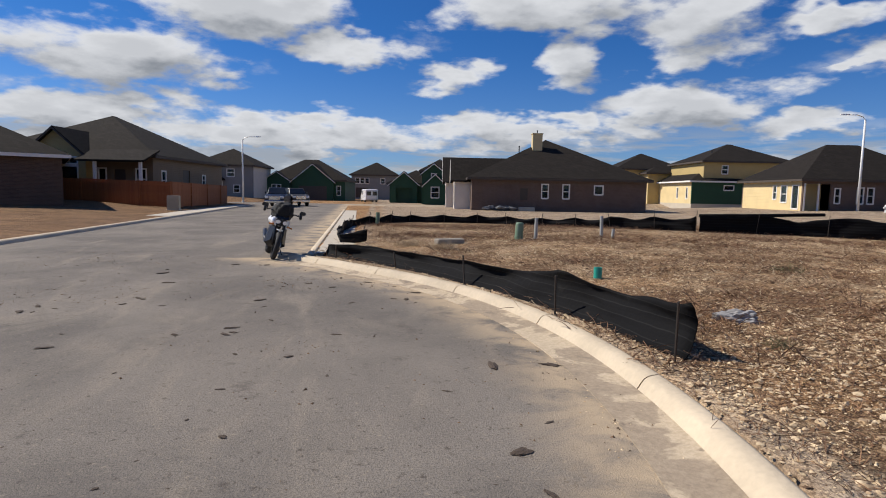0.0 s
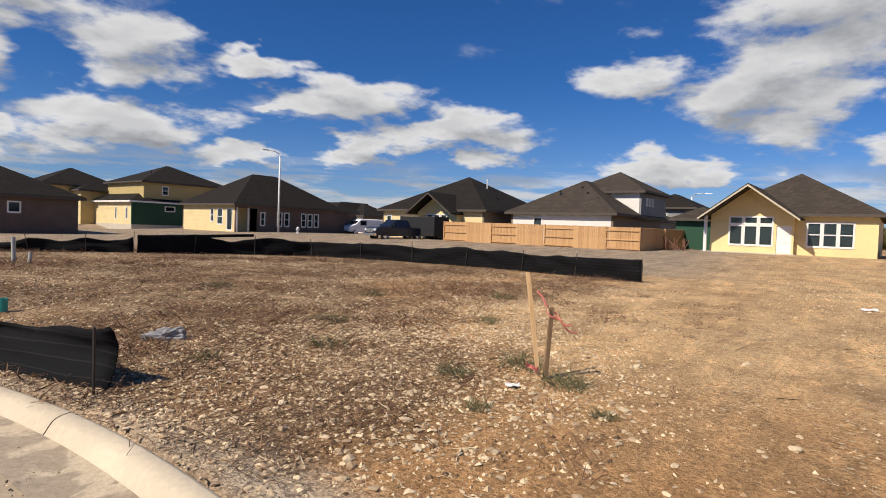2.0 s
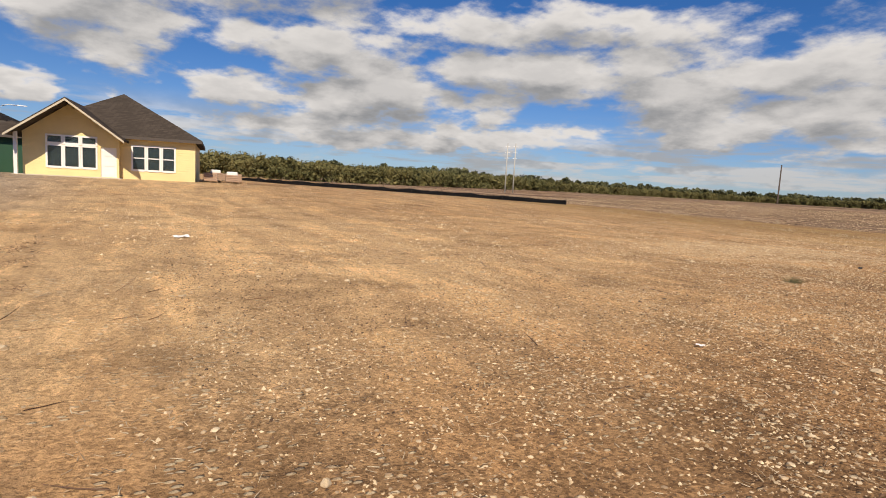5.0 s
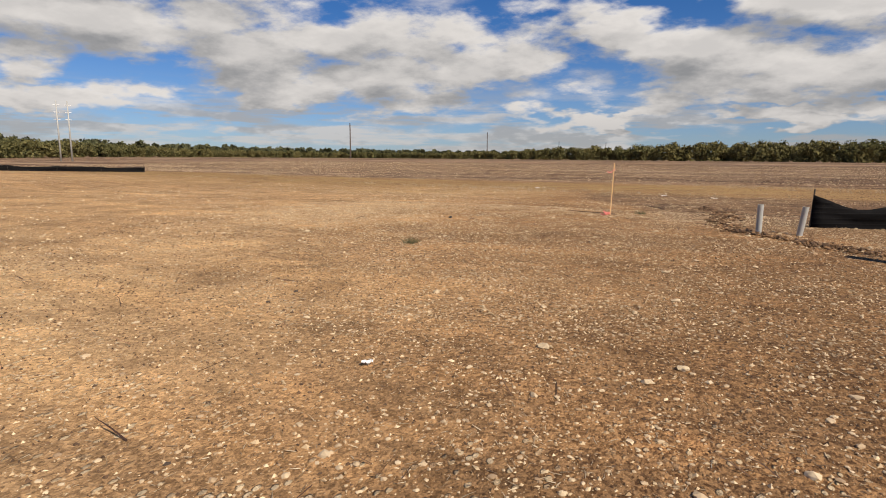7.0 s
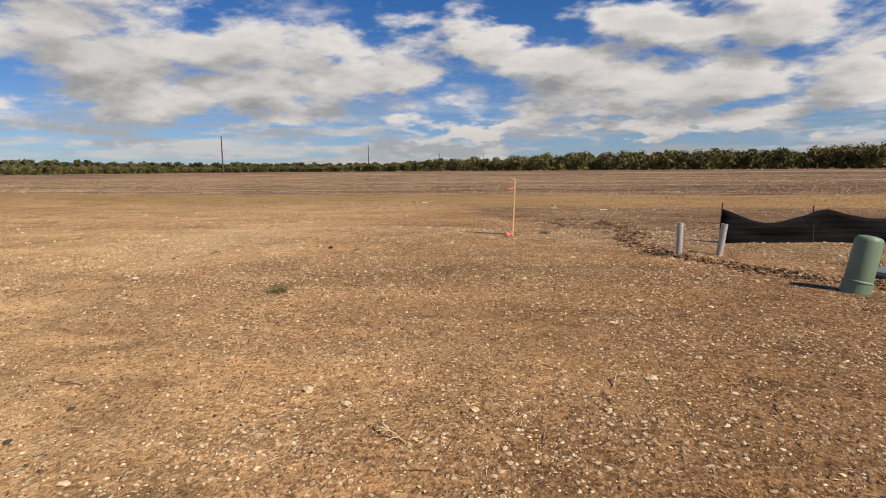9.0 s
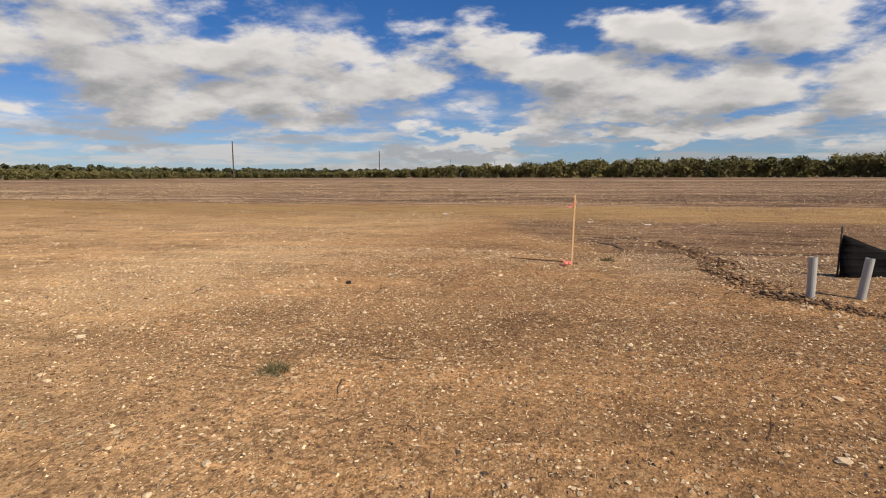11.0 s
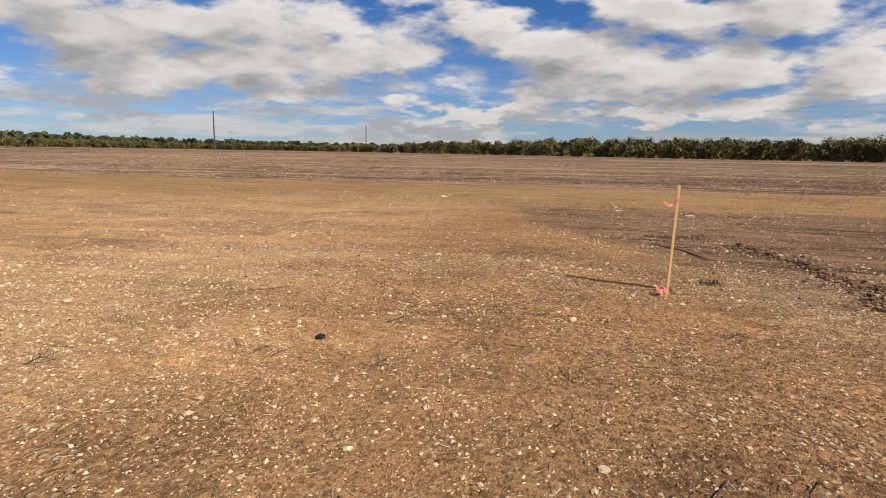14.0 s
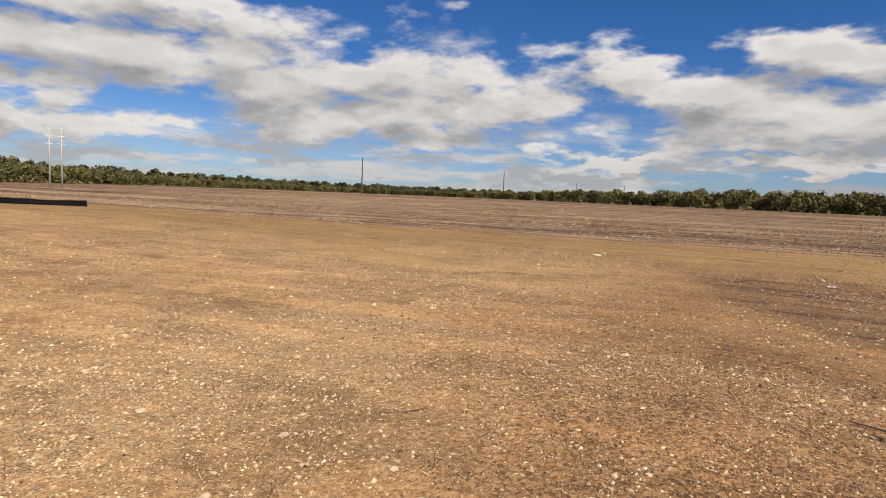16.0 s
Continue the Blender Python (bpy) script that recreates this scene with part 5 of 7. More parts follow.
pipe(1.85, 14.31, 0.66, 0.055, PVC_GREY, "grey conduit stub in the weedy lot", (0.02, 0))
pipe(4.39, 15.26, 0.70, 0.055, PVC_GREY, "tall grey conduit stub in the weedy lot", (-0.02, 0))
pipe(4.62, 14.9, 0.3, 0.05, PVC_GREY, "short grey conduit stub in the weedy lot", (0.03, 0))
pipe(0.87, 6.67, 0.2, 0.075, PVC_TEAL, "short teal sewer pipe stub in the weeds", (0.0, 0), "sewer_stub")
pipe(-3.06, 23.3, 0.55, 0.09, GREEN_CAP, "pale green pipe stub near the fence", (0.02, 0), "sewer_stub")


def pedestal(x, y, h, r, lean):
    z = float(ground_z(x, y))
    ob = thing("cable_pedestal", pose(x, y, z, *lean), "sage green plastic cable pedestal with domed top", "cable pedestal", group="cable pedestals")
    bm = bmesh.new()
    lathe(bm, [(r * 1.04, -0.08), (r * 1.04, h * 0.2), (r * 0.98, h * 0.215), (r * 0.98, h * 0.23)], sides=28)
    part("base", bm, GREEN_CAP, ob, smooth=False)
    bm = bmesh.new()
    lathe(bm, [(r * 0.955, h * 0.2), (r * 0.97, h * 0.24), (r * 0.95, h * 0.9), (r * 0.9, h * 0.95), (r * 0.75, h * 0.985), (r * 0.4, h), (0, h)], sides=28)
    part("cover", bm, GREEN_CAP, ob, smooth=True)
    bm = bmesh.new()
    lathe(bm, [(r * 1.055, h * 0.175), (r * 1.07, h * 0.18), (r * 1.07, h * 0.2), (r * 1.055, h * 0.205)], sides=28)
    part("clamp_ring", bm, GREEN_CAP, ob)


pedestal(-2.07, -14.37, 0.67, 0.15, (3, -11, 0))
pedestal(1.3, 14.25, 0.52, 0.13, (0, 2, 0))
lid = thing("handhole_box", pose(-3.2, -15.22, float(ground_z(-3.2, -15.22)) + 0.04, 3, 0, 115), "flat grey polymer handhole box lid", "utility box")
bm = bmesh.new()
box(bm, -0.62, 0.62, -0.33, 0.33, -0.14, 0.05)
part("rim", bm, plain("dark_polymer", (0.07, 0.075, 0.075), 0.7), lid, bevel=0.015)
bm = bmesh.new()
box(bm, -0.58, 0.58, -0.29, 0.29, 0.03, 0.07)
part("lid", bm, plain("slate_polymer", (0.15, 0.175, 0.17), 0.6), lid, bevel=0.008)

cabinet = thing("utility_cabinet", pose(-16.9, 38.2, -0.3, 0, 0, 5) @ Matrix.Diagonal((0.62, 0.62, 0.88, 1)), "beige steel utility cabinet on a pad beside the fence", "utility cabinet")
bm = bmesh.new()
box(bm, -0.75, 0.75, -0.5, 0.5, 0, 0.12)
part("pad", bm, SLAB, cabinet, bevel=0.02)
bm = bmesh.new()
loft(bm, [[(x * s, y * s, z) for x, y in ((-0.62, -0.4), (0.62, -0.4), (0.62, 0.4), (-0.62, 0.4))] for z, s in ((0.12, 1), (1.15, 1), (1.22, 0.92))])
part("body", bm, plain("beige_steel", (0.36, 0.30, 0.22), 0.5), cabinet)
bm = bmesh.new()
box(bm, -0.55, 0.55, -0.425, -0.402, 0.25, 1.05)
part("door", bm, plain("beige_door", (0.34, 0.285, 0.21), 0.5), cabinet, bevel=0.008)


# ---- survey stakes ----
def ribbon(parent, start, ends, width, mat, name="ribbon"):
    bm = bmesh.new()
    n = 7
    for e in ends:
        rows = []
        for k in range(n):
            t = k / (n - 1)
            p = Vector(start).lerp(Vector(e), t) + Vector((0.02 * math.sin(7 * t), 0.025 * math.sin(9 * t + 1), -0.10 * t * (1 - t) + 0.015 * math.sin(14 * t)))
            rows.append([(p.x, p.y, p.z + width / 2), (p.x + 0.002, p.y, p.z + width / 2), (p.x + 0.002, p.y + 0.012 * t, p.z - width / 2), (p.x, p.y + 0.012 * t, p.z - width / 2)])
        loft(bm, rows)
    part(name, bm, mat, parent)


def stake(x, y, h, lean, label, mat=LATH, w=0.045, t=0.02, turn=0.0):
    z = float(ground_z(x, y))
    ob = thing("survey_stake", pose(x, y, z, 0, 0, turn), label, "survey stake", group="survey stakes")
    bm = bmesh.new()
    loft(bm, [[(a * w / 2 * s + lean[0] * hh, b * t / 2 * s + lean[1] * hh, hh) for a, b in ((-1, -1), (1, -1), (1, 1), (-1, 1))] for hh, s in ((-0.12, 1), (h * 0.5, 1), (h - 0.01, 1), (h, 0.8))])
    part("lath", bm, mat, ob)
    return ob


one = stake(2.37, -1.24, 1.06, (-0.129, 0.056), "tan wooden survey lath with torn pink ribbon", turn=-50, w=0.040)
ribbon(one, (-0.05, 0.0, 0.88), [(0.12, -0.05, 0.62), (0.2, 0.02, 0.58)], 0.016, RIBBON)
ribbon(one, (0.0, 0.0, 0.12), [(-0.16, -0.05, 0.2)], 0.04, RIBBON)
two = stake(2.45, -1.275, 0.72, (0.05, -0.02), "short weathered stake leaning beside the lath", OLD_WOOD, 0.04, 0.035, -50)
ribbon(two, (0.04, 0.0, 0.68), [(0.28, -0.05, 0.46), (0.2, -0.12, 0.55)], 0.016, RIBBON)
three = stake(2.246, -18.928, 1.2, (-0.03, 0.0), "straight pale survey lath with pink ribbon at its foot", turn=8, w=0.025, t=0.014)
ribbon(three, (0.0, -0.01, 0.05), [(0.2, 0.06, 0.02), (0.14, 0.1, 0.09)], 0.05, RIBBON)
ribbon(three, (-0.06, -0.01, 1.05), [(0.10, 0.03, 1.0)], 0.025, RIBBON)

# ---- utility poles and pylon far off ----


def utility_pole(x, y, h, label, arms=1):
    z = float(ground_z(x, y))
    ob = thing("utility_pole", pose(x, y, z, 0, 0, 30), label, "utility pole", group="utility poles")
    bm = bmesh.new()
    tube(bm, [(0, 0, -0.5), (0, 0, h)], [0.24, 0.16], 10)
    part("pole", bm, POLE_WOOD, ob)
    for k in range(arms):
        bm = bmesh.new()
        box(bm, -1.1, 1.1, -0.07, 0.07, h - 0.7 - 1.2 * k, h - 0.55 - 1.2 * k)
        part("crossarm", bm, POLE_WOOD, ob)
        for ix in (-1.0, 0.0, 1.0):
            bm = bmesh.new()
            lathe(bm, [(0.05, h - 0.55 - 1.2 * k), (0.07, h - 0.45 - 1.2 * k), (0.03, h - 0.33 - 1.2 * k), (0, h - 0.33 - 1.2 * k)], (ix, 0, 0), sides=8)
            part("insulator", bm, GALVANISED, ob)


utility_pole(107.0, -176.5, 11.9, "dark wooden utility pole at the field's edge", 0)
utility_pole(96.0, -290.0, 13.5, "dark wooden utility pole before the woods", 0)
utility_pole(88.0, -430.0, 13.0, "dark utility pole far beyond the field", 0)
utility_pole(60.0, -470.0, 13.0, "dark utility pole far beyond the field", 0)
tower = thing("transmission_tower", pose(115.5, -83.6, float(ground_z(115.5, -83.6)), 0, 0, 55), "pale twin-pole transmission structure in the field", "pylon")
for px in (-0.95, 0.95):
    bm = bmesh.new()
    tube(bm, [(px, 0, -0.4), (px, 0, 11.8)], [0.17, 0.12], 12)
    part("pole", bm, PVC_GREY, tower, smooth=True)
for z in (8.2, 9.6, 11.0):
    for px in (-0.95, 0.95):
        bm = bmesh.new()
        tube(bm, [(px - 0.55, 0, z), (px + 0.55, 0, z)], 0.06, 6)
        part("crossarm", bm, GALVANISED, tower)


# ---- vehicles ----
def wheel(parent, x, y, r, w, name="wheel"):
    bm = bmesh.new()
    lathe(bm, [(r * 0.62, -w / 2), (r * 0.92, -w / 2), (r, -w * 0.34), (r, w * 0.34), (r * 0.92, w / 2), (r * 0.62, w / 2)], (x, y, r), "y", 24)
    ob = part(name, bm, RUBBER, parent)
    bm = bmesh.new()
    lathe(bm, [(0.0, -w * 0.38), (r * 0.2, -w * 0.4), (r * 0.5, -w * 0.28), (r * 0.63, -w * 0.42), (r * 0.63, w * 0.42), (r * 0.5, w * 0.28), (r * 0.2, w * 0.4), (0, w * 0.38)], (x, y, r), "y", 16)
    part("rim", bm, CHROME, ob)


def slice_ring(x, half, low, high, crown=0.06):
    return [(x, -half, low), (x, half, low), (x, half, high - 0.08), (x, half - crown * 2, high), (x, -half + crown * 2, high), (x, -half, high - 0.08)]


def pickup(x, y, z, turn, paint, label):
    v = thing("pickup_truck", pose(x, y, z, 0, 0, turn), label, "pickup truck", group="parked vehicles")
    bm = bmesh.new()  # front along +x
    loft(bm, [slice_ring(a, hw, lo, hi) for a, hw, lo, hi in ((-2.9, 0.92, 0.62, 1.22), (-2.7, 0.98, 0.5, 1.26), (0.9, 1.0, 0.42, 1.26), (2.3, 0.99, 0.45, 1.24), (2.75, 0.94, 0.5, 1.12), (2.88, 0.86, 0.55, 1.0))])
    part("body", bm, paint, v, bevel=0.03)
    bm = bmesh.new()
    loft(bm, [[(a, s * wb, zz) for s, wb, zz in ((-1, w0, 1.2), (1, w0, 1.2), (1, w1, h), (-1, w1, h))] for a, w0, w1, h in ((-1.0, 0.94, 0.86, 1.3), (-0.75, 0.96, 0.78, 1.9), (0.55, 0.96, 0.78, 1.93), (1.35, 0.95, 0.86, 1.3))])
    part("cab", bm, paint, v, bevel=0.03)
    for sgn in (-1, 1):
        bm = bmesh.new()
        loft(bm, [[(a, sgn * (0.955 - 0.19 * (zz - 1.2) / 0.7 + 0.006), zz) for a, zz in ((-0.75, 1.3), (1.05, 1.3), (0.5, 1.82), (-0.62, 1.82))],
                  [(a, sgn * (0.94 - 0.19 * (zz - 1.2) / 0.7), zz) for a, zz in ((-0.75, 1.3), (1.05, 1.3), (0.5, 1.82), (-0.62, 1.82))]])
        part("side_window", bm, GLASS_DARK, v)
        bm = bmesh.new()
        box(bm, 0.95, 1.12, sgn * 1.0 - 0.06 + sgn * 0.08, sgn * 1.0 + 0.06 + sgn * 0.08, 1.28, 1.5)
        part("mirror", bm, BLACK_PLASTIC, v, bevel=0.02)
        bm = bmesh.new()
        box(bm, 2.7, 2.9, sgn * 0.72 - 0.16, sgn * 0.72 + 0.16, 0.86, 1.06)
        part("headlight", bm, LENS, v, bevel=0.02)
        for wx in (-1.85, 1.85):
            wheel(v, wx, sgn * 0.86, 0.41, 0.27)
    bm = bmesh.new()
    loft(bm, [[(1.38, -0.8, 1.32), (1.38, 0.8, 1.32), (0.66, 0.7, 1.86), (0.66, -0.7, 1.86)], [(1.35, -0.8, 1.30), (1.35, 0.8, 1.30), (0.63, 0.7, 1.84), (0.63, -0.7, 1.84)]])
    part("windscreen", bm, GLASS_DARK, v)
    bm = bmesh.new()
    box(bm, 2.84, 2.93, -0.52, 0.52, 0.72, 1.1)
    for k in range(4):
        box(bm, 2.93, 2.96, -0.5, 0.5, 0.75 + 0.09 * k, 0.78 + 0.09 * k)
    part("grille", bm, CHROME, v, bevel=0.005)
    bm = bmesh.new()
    box(bm, 2.8, 3.05, -0.95, 0.95, 0.42, 0.66)
    part("bumper", bm, CHROME, v, bevel=0.03)
    bm = bmesh.new()
    box(bm, -2.7, -1.1, -0.82, 0.82, 1.2, 1.27)
    part("bed", bm, BLACK_PLASTIC, v)


def van(x, y, z, turn, label):
    v = thing("van", pose(x, y, z, 0, 0, turn), label, "van", group="parked vehicles")
    bm = bmesh.new()
    loft(bm, [slice_ring(a, hw, lo, hi, 0.08) for a, hw, lo, hi in ((-2.6, 0.9, 0.5, 1.95), (-2.45, 0.98, 0.4, 2.08), (1.0, 0.98, 0.36, 2.08), (1.75, 0.97, 0.38, 1.4), (2.55, 0.92, 0.4, 1.15), (2.7, 0.84, 0.46, 0.98))])
    part("body", bm, WHITE_PAINT, v, bevel=0.03)
    for sgn in (-1, 1):
        for wx in (-1.6, 1.75):
            wheel(v, wx, sgn * 0.85, 0.36, 0.24)
        bm = bmesh.new()
        box(bm, 0.2, 1.1, sgn * 0.985 - 0.006, sgn * 0.985 + 0.006, 1.25, 1.8)
        part("side_window", bm, GLASS_DARK, v)
        bm = bmesh.new()
        box(bm, -2.63, -2.59, sgn * 0.45 - 0.32, sgn * 0.45 + 0.32, 1.15, 1.75)
        part("rear_window", bm, GLASS_DARK, v)
    bm = bmesh.new()
    loft(bm, [[(1.02, -0.8, 1.95), (1.02, 0.8, 1.95), (1.72, 0.85, 1.42), (1.72, -0.85, 1.42)], [(1.07, -0.8, 1.98), (1.07, 0.8, 1.98), (1.77, 0.85, 1.45), (1.77, -0.85, 1.45)]])
    part("windscreen", bm, GLASS_DARK, v)


GLASS_DARK = plain("tinted_glass", (0.012, 0.014, 0.017), 0.06, vary=0.05, bump=0.0)
pickup(40.2, 28.6, 0.12, 162, NAVY_PAINT, "dark navy pickup truck with chrome grille, parked")
pickup(-12.9, 56.5, ROAD_Z, -88, NAVY_PAINT, "dark blue pickup truck parked in the street")
pickup(-12.0, 62.0, ROAD_Z, -70, plain("brown_paint", (0.05, 0.045, 0.035), 0.4), "dark brown pickup truck parked behind another")
van(55.5, 45.2, 0.25, 160, "white panel van parked before the houses")
van(-4.2, 88.0, ROAD_Z, 100, "white van parked at the street's end")
trailer = thing("cargo_trailer", pose(43.0, 27.4, 0.12, 0, 0, 80), "black enclosed cargo trailer behind the pickup", "trailer")
bm = bmesh.new()
box(bm, -2.3, 2.3, -1.05, 1.05, 0.5, 2.35)
part("body", bm, BLACK_CLOTH, trailer, bevel=0.05)
for sgn in (-1, 1):
    wheel(trailer, -0.4, sgn * 1.1, 0.34, 0.2)
    wheel(trailer, 0.4, sgn * 1.1, 0.34, 0.2)


# ---- motorcycle ----
def motorcycle(m):
    v = thing("motorcycle", m, "black and white touring motorcycle leaning on its stand", "motorcycle")
    for wx, r, w in ((0.78, 0.335, 0.115), (-0.76, 0.32, 0.155)):
        bm = bmesh.new()
        lathe(bm, [(r * 0.72, -w / 2), (r * 0.88, -w / 2), (r * 0.97, -w * 0.3), (r, 0), (r * 0.97, w * 0.3), (r * 0.88, w / 2), (r * 0.72, w / 2)], (wx, 0, r), "y", 32)
        tyre = part("wheel", bm, RUBBER, v, smooth=True)
        bm = bmesh.new()
        lathe(bm, [(r * 0.64, -w * 0.4), (r * 0.73, -w * 0.42), (r * 0.73, w * 0.42), (r * 0.64, w * 0.4), (r * 0.64, -w * 0.4)], (wx, 0, r), "y", 32)
        lathe(bm, [(0.0, -0.06), (0.05, -0.06), (0.05, 0.06), (0, 0.06)], (wx, 0, r), "y", 12)
        for k in range(10):
            t = 2 * math.pi * k / 10
            tube(bm, [(wx, 0, r), (wx + math.cos(t) * r * 0.68, 0.02 * (-1) ** k, r + math.sin(t) * r * 0.68)], 0.010, 5)
        part("rim", bm, DARK_METAL, tyre)
        bm = bmesh.new()
        lathe(bm, [(0.06, 0.078), (0.15, 0.078), (0.15, 0.084), (0.06, 0.084), (0.06, 0.078)], (wx, 0, r), "y", 24)
        part("brake_disc", bm, CHROME, tyre)
    for sgn in (-1, 1):
        bm = bmesh.new()
        tube(bm, [(0.78, sgn * 0.095, 0.33), (0.66, sgn * 0.095, 0.66), (0.50, sgn * 0.095, 1.06)], [0.034, 0.03, 0.026], 10)
        part("fork", bm, DARK_METAL, v, smooth=True)
        bm = bmesh.new()
        tube(bm, [(0.42, sgn * 0.05, 1.08), (0.36, sgn * 0.3, 1.14), (0.28, sgn * 0.44, 1.12)], 0.014, 8)
        part("handlebar", bm, BLACK_PLASTIC, v)
        bm = bmesh.new()
        lathe(bm, [(0.0, -0.035), (0.05, -0.03), (0.065, 0.0), (0.05, 0.03), (0, 0.035)], (0.40, sgn * 0.43, 1.12), "y", 10)
        part("hand_guard", bm, BLACK_PLASTIC, v)
        bm = bmesh.new()
        tube(bm, [(0.38, sgn * 0.34, 1.12), (0.4, sgn * 0.42, 1.2)], 0.008, 6)
        loft(bm, [[(0.40 + d, sgn * 0.45 + a * 0.075, 1.22 + b * 0.045) for a, b in ((-1, -0.6), (-0.5, -1), (0.5, -1), (1, -0.5), (1, 0.6), (0.5, 1), (-0.6, 1))] for d in (-0.012, 0.022)])
        part("mirror", bm, BLACK_PLASTIC, v)
        bm = bmesh.new()
        loft(bm, [[(a, sgn * y, z) for y, z in ((0.02, 0.80), (0.24, 0.82), (0.28, 0.90), (0.22, 1.0), (0.04, 1.03))] for a in (0.02,)] + [[(0.56, sgn * y, z) for y, z in ((0.02, 0.78), (0.18, 0.80), (0.21, 0.88), (0.16, 0.97), (0.04, 1.01))]])
        part("side_fairing", bm, WHITE_PAINT, v, bevel=0.012)
        bm = bmesh.new()
        loft(bm, [[(0.66 + d, sgn * 0.085 + a * 0.06, 0.89 + b * 0.05) for a, b in ((-1, -0.3), (-0.3, -1), (0.9, -0.5), (1, 0.5), (0.1, 1), (-0.9, 0.6))] for d in (-0.05, 0.03)])
        part("headlight", bm, LENS, v)
        bm = bmesh.new()
        tube(bm, [(-0.76, sgn * 0.1, 0.32), (-0.2, sgn * 0.1, 0.42)], 0.03, 8)
        part("swingarm", bm, DARK_METAL, v)
        bm = bmesh.new()
        tube(bm, [(0.62, sgn * 0.16, 0.82), (0.58, sgn * 0.27, 0.80)], 0.02, 6)
        part("indicator", bm, plain("amber_lens", (0.55, 0.2, 0.03), 0.3), v)
    bm = bmesh.new()
    loft(bm, [[(a, y * w, z0 + h * zz) for y, zz in ((-1, 0.15), (-0.6, 0), (0.6, 0), (1, 0.15), (0.8, 0.9), (0.3, 1), (-0.3, 1), (-0.8, 0.9))] for a, w, z0, h in ((-0.3, 0.18, 0.36, 0.42), (0.0, 0.25, 0.25, 0.55), (0.3, 0.25, 0.25, 0.55), (0.5, 0.14, 0.36, 0.42))])
    for k in range(6):
        box(bm, 0.1, 0.32, -0.2, 0.2, 0.46 + 0.035 * k, 0.475 + 0.035 * k)
    part("engine", bm, DARK_METAL, v)
    bm = bmesh.new()
    loft(bm, [[(a, y * w, z0 + h * zz) for y, zz in ((-1, 0.2), (-0.5, 0), (0.5, 0), (1, 0.2), (0.8, 0.8), (0.3, 1), (-0.3, 1), (-0.8, 0.8))] for a, w, z0, h in ((-0.25, 0.12, 0.78, 0.1), (0.0, 0.19, 0.75, 0.28), (0.25, 0.2, 0.76, 0.33), (0.45, 0.13, 0.8, 0.24))])
    part("tank", bm, BLACK_PLASTIC, v, smooth=True)
    bm = bmesh.new()
    loft(bm, [[(a, y * w, z0 + h * zz) for y, zz in ((-1, 0.2), (-0.6, 0), (0.6, 0), (1, 0.2), (0.7, 1), (-0.7, 1))] for a, w, z0, h in ((-0.98, 0.13, 0.86, 0.1), (-0.6, 0.17, 0.84, 0.12), (-0.2, 0.13, 0.8, 0.1))])
    part("seat", bm, BLACK_CLOTH, v)
    bm = bmesh.new()
    loft(bm, [[(0.70 - 0.05 * abs(y) * 5, y * w, z) for y in (-1, -0.5, 0, 0.5, 1)] + [(0.60, y * w * 0.9, z) for y in (1, 0.5, 0, -0.5, -1)] for w, z in ((0.08, 0.80), (0.13, 0.85), (0.15, 0.92), (0.10, 0.98))])
    part("nose_fairing", bm, BLACK_PLASTIC, v, "black nose fairing round the headlights")
    bm = bmesh.new()
    loft(bm, [[(0.86, y, 0.69) for y in (-0.03, 0.03)] + [(0.86, 0.03, 0.675), (0.86, -0.03, 0.675)], [(1.0, y, 0.80) for y in (-0.012, 0.012)] + [(1.0, 0.012, 0.79), (1.0, -0.012, 0.79)]])
    loft(bm, [[(0.55, -0.08, 0.72), (0.55, 0.08, 0.72), (0.55, 0.08, 0.70), (0.55, -0.08, 0.70)], [(0.9, -0.06, 0.72), (0.9, 0.06, 0.72), (0.9, 0.06, 0.70), (0.9, -0.06, 0.70)]])
    part("front_mudguard", bm, WHITE_PAINT, v, "white beak over the front wheel")
    bm = bmesh.new()
    loft(bm, [[(0.62 - 0.28 * t, s * (0.15 - 0.03 * t), 0.98 + 0.36 * t) for s in (-1, -0.4, 0.4, 1)] + [(0.606 - 0.28 * t, s * (0.15 - 0.03 * t), 0.975 + 0.36 * t) for s in (1, 0.4, -0.4, -1)] for t in (0, 0.5, 1)])
    part("windscreen", bm, GLASS_DARK, v)
    bm = bmesh.new()
    loft(bm, [[(a, y * w, z0 + h * zz) for y, zz in ((-1, 0.3), (-0.7, 0), (0.7, 0), (1, 0.3), (0.9, 0.75), (0.45, 1), (-0.4, 0.96), (-0.9, 0.7))] for a, w, z0, h in ((-0.4, 0.16, 0.86, 0.26), (-0.1, 0.23, 0.9, 0.40), (0.2, 0.26, 0.93, 0.45), (0.45, 0.22, 0.98, 0.40), (0.58, 0.12, 1.02, 0.3))])
    bmesh.ops.subdivide_edges(bm, edges=list(bm.edges), cuts=3, use_grid_fill=True)
    for q in bm.verts:
        q.co += Vector((noise.noise(q.co * 9), noise.noise(q.co * 9 + Vector((5, 0, 0))), noise.noise(q.co * 8 + Vector((0, 7, 0))))) * 0.055
    part("jacket", bm, BLACK_CLOTH, v, "black jacket thrown over the tank and handlebar", smooth=True)
    bm = bmesh.new()
    tube(bm, [(-0.1, 0.14, 0.3), (-0.08, 0.34, 0.0)], 0.014, 6)
    part("side_stand", bm, DARK_METAL, v)
    bm = bmesh.new()
    tube(bm, [(-0.1, -0.2, 0.35), (-0.5, -0.2, 0.42), (-0.9, -0.2, 0.55)], [0.03, 0.05, 0.06], 10)
    part("exhaust", bm, DARK_METAL, v, smooth=True)


motorcycle(pose(-5.74, 11.3, ROAD_Z, -15, 0, -76))

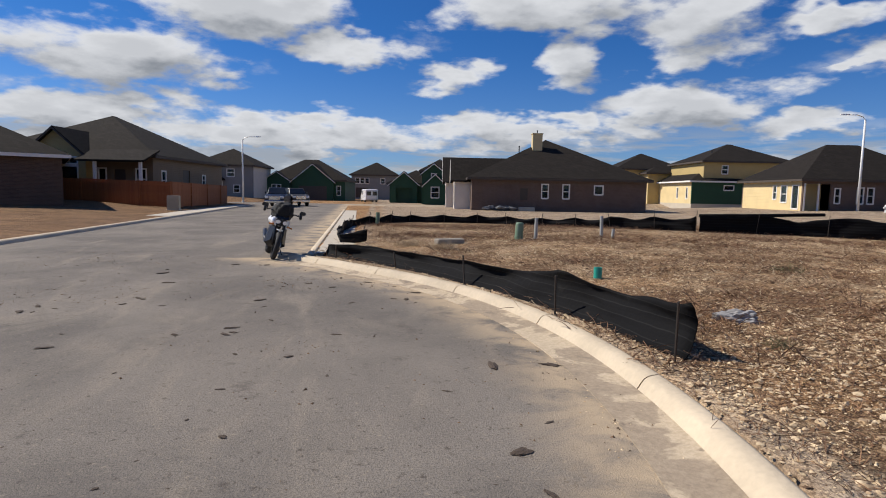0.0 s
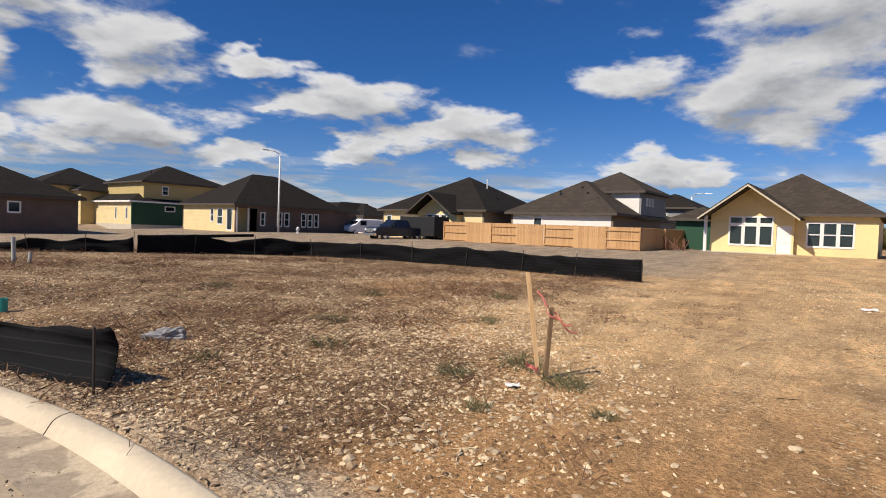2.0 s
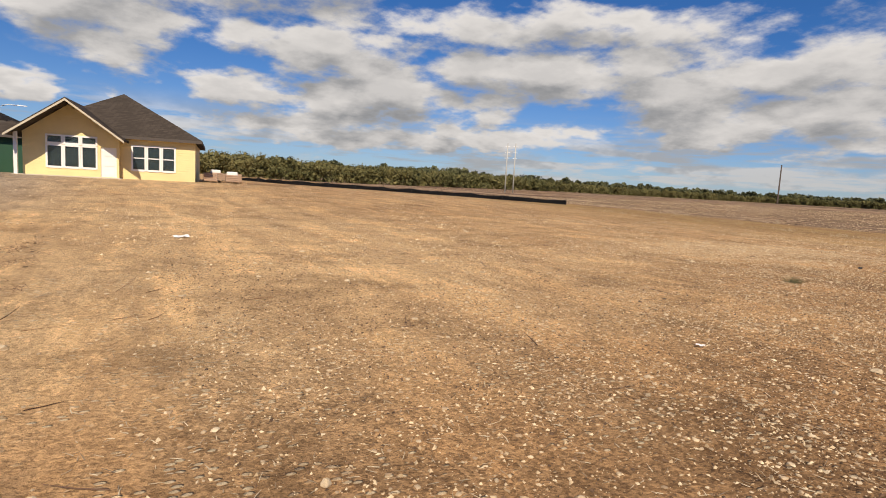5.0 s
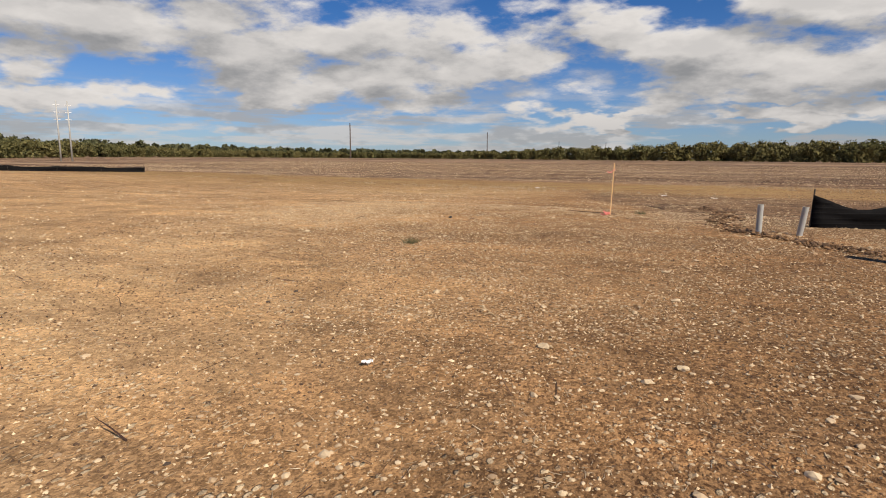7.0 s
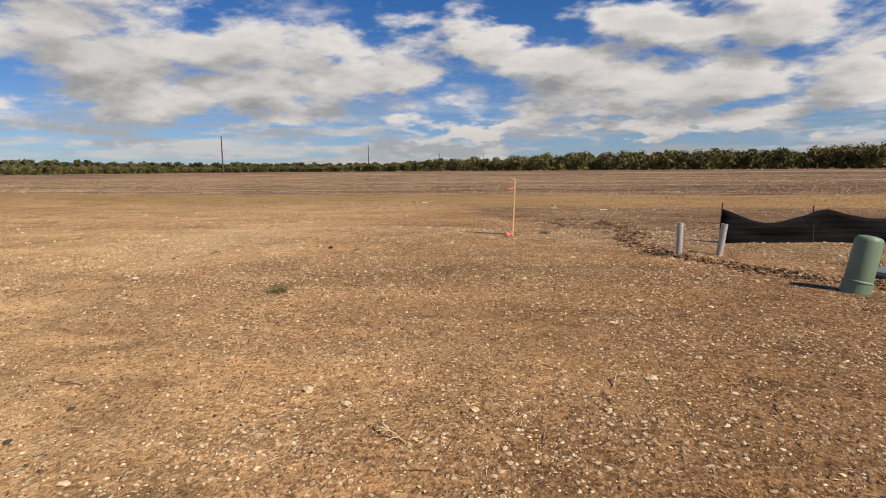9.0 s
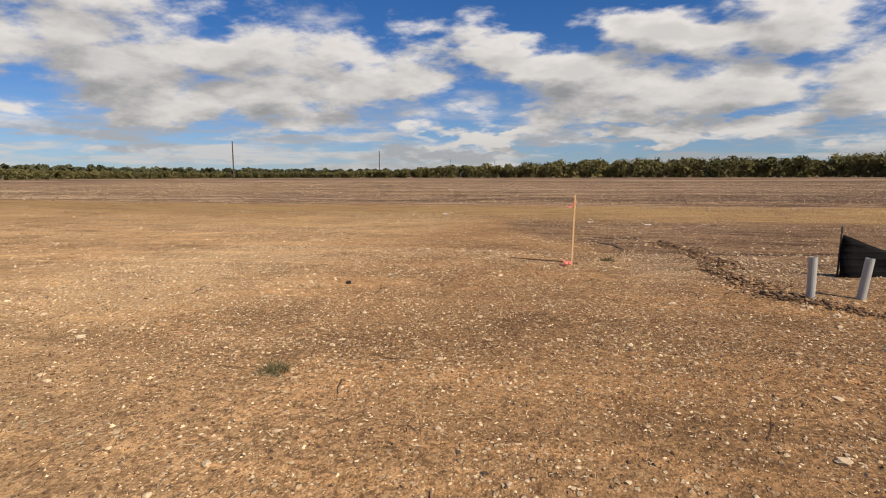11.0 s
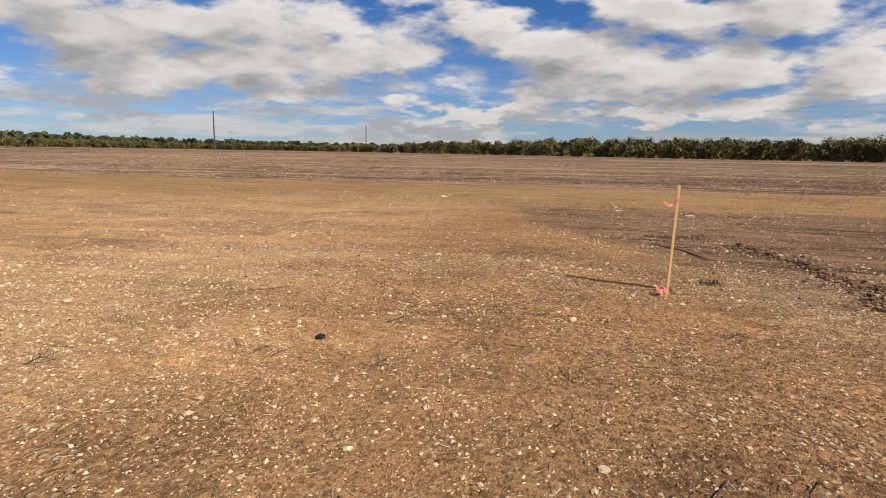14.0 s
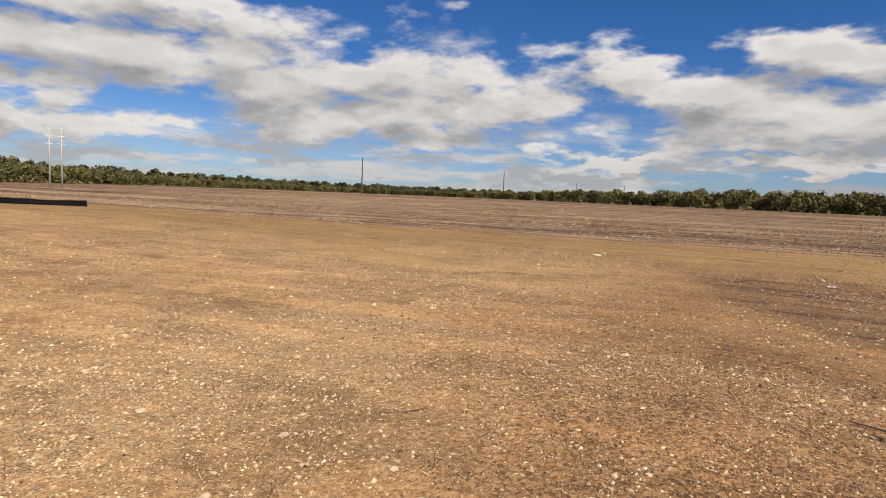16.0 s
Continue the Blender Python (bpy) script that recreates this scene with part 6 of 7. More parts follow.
# ---- building supplies ----
for k, (sx, sy, hh) in enumerate(((47.4, -9.0, 0.7), (48.9, -9.4, 0.75), (50.4, -9.7, 0.7), (47.6, -10.6, 0.6), (49.2, -11.0, 0.7), (52.0, -10.3, 0.7))):
    z = float(ground_z(sx, sy))
    p = thing("stone_pallet", pose(sx, sy, z, 0, 0, random.uniform(-15, 15)), "pallet stacked with wrapped brown stone", "pallet", group="pallets of stone")
    bm = bmesh.new()
    for q in (-0.5, 0, 0.5):
        box(bm, -0.6, 0.6, q - 0.05, q + 0.05, 0, 0.1)
    for q in range(6):
        box(bm, -0.6 + q * 0.21, -0.46 + q * 0.21, -0.55, 0.55, 0.1, 0.125)
    part("pallet", bm, OLD_WOOD, p)
    for layer in range(4):
        for col in range(3):
            bm = bmesh.new()
            box(bm, -0.55 + col * 0.37, -0.2 + col * 0.37, -0.5, 0.5, 0.13 + layer * hh / 4.6, 0.13 + (layer + 0.92) * hh / 4.6)
            part("stone_pack", bm, PALLET_STUFF, p, bevel=0.02)
    if k in (2, 3):
        bm = bmesh.new()
        box(bm, -0.4, 0.35, -0.4, 0.4, hh, hh + 0.3)
        part("white_bags", bm, TRIM, p, bevel=0.06)
lumber = thing("lumber_stack", pose(45.5, -13.2, float(ground_z(45.5, -13.2)), 0, 0, 80), "low stack of weathered planks on the ground", "lumber")
for k in range(8):
    bm = bmesh.new()
    box(bm, -1.8, 1.8, -0.6 + (k % 4) * 0.3, -0.33 + (k % 4) * 0.3, 0.04 + 0.05 * (k // 4), 0.085 + 0.05 * (k // 4))
    part("plank", bm, OLD_WOOD, lumber)
debris = thing("rebar_rack", pose(43.5, 4.9, float(ground_z(43.5, 4.9)), 0, 0, 20), "rusty heap of scrap racks and brush beside the fence", "scrap heap")
for k in range(26):
    bm = bmesh.new()
    a = Vector((random.uniform(-1.6, 1.6), random.uniform(-0.8, 0.8), 0.02))
    b = a + Vector((random.uniform(-0.9, 0.9), random.uniform(-0.5, 0.5), random.uniform(0.2, 1.1)))
    tube(bm, [a, b], 0.03, 5)
    part("bar", bm, plain("rusty_bar", (0.16, 0.07, 0.04), 0.8) if k == 0 else bpy.data.materials["rusty_bar"], debris)
block_thing = thing("concrete_block", pose(-1.04, 13.0, float(ground_z(-1.04, 13)), 0, 0, 20), "pale broken concrete block lying in the weeds", "concrete block")
bm = bmesh.new()
box(bm, -0.42, 0.42, -0.16, 0.16, -0.03, 0.13)
part("block", bm, plain("grey_block", (0.30, 0.27, 0.22), 0.9, scale=8, vary=0.4), block_thing, bevel=0.03)

sock = thing("silt_sock", Matrix(), "long black silt sock lying on bare ground", "silt sock")
bm = bmesh.new()
tube(bm, [(x, y, float(ground_z(x, y)) + 0.12) for x, y in ((22.0, 39.2), (24.5, 38.9), (27.0, 38.4), (29.5, 38.2), (31.5, 37.8))], 0.13, 8)
part("tube", bm, FABRIC, sock, smooth=True)
hx, hy = 41.2, 42.4
hydrant = thing("fire_hydrant", pose(hx, hy, float(ground_z(hx, hy))), "grey fire hydrant standing on bare ground", "fire hydrant")
bm = bmesh.new()
lathe(bm, [(0.16, 0.0), (0.16, 0.06), (0.11, 0.08), (0.11, 0.5), (0.15, 0.52), (0.15, 0.58), (0.10, 0.66), (0.03, 0.72), (0.0, 0.72)], sides=14)
part("barrel", bm, GALVANISED, hydrant)
for sgn in (-1, 1):
    bm = bmesh.new()
    lathe(bm, [(0.0, sgn * 0.24), (0.07, sgn * 0.24), (0.07, sgn * 0.1), (0.0, sgn * 0.1)], (0, 0, 0.42), "x", 10)
    part("nozzle_cap", bm, GALVANISED, hydrant)
heap = thing("wrapped_materials", pose(8.2, 49.2, float(ground_z(8.2, 49.2)), 0, 0, -7), "heap of grey plastic-wrapped materials beside a wall", "material heap")
for k in range(7):
    bm = bmesh.new()
    bmesh.ops.create_icosphere(bm, subdivisions=2, radius=0.45)
    for q in bm.verts:
        q.co *= 0.8 + 0.5 * noise.noise(q.co * 3 + Vector((k * 5, 0, 0)))
        q.co.z = q.co.z * 0.5 + 0.2
        q.co += Vector((k * 0.42 - 1.2, (k % 3) * 0.25, 0.12 * (k % 2)))
    part("bundle", bm, plain("grey_wrap", (0.10, 0.105, 0.115), 0.45) if k == 0 else bpy.data.materials["grey_wrap"], heap)


# ---- far woods ----
def woods(name, rows, spacing, leaf, leaves, mat, seed, label, depth=18.0):
    """Bushy trees along a line of (bearing, distance, height); each crown is a heap of tilted leaf clumps with gaps."""
    rnd = np.random.RandomState(seed)
    bearings = np.array([r[0] for r in rows], float)
    verts, faces = [], []
    base = 0
    b = bearings.min()
    while b < bearings.max():
        d = np.interp(b, bearings, [r[1] for r in rows])
        h = np.interp(b, bearings, [r[2] for r in rows])
        b += math.degrees(spacing / d) * rnd.uniform(0.5, 1.5)
        d = d + rnd.uniform(0, depth)
        h = h * rnd.uniform(0.74, 1.02)
        cx, cy = 2 + math.sin(radians(b)) * d, -8 + math.cos(radians(b)) * d
        cz = float(ground_z(cx, cy))
        wide = h * rnd.uniform(0.5, 0.8)
        lobes = rnd.normal(0, 1, (rnd.randint(4, 8), 3)) * (wide * 0.42, wide * 0.42, h * 0.12)
        lobes[:, 2] = np.clip(lobes[:, 2] + h * 0.58, h * 0.3, h * 0.74)
        n = leaves
        which = rnd.randint(0, len(lobes), n)
        ball = rnd.normal(0, 1, (n, 3))
        ball /= np.linalg.norm(ball, axis=1)[:, None]
        inner = rnd.rand(n) < 0.3
        pts = lobes[which] + ball * np.where(inner, rnd.uniform(0.1, 0.72, n), rnd.uniform(0.6, 1.0, n) ** 0.5)[:, None] * (wide * 0.46, wide * 0.46, h * 0.24)
        pts[:, 2] = np.maximum(pts[:, 2], rnd.uniform(0.05, 0.5, n))
        skirt = rnd.rand(n) < 0.22
        pts[skirt, 2] = rnd.uniform(0.1, h * 0.4, skirt.sum())
        pts += (cx, cy, cz)
        a = rnd.normal(0, 1, (n, 3))
        a /= np.linalg.norm(a, axis=1)[:, None]
        c = np.cross(a, rnd.normal(0, 1, (n, 3)))
        c /= np.linalg.norm(c, axis=1)[:, None]
        s = (leaf * rnd.uniform(0.6, 1.4, n) * np.where(inner, 2.6, 1.0))[:, None]
        for k, (u, w) in enumerate(((1, 0.1), (0.1, 0.8), (-0.9, 0.15), (0.0, -0.7))):
            verts.append(pts + a * s * u + c * s * w)
        quad = base + np.arange(n)
        faces.append(np.stack([quad + k * n for k in range(4)], -1))
        base += 4 * n
    data = bpy.data.meshes.new(name)
    data.from_pydata(np.concatenate(verts).tolist(), [], np.concatenate(faces).tolist())
    data.materials.append(mat)
    return tagged(new(name, data), label, "woods", kind="stuff")


LINE = [(93, 175, 8.2), (110, 185, 7.6), (122, 205, 6.4), (134, 260, 4.0), (146, 300, 3.6), (158, 280, 4.0), (168, 225, 5.2), (178, 196, 6.4), (192, 182, 7.0), (212, 170, 7.4)]
woods("far_woods", LINE, 1.6, 0.21, 900, LEAVES, 5, "line of green and olive scrub oak beyond the field")
woods("distant_hills_woods", [(88, 420, 16.0), (112, 430, 15.0), (128, 480, 13.0), (145, 620, 11.0), (170, 620, 9.0), (215, 600, 10.0)], 5.0, 1.0, 300, LEAVES_FAR, 8,
      "hazy wooded rise behind the scrub line", depth=60.0)

# ---- stones, straw and weeds on the ground ----
rng = np.random.RandomState(21)
ICO = bmesh.new()
bmesh.ops.create_icosphere(ICO, subdivisions=1, radius=1.0)
ICO.verts.ensure_lookup_table()
ICO_V = np.array([v.co[:] for v in ICO.verts])
ICO_F = np.array([[v.index for v in f.verts] for f in ICO.faces])
ICO.free()


def stone_shape(seed):
    r = np.random.RandomState(seed)
    v = ICO_V * r.uniform(0.65, 1.2, (len(ICO_V), 1)) * (1.0, r.uniform(0.6, 0.95), r.uniform(0.3, 0.55))
    return v


def clear_of_road(x, y):
    return ~road_mask(x, y, 0.26)


def scatter_stones(name, n, area, sizes, seed, label, weight=None):
    """Many pebbles in one mesh over (x0, x1, y0, y1)."""
    r = np.random.RandomState(seed)
    x, y = r.uniform(area[0], area[1], n), r.uniform(area[2], area[3], n)
    keep = clear_of_road(x, y)
    if weight is not None:
        keep &= r.rand(n) < weight(x, y)
    x, y = x[keep], y[keep]
    n = len(x)
    s = sizes[0] * (sizes[1] / sizes[0]) ** (r.rand(n) ** 2.2)
    shapes = np.stack([stone_shape(900 + k) for k in range(12)])
    v = shapes[r.randint(0, 12, n)] * s[:, None, None]
    t = r.uniform(0, 6.283, n)
    c, d = np.cos(t)[:, None], np.sin(t)[:, None]
    vx, vy = v[..., 0] * c - v[..., 1] * d, v[..., 0] * d + v[..., 1] * c
    out = np.stack([vx + x[:, None], vy + y[:, None], v[..., 2] + (ground_z(x, y) + s * 0.10)[:, None]], -1)
    f = (ICO_F[None] + (np.arange(n) * len(ICO_V))[:, None, None]).reshape(-1, 3)
    ob = from_arrays(name, out.reshape(-1, 3), f, STONE)
    return tagged(ob, label, "pebbles", kind="stuff")


def patchy(x, y):
    return np.clip(0.55 + 0.75 * wave(x, y, 0.8, 31) + 0.4 * wave(x, y, 2.6, 32), 0.08, 1)


def off_track(x, y):
    """Chips lie thinner on the worn, wheel-packed ground."""
    return patchy(x, y) * (1 - 0.7 * step(3.4, 6.6, x + 0.6 * wave(x, y, 0.7, 33)) * step(-17, -11, y))


scatter_stones("pebbles", 30000, (-4.5, 11, -21, -4), (0.005, 0.027), 1, "small pale limestone pebbles strewn on brown soil", off_track)
scatter_stones("pebbles", 5200, (-3, 22, -32, -3), (0.010, 0.045), 2, "pale limestone chips strewn on the open soil", patchy)
scatter_stones("pebbles", 19000, (-4.4, 18, -3.5, 22), (0.010, 0.052), 3, "pale limestone rubble among dead weeds", lambda x, y: np.clip(patchy(x, y) * (1.3 - 0.05 * y), 0, 1) * step(-2.8, -0.6, y - 0.45 * np.clip(x - 2, 0, 6)))
scatter_stones("pebbles", 2600, (10, 44, -24, 4), (0.015, 0.07), 4, "pale stones along the dirt track", patchy)

scatter_stones("pebbles", 20000, (-0.6, 14, -4.2, 4.0), (0.008, 0.045), 5, "dense pale limestone chips where the lot meets the track", lambda x, y: np.clip(0.35 + patchy(x, y) - 0.03 * x, 0, 1) * step(-3.2, -1.0, y - 0.45 * np.clip(x - 2, 0, 6)))
scatter_stones("pebbles", 20000, (-2.5, 8, -14, -6.5), (0.004, 0.021), 6, "dense small pale chips in the trodden soil", lambda x, y: np.clip(patchy(x, y) - 0.06 * np.abs(x - 2), 0, 1))
scatter_stones("pebbles", 26000, (-5.5, 0.6, -3.5, 10.5), (0.008, 0.040), 7, "pale gravel spilled along the back of the kerb", lambda x, y: np.clip(1.0 - np.abs(np.hypot(x - BEND[0], y - BEND[1]) - bend_radius(x, y) - 0.42) / 0.3, 0, 1))
scatter_stones("pebbles", 2600, (-9, -0.2, -22, -14.6), (0.010, 0.060), 8, "pale limestone rubble among turned earth", lambda x, y: np.clip(0.2 + patchy(x, y), 0, 1))


def windrow(line, n, width, tall, sizes, mat, seed, label):
    """A low ridge of clods pushed up along a line, each clod resting on the heap."""
    r = np.random.RandomState(seed)
    pts = np.array(line, float)
    at = np.concatenate([[0], np.cumsum(np.hypot(*np.diff(pts, axis=0).T))])
    u = r.uniform(0, at[-1], n)
    off = r.normal(0, width, n) * (0.7 + 0.5 * np.sin(u * 2.3))
    x = np.interp(u, at, pts[:, 0]) + off + 0.10 * np.sin(u * 3.1)
    y = np.interp(u, at, pts[:, 1]) + r.normal(0, width * 0.6, n)
    lift = tall * np.exp(-(off / width) ** 2) * r.rand(n) * (0.55 + 0.45 * np.sin(u * 1.9 + 1) ** 2)
    s = sizes[0] * (sizes[1] / sizes[0]) ** (r.rand(n) ** 1.8)
    shapes = np.stack([stone_shape(700 + k) for k in range(12)])
    v = shapes[r.randint(0, 12, n)] * s[:, None, None]
    t = r.uniform(0, 6.283, n)
    c, d = np.cos(t)[:, None], np.sin(t)[:, None]
    out = np.stack([v[..., 0] * c - v[..., 1] * d + x[:, None], v[..., 0] * d + v[..., 1] * c + y[:, None], v[..., 2] * 1.3 + (ground_z(x, y) + lift)[:, None]], -1)
    f = (ICO_F[None] + (np.arange(n) * len(ICO_V))[:, None, None]).reshape(-1, 3)
    return tagged(from_arrays("windrow", out.reshape(-1, 3), f, mat), label, "soil ridge", kind="stuff")


RIDGE = [(0.1, -23.4), (-0.15, -22.0), (-0.28, -20.5), (0.0, -18.7), (-0.25, -17.2), (-0.9, -16.1), (-2.0, -15.2), (-3.6, -14.3)]
windrow(RIDGE, 2400, 0.24, 0.06, (0.010, 0.055), CLOD_BROWN, 83, "low ridge of brown clods beside turned earth")
windrow(RIDGE, 1500, 0.22, 0.07, (0.010, 0.050), CRUMB, 84, "dark clods heaped along the low ridge")
windrow(RIDGE, 260, 0.26, 0.07, (0.012, 0.045), STONE, 85, "pale stones caught in the ridge of clods")
STONES = []
for k in range(10):
    bm = bmesh.new()
    bmesh.ops.create_icosphere(bm, subdivisions=2, radius=1.0)
    r = random.Random(k)
    off = Vector((r.uniform(0, 50), r.uniform(0, 50), k))
    sy, sz = r.uniform(0.6, 0.9), r.uniform(0.32, 0.55)
    for v in bm.verts:
        q = v.co * (0.8 + 0.45 * noise.noise(v.co * 1.3 + off))
        v.co = (q.x, q.y * sy, q.z * sz)
    finish(bm)
    data = bpy.data.meshes.new("stone")
    bm.to_mesh(data)
    bm.free()
    data.materials.append(STONE)
    STONES.append(data)


def stone(x, y, size, k, turn=0.0):
    shared("stone", STONES[k % len(STONES)], ground, pose(x, y, float(ground_z(x, y)) + size * 0.12, 0, 0, turn) @ Matrix.Diagonal((size, size, size, 1)))


for k, (sx, sy, size) in enumerate(((1.58, -9.28, 0.085), (0.80, -8.91, 0.07), (1.95, -8.66, 0.05), (2.99, -10.48, 0.075), (2.66, -10.33, 0.06), (6.89, -13.63, 0.07), (1.10, -16.14, 0.075),
                                    (3.22, -15.06, 0.055), (4.02, -15.46, 0.045), (4.37, -13.80, 0.055), (4.96, -17.38, 0.05), (2.18, -18.50, 0.06), (4.49, -16.75, 0.065), (5.67, -16.96, 0.05),
                                    (6.10, -17.18, 0.06), (8.17, -17.10, 0.06), (5.18, -20.78, 0.075), (14.45, -24.96, 0.09), (1.47, -32.39, 0.12), (7.72, -35.88, 0.14), (3.6, -1.9, 0.12), (1.9, -2.2, 0.09),
                                    (0.6, -0.9, 0.08), (4.6, -2.9, 0.1))):
    stone(sx, sy, size * 0.8, k, 37 * k)
spot = random.Random(77)
made = 0
while made < 270:
    sx, sy = spot.uniform(-3.5, 11), spot.uniform(-21, 4)
    if not clear_of_road(np.array(sx), np.array(sy)) or spot.random() > float(patchy(np.array(sx), np.array(sy))):
        continue
    stone(sx, sy, 0.018 + 0.045 * spot.random() ** 3, made, spot.uniform(0, 360))
    made += 1


def blades(name, n, area, length, thick, upright, mat, seed, label, weight=None, bend=0.3, clump=1, spread_r=0.0, category="straw", lift=0.004):
    """Thin three-sided stalks in one mesh: lying straw or standing dead stems."""
    r = np.random.RandomState(seed)
    x, y = r.uniform(area[0], area[1], n), r.uniform(area[2], area[3], n)
    keep = clear_of_road(x, y)
    if weight is not None:
        keep &= r.rand(n) < weight(x, y)
    x, y = np.repeat(x[keep], clump), np.repeat(y[keep], clump)
    n = len(x)
    x, y = x + r.normal(0, spread_r, n), y + r.normal(0, spread_r, n)
    ln = length * r.uniform(0.4, 1.3, n)
    t = r.uniform(0, 6.283, n)
    e = np.clip(upright + r.normal(0, 0.22, n), 0.02, 1.5)
    way = np.stack([np.cos(t) * np.cos(e), np.sin(t) * np.cos(e), np.sin(e)], -1)
    side = np.stack([-np.sin(t), np.cos(t), np.zeros(n)], -1)
    foot = np.stack([x, y, ground_z(x, y) + lift], -1)
    turn = side * (r.normal(0, bend, n) * ln)[:, None]
    mid = foot + way * (ln * 0.5)[:, None] + turn * 0.35
    tip = foot + way * ln[:, None] + turn - np.stack([np.zeros(n), np.zeros(n), ln * 0.12 * (upright > 0.4)], -1)
    w = (thick * r.uniform(0.6, 1.4, n))[:, None]
    upv = np.cross(way, side)
    rings = []
    for p, s in ((foot, 1.0), (mid, 0.85), (tip, 0.3)):
        rings += [p + side * w * s, p - side * w * s * 0.6 + upv * w * s * 0.8, p - side * w * s * 0.4 - upv * w * s * 0.5]
    v = np.stack(rings, 1).reshape(-1, 3)
    tri = []
    for a in (0, 3):
        for k in range(3):
            tri.append((a + k, a + (k + 1) % 3, a + 3 + (k + 1) % 3, a + 3 + k))
    f = (np.array(tri)[None] + (np.arange(n) * 9)[:, None, None]).reshape(-1, 4)
    return tagged(from_arrays(name, v, f, mat), label, category, kind="stuff")


def weedy(x, y):
    return np.clip(0.36 + 1.3 * wave(x, y, 0.8, 41) + 0.9 * wave(x, y, 2.3, 42), 0.05, 1)


blades("straw_litter", 26000, (-4, 11, -21, -3.5), 0.06, 0.0026, 0.06, STRAW, 51, "short dry straw strewn over the soil", off_track)
blades("straw_litter", 15000, (-4.4, 17, -2.5, 23), 0.13, 0.0042, 0.12, STRAW, 52, "matted pale straw over the empty lot", weedy)
blades("dead_weeds", 7000, (-4.3, 17, -0.8, 23), 0.15, 0.0032, 0.6, WEED, 53, "dark dead weed stems in the lot", weedy, clump=8, spread_r=0.11, category="weeds")
blades("dead_weeds", 130, (-4, 12, -24, -4), 0.14, 0.0028, 0.8, WEED, 54, "sparse dead weed stems on open soil", None, clump=5, spread_r=0.05, category="weeds")
blades("dead_weeds", 1100, (-14, 34, -45, -31), 0.20, 0.006, 0.9, STRAW, 55, "dry tan grass along the field's edge", lambda x, y: np.clip(0.15 + 1.3 * wave(x * 0.4, y, 0.7, 91), 0, 1), clump=10, spread_r=0.16, category="grass")
blades("twigs", 240, (-1.0, 12, -21, 14), 0.34, 0.005, 0.05, WEED, 56, "dark dead twigs lying about", None, bend=0.5, category="twigs")


def tuft(x, y, n, size, mat=GREENERY, label="small green weed tuft in dry soil"):
    ob = blades("green_tuft", n, (x - size * 0.6, x + size * 0.6, y - size * 0.6, y + size * 0.6), size * 0.6, 0.003, 0.8, mat, int(abs(x * 31 + y * 17)) % 1000, label, None, category="weeds")
    return ob


for tx, ty, n, size in ((1.63, -19.64, 90, 0.2), (2.3, -1.55, 170, 0.34), (2.75, -0.9, 160, 0.35), (2.0, -0.5, 120, 0.3), (1.2, -1.2, 80, 0.18), (0.9, 1.9, 70, 0.25),
                        (2.2, 1.4, 110, 0.3), (3.6, 2.6, 120, 0.35), (5.2, 0.8, 110, 0.3), (6.8, 4.4, 120, 0.4), (8.6, 2.2, 120, 0.4), (5.2, 7.5, 120, 0.4), (-3.6, 11.6, 160, 0.4), (1.6, -2.1, 90, 0.15)):
    tuft(tx, ty, n, size)
tuft(4.56, -13.1, 120, 0.18)
for tx, ty in ((-3.4, -15.6), (-3.7, -16.1), (-3.1, -16.4), (-1.4, 11.6), (-2.3, 12.4)):
    tuft(tx, ty, 260, 0.5, STRAW, "clump of dry yellow grass")



def flakes(name, n, area, sizes, mat, seed, label, weight=None, category="chaff", paved=False):
    """Chips of stone, bark and straw, each a low four-sided flake lying at a slight tilt."""
    r = np.random.RandomState(seed)
    x, y = r.uniform(area[0], area[1], n), r.uniform(area[2], area[3], n)
    keep = road_mask(x, y, -0.1) if paved else clear_of_road(x, y)
    if weight is not None:
        keep &= r.rand(n) < weight(x, y)
    x, y = x[keep], y[keep]
    n = len(x)
    s = sizes[0] * (sizes[1] / sizes[0]) ** (r.rand(n) ** 1.8)
    t = r.uniform(0, 6.283, n)
    a = np.stack([np.cos(t), np.sin(t), r.normal(0, 0.25, n)], -1) * s[:, None]
    b = np.stack([-np.sin(t), np.cos(t), r.normal(0, 0.25, n)], -1) * (s * r.uniform(0.25, 0.8, n))[:, None]
    c = np.stack([x, y, (np.full(n, ROAD_Z) if paved else ground_z(x, y)) + s * 0.22], -1)
    lift = np.stack([np.zeros(n), np.zeros(n), s * r.uniform(0.15, 0.5, n)], -1)
    v = np.stack([c + a - lift, c + b - lift, c - a * r.uniform(0.6, 1, n)[:, None] - lift, c - b - lift, c + lift + a * 0.2], 1).reshape(-1, 3)
    tri = np.array([(0, 1, 4), (1, 2, 4), (2, 3, 4), (3, 0, 4)])
    f = (tri[None] + (np.arange(n) * 5)[:, None, None]).reshape(-1, 3)
    return tagged(from_arrays(name, v, f, mat), label, category, kind="stuff")


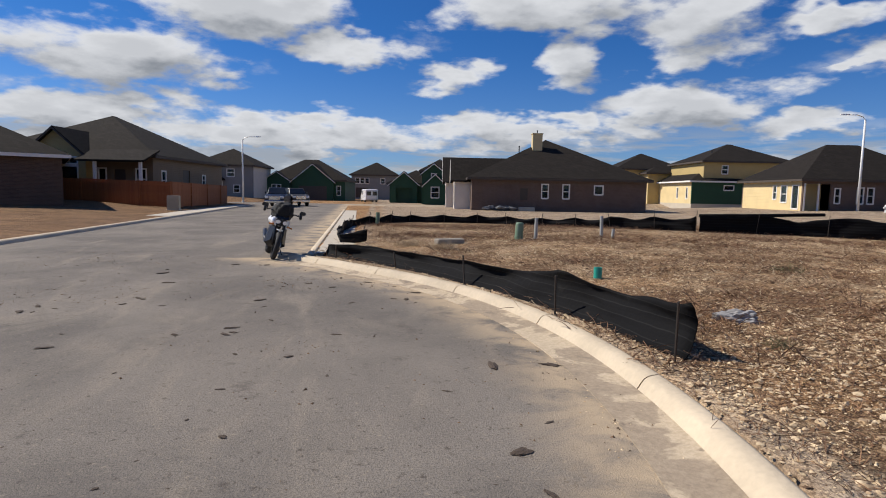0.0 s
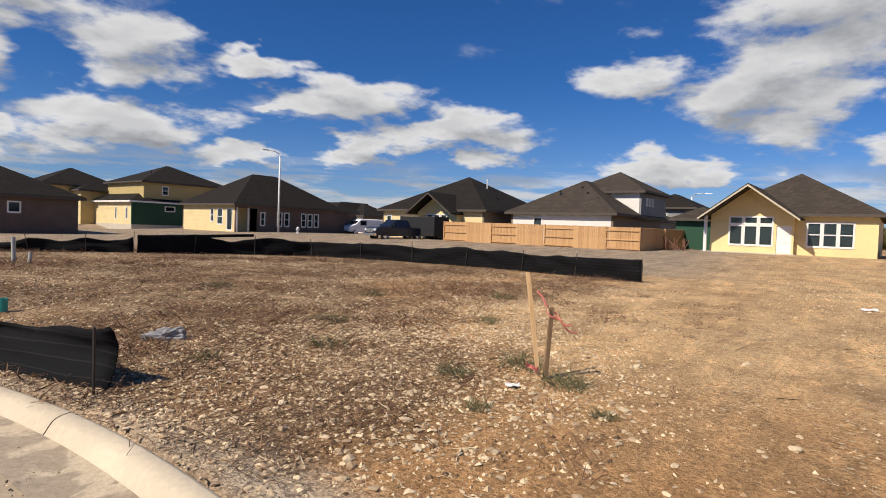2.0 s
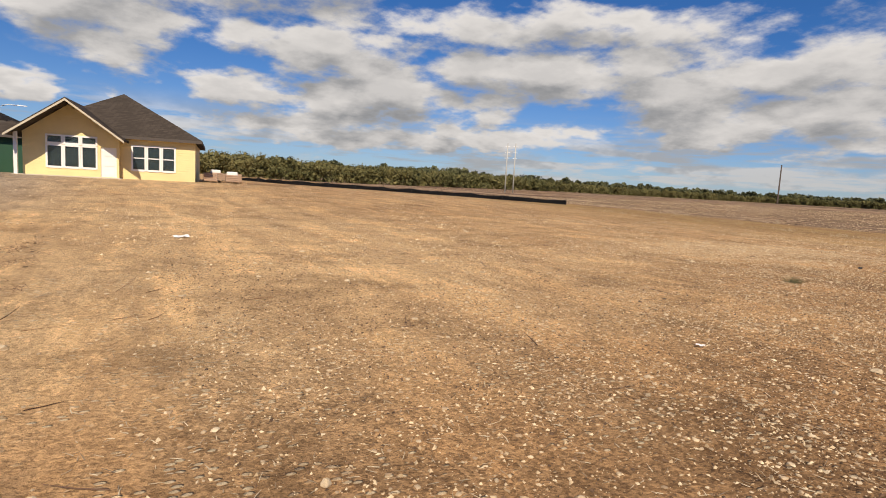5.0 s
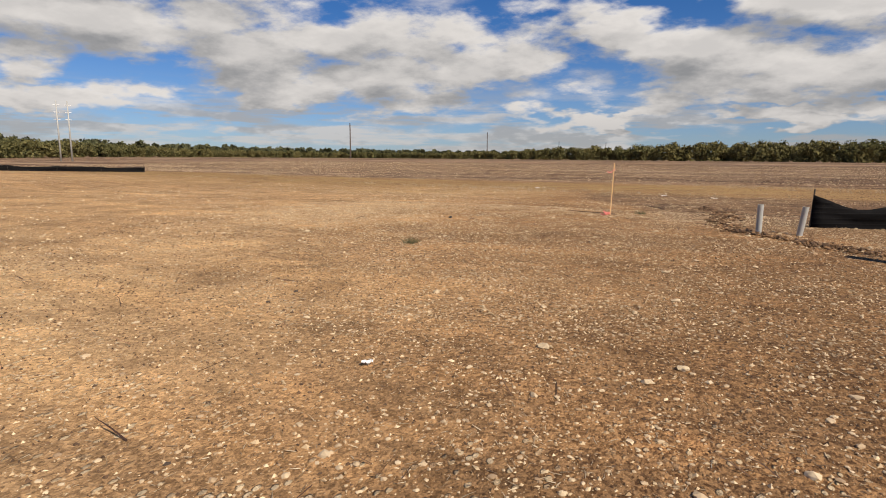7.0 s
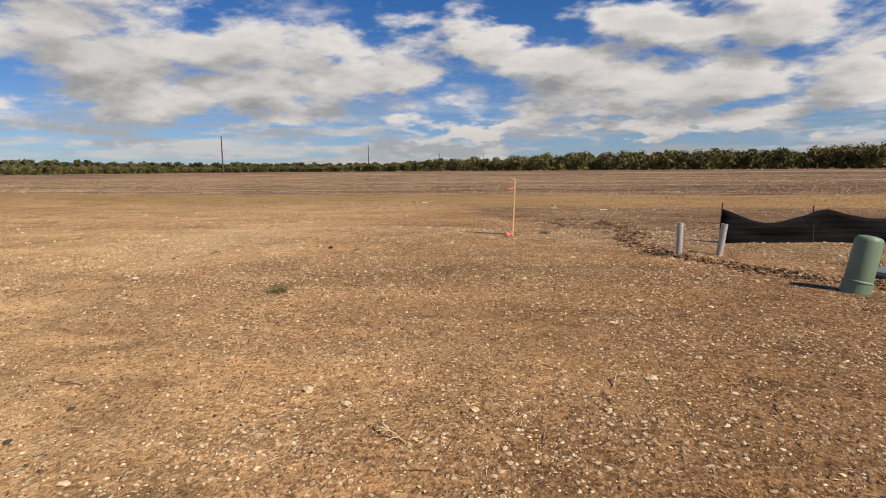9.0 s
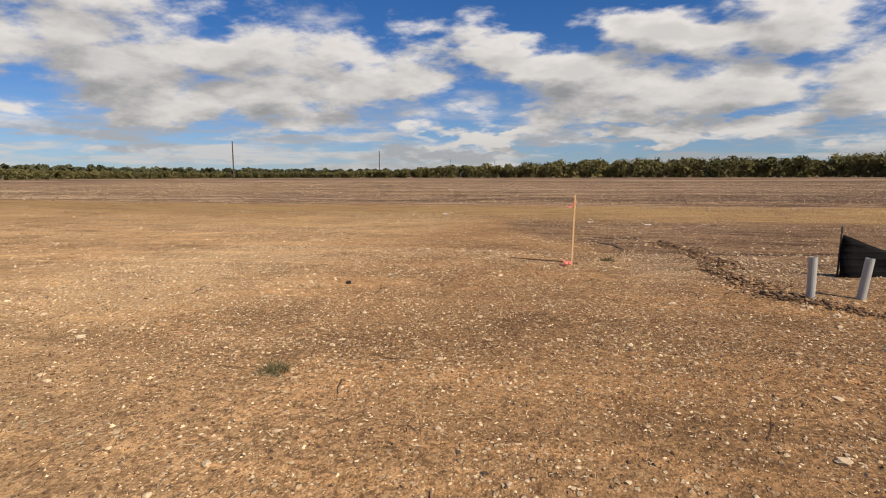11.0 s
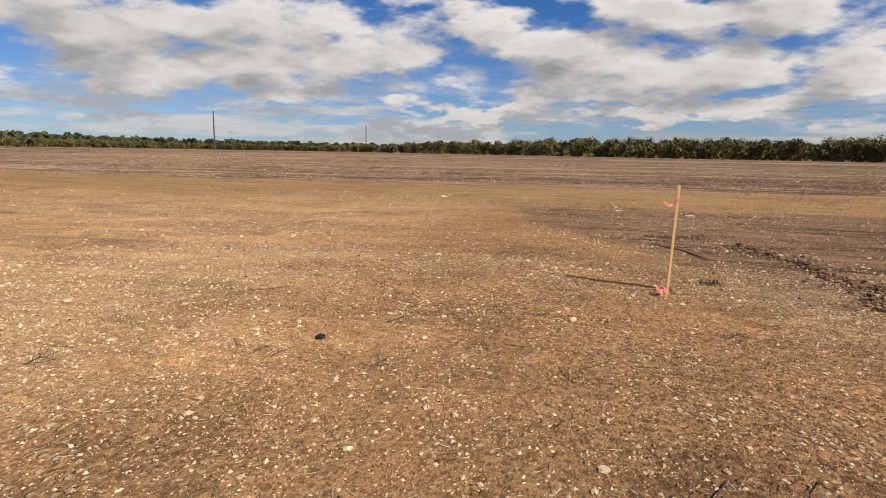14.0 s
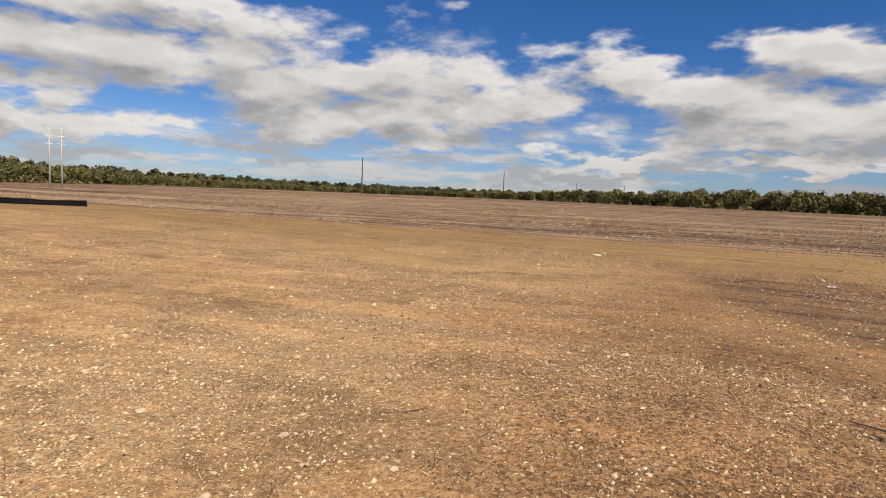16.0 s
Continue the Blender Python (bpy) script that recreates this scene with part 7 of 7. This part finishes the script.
flakes("chaff", 130000, (-4.0, 10.5, -21, -4.2), (0.004, 0.024), CHAFF, 61, "pale chaff and chips strewn over brown soil", off_track)
flakes("chaff", 95000, (0.5, 9.5, -21, -9.5), (0.003, 0.012), CHAFF, 86, "fine pale chips bedded in trodden soil", lambda x, y: np.clip(0.35 + patchy(x, y), 0, 1))
flakes("chaff", 26000, (-4.0, 22, -36, -3.5), (0.010, 0.035), CHAFF, 62, "pale chips on the open soil farther off", patchy)
flakes("chaff", 60000, (-4.3, 17, -4.0, 20), (0.008, 0.050), CHAFF, 63, "pale chips and straw bits in the lot", lambda x, y: np.clip(1.15 - weedy(x, y), 0.1, 1) * step(-3.0, -0.6, y - 0.45 * np.clip(x - 2, 0, 6)))
flakes("soil_crumbs", 48000, (-4.0, 10.5, -15, -4.2), (0.005, 0.026), CRUMB, 64, "dark soil crumbs over brown soil", lambda x, y: 1.1 - patchy(x, y), "soil crumbs")
flakes("soil_crumbs", 40000, (-4.3, 17, -2.5, 22), (0.008, 0.05), CRUMB, 65, "dark rotted bits among dead weeds", weedy, "soil crumbs")

blades("dead_weeds", 7500, (-0.7, 3.6, -0.9, 5.0), 0.14, 0.0030, 0.22, WEED, 66, "tangled dark dead stems beside the kerb", lambda x, y: np.clip(1.2 - 0.3 * np.maximum(x - 1.2, 0) + wave(x, y, 2.0, 9), 0, 1), bend=0.5, category="weeds")
flakes("chaff", 36000, (-0.5, 14, -4.6, 3.0), (0.008, 0.040), CHAFF, 72, "pale stone flakes beside the track", lambda x, y: np.clip(0.3 + patchy(x, y), 0, 1) * step(-3.6, -1.0, y - 0.4 * np.clip(x - 2, 0, 6)))
blades("dead_weeds", 420, (0.3, 12, -2.6, 1.5), 0.13, 0.0032, 0.6, WEED, 73, "low brown weeds between pale stones", weedy, clump=14, spread_r=0.10, category="weeds")
flakes("field_stubble", 60000, (-45, 85, -110, -41), (0.025, 0.10), CHAFF, 67, "pale stubble and crop trash on the harvested field", lambda x, y: step(-41, -50, y), "stubble")
flakes("field_clods", 60000, (-45, 85, -110, -41), (0.03, 0.12), CRUMB, 68, "dark soil clods on the harvested field", lambda x, y: step(-41, -50, y), "soil clods")
flakes("field_clods", 9000, (-14, 26, -42, -20), (0.012, 0.045), CRUMB, 69, "dark clods on the rough soil before the field", lambda x, y: np.clip(0.3 + wave(x, y, 0.5, 71) + 0.5 * step(2, -2, x), 0, 1), "soil clods")
flakes("mud_crumbs", 14000, (-12.5, -0.8, -4, 12), (0.006, 0.030), CRUMB, 78, "dried mud crumbs on the asphalt", lambda x, y: np.clip(1.6 * wave(x, y, 1.0, 79) + 1.2 * wave(x, y, 3.5, 80), 0.03, 1), "mud crumbs", True)
flakes("mud_crumbs", 9000, (-5.5, -0.6, -3, 11), (0.005, 0.022), CHAFF, 81, "pale grit along the gutter", lambda x, y: np.clip(1.0 - np.abs(np.hypot(x - BEND[0], y - BEND[1]) - bend_radius(x, y) + 0.35) / 0.4, 0, 1), "grit", True)
flakes("soil_clods", 46000, (-14, 30, -43, -17), (0.012, 0.045), CLOD_BROWN, 74, "brown clods of turned soil before the field", lambda x, y: np.clip(0.40 + 1.2 * wave(x * 0.4, y, 0.9, 75) + 0.4 * step(3, -3, x), 0.05, 1) * step(-17, -23, y) * (1 - 0.8 * step(-31, -34, y)), "soil clods")
flakes("soil_clods", 30000, (-4, 16, -17, -4), (0.006, 0.024), CLOD_BROWN, 76, "brown crumbs of trodden soil", lambda x, y: np.clip(0.45 + 1.2 * wave(x, y, 1.3, 77), 0.05, 1), "soil clods")
flakes("chaff", 12000, (-14, 4, -33, -18.5), (0.010, 0.050), CHAFF, 87, "pale straw bits and chips in turned earth", lambda x, y: np.clip(0.35 + wave(x * 0.5, y, 1.4, 88), 0.05, 1), "chaff")
flakes("chaff", 26000, (-1, 16, -32, -13), (0.008, 0.030), CHAFF, 89, "pale chips on rough soil before the field", patchy)
flakes("soil_crumbs", 26000, (-4, 16, -32, -5), (0.008, 0.028), CRUMB, 90, "dark crumbs on rough soil before the field", lambda x, y: np.clip(0.25 + 1.3 * wave(x * 0.5, y, 1.5, 92), 0, 1), "soil crumbs")
flakes("chaff", 14000, (8, 46, -32, 2), (0.015, 0.06), CHAFF, 70, "pale chips along the dirt track", patchy)

blades("straw_litter", 2600, (-4.4, 17, 0.5, 23), 0.30, 0.006, 0.10, STRAW, 57, "long pale broken stalks over the lot", weedy, bend=0.25)
blades("dead_weeds", 5600, (-4.3, 17, 1.0, 23), 0.26, 0.0052, 0.45, WEED, 58, "clumps of reddish dead weeds in the lot", lambda x, y: np.clip(1.6 * wave(x, y, 1.1, 43) + 0.25, 0, 1), clump=9, spread_r=0.16, category="weeds")

# ---- mud clods on the asphalt and soil ----
CLODS = []
for k in range(6):
    bm = bmesh.new()
    bmesh.ops.create_icosphere(bm, subdivisions=2, radius=1.0)
    for v in bm.verts:
        q = v.co * (0.75 + 0.6 * noise.noise(v.co * 1.9 + Vector((k * 9, 3, 1))))
        v.co = (q.x, q.y * 0.6, q.z * 0.22)
    finish(bm)
    data = bpy.data.meshes.new("mud_clod")
    bm.to_mesh(data)
    bm.free()
    data.materials.append(MUD)
    CLODS.append(data)
spot = random.Random(5)
made = 0
while made < 290:
    sx, sy = spot.uniform(-11, -1.2), spot.uniform(-3.0, 10)
    if not bool(road_mask(np.array(sx), np.array(sy), -0.5)):
        continue
    size = 0.010 + 0.085 * spot.random() ** 4
    shared("mud_clod", CLODS[made % 6], road, pose(sx, sy, ROAD_Z + size * 0.08, 0, 0, spot.uniform(0, 360)) @ Matrix.Diagonal((size * spot.uniform(0.8, 2.0), size, size * 0.7, 1)))
    made += 1
for k in range(46):
    sx, sy = spot.uniform(-3, 9), spot.uniform(-20, -5)
    size = 0.014 + 0.03 * spot.random() ** 2
    shared("mud_clod", CLODS[k % 6], ground, pose(sx, sy, float(ground_z(sx, sy)) + size * 0.1, 0, 0, spot.uniform(0, 360)) @ Matrix.Diagonal((size, size, size * 1.4, 1)))

lump = thing("concrete_lump", pose(1.26, 3.15, float(ground_z(1.26, 3.15)), 0, 0, -25), "grey lump of spilled concrete in the weeds", "concrete lump")
bm = bmesh.new()
bmesh.ops.create_icosphere(bm, subdivisions=4, radius=1.0)
for v in bm.verts:
    q = v.co * (0.8 + 0.35 * noise.noise(v.co * 1.6) + 0.18 * noise.noise(v.co * 6))
    v.co = (q.x * 0.32, q.y * 0.17, q.z * 0.13 + 0.03)
part("crust", bm, plain("grey_concrete", (0.30, 0.29, 0.28), 0.95, scale=12, vary=0.4, bump=0.7), lump)


def scrap(x, y, size, label, seed):
    """A crumpled bit of pale plastic or paper on the ground."""
    ob = thing("litter_scrap", pose(x, y, float(ground_z(x, y)) + 0.01, 0, 0, seed * 50), label, "litter", group="litter")
    n = 6
    verts, faces = [], []
    for i in range(n):
        for j in range(n):
            u, w = i / (n - 1) - 0.5, j / (n - 1) - 0.5
            verts.append((u * size * (1 - 0.4 * abs(w)), w * size * 0.7, 0.012 + size * 0.22 * abs(noise.noise((u * 5, w * 5, seed)))))
    for i in range(n - 1):
        for j in range(n - 1):
            faces.append((i * n + j, (i + 1) * n + j, (i + 1) * n + j + 1, i * n + j + 1))
    sheet = from_arrays("sheet", verts, faces, RIBBON_WHITE)
    sheet.parent = ob
    thick = sheet.modifiers.new("thickness", "SOLIDIFY")
    thick.thickness = 0.003


scrap(2.62, -8.42, 0.085, "crumpled white paper scrap on the soil", 1)
scrap(12.6, -4.7, 0.35, "white plastic scrap beside the dirt track", 2)
scrap(7.8, -34.8, 0.3, "white plastic scrap in dry grass", 3)
scrap(-0.4, -30.2, 0.25, "white plastic scrap near the field's edge", 4)
scrap(1.5, -31.0, 0.22, "white scrap on a dry weed", 5)
scrap(1.95, -1.15, 0.14, "pale plastic scrap at the stake's foot", 6)
scrap(-2.6, 8.55, 0.12, "white plastic cup on the black fabric", 7)
bm = bmesh.new()
# dark limb in the shape of the survey lath's cast shadow, from its foot
stake_shade = thing("branch_and_shade", pose(0, 0, 0), "dark strip laid where the survey stake's shadow falls", "branch")
tube(bm, [(x, y, float(ground_z(x, y)) + 0.02) for x, y in ((2.15, -19.1), (2.5, -19.28), (2.95, -19.4), (3.35, -19.6))], [0.010, 0.012, 0.011, 0.006], 6)
part("limb", bm, BARK, stake_shade)
far_limb = thing("branch_and_shade", pose(0, 0, 0), "thin dark dead branch beside the turned earth", "branch")
bm = bmesh.new()
tube(bm, [(x, y, float(ground_z(x, y)) + 0.02) for x, y in ((1.75, -23.4), (1.55, -22.95), (1.34, -22.6), (1.16, -21.6))], [0.006, 0.012, 0.014, 0.010], 6)
part("limb", bm, BARK, far_limb)
bm = bmesh.new()
tube(bm, [(1.34, -22.6, float(ground_z(1.34, -22.6)) + 0.02), (1.15, -22.65, float(ground_z(1.15, -22.65)) + 0.05), (0.95, -22.6, float(ground_z(0.95, -22.6)) + 0.03)], [0.009, 0.007, 0.004], 5)
part("twig", bm, BARK, far_limb)


def dry_plant(x, y, reach, mat, seed, label):
    """A pulled-up dead plant: a bent stem with forked side shoots lying half on the ground."""
    r = random.Random(seed)
    ob = thing("dead_plant", pose(x, y, float(ground_z(x, y)), 0, 0, r.uniform(0, 360)), label, "dead plant", group="dead plants")
    tip = Vector((reach, 0.0, reach * 0.18))
    mid = Vector((reach * 0.5, reach * 0.12, reach * 0.22))
    bm = bmesh.new()
    tube(bm, [(0, 0, 0.0), mid, tip], [0.006, 0.0045, 0.0025], 6)
    part("stem", bm, mat, ob)
    for k in range(6):
        a = Vector((0, 0, 0.01)).lerp(mid, r.uniform(0.2, 1.0)) if k < 3 else mid.lerp(tip, r.uniform(0.0, 0.8))
        b = a + Vector((r.uniform(-0.2, 0.5), r.uniform(-0.6, 0.6), r.uniform(-0.05, 0.45))) * reach * 0.6
        b.z = max(b.z, 0.01)
        bm = bmesh.new()
        tube(bm, [a, a.lerp(b, 0.5) + Vector((0, 0, 0.03 * reach)), b], [0.004, 0.003, 0.0015], 5)
        part("shoot", bm, mat, ob)


dry_plant(5.62, -16.33, 0.30, CHAFF, 3, "pale dry weed stem lying on trodden soil")
dry_plant(5.45, -16.28, 0.26, CHAFF, 8, "pale dry weed stem lying on trodden soil")
dry_plant(4.72, -15.95, 0.26, BARK, 5, "dark dry twig lying on trodden soil")
dry_plant(2.06, -17.4, 0.20, BARK, 11, "dark dead stem standing up from the soil")
dry_plant(4.9, -17.1, 0.24, BARK, 12, "dark dry twig lying on trodden soil")
dry_plant(7.1, -15.6, 0.24, BARK, 17, "dark dry twig lying on trodden soil")
dry_plant(0.95, -10.9, 0.22, CHAFF, 19, "pale dry weed stem lying on trodden soil")
dry_plant(2.15, -9.9, 0.25, CHAFF, 20, "pale dry weed stem lying on trodden soil")
char = thing("charred_lump", pose(5.30, -16.56, float(ground_z(5.30, -16.56)), 0, 0, 20), "black charred lump lying on brown soil", "charred wood")
bm = bmesh.new()
bmesh.ops.create_icosphere(bm, subdivisions=3, radius=1.0)
for v in bm.verts:
    q = v.co * (0.75 + 0.6 * noise.noise(v.co * 1.8 + Vector((4, 2, 9))))
    v.co = (q.x * 0.045, q.y * 0.03, q.z * 0.035 + 0.018)
part("lump", bm, HUMUS, char)
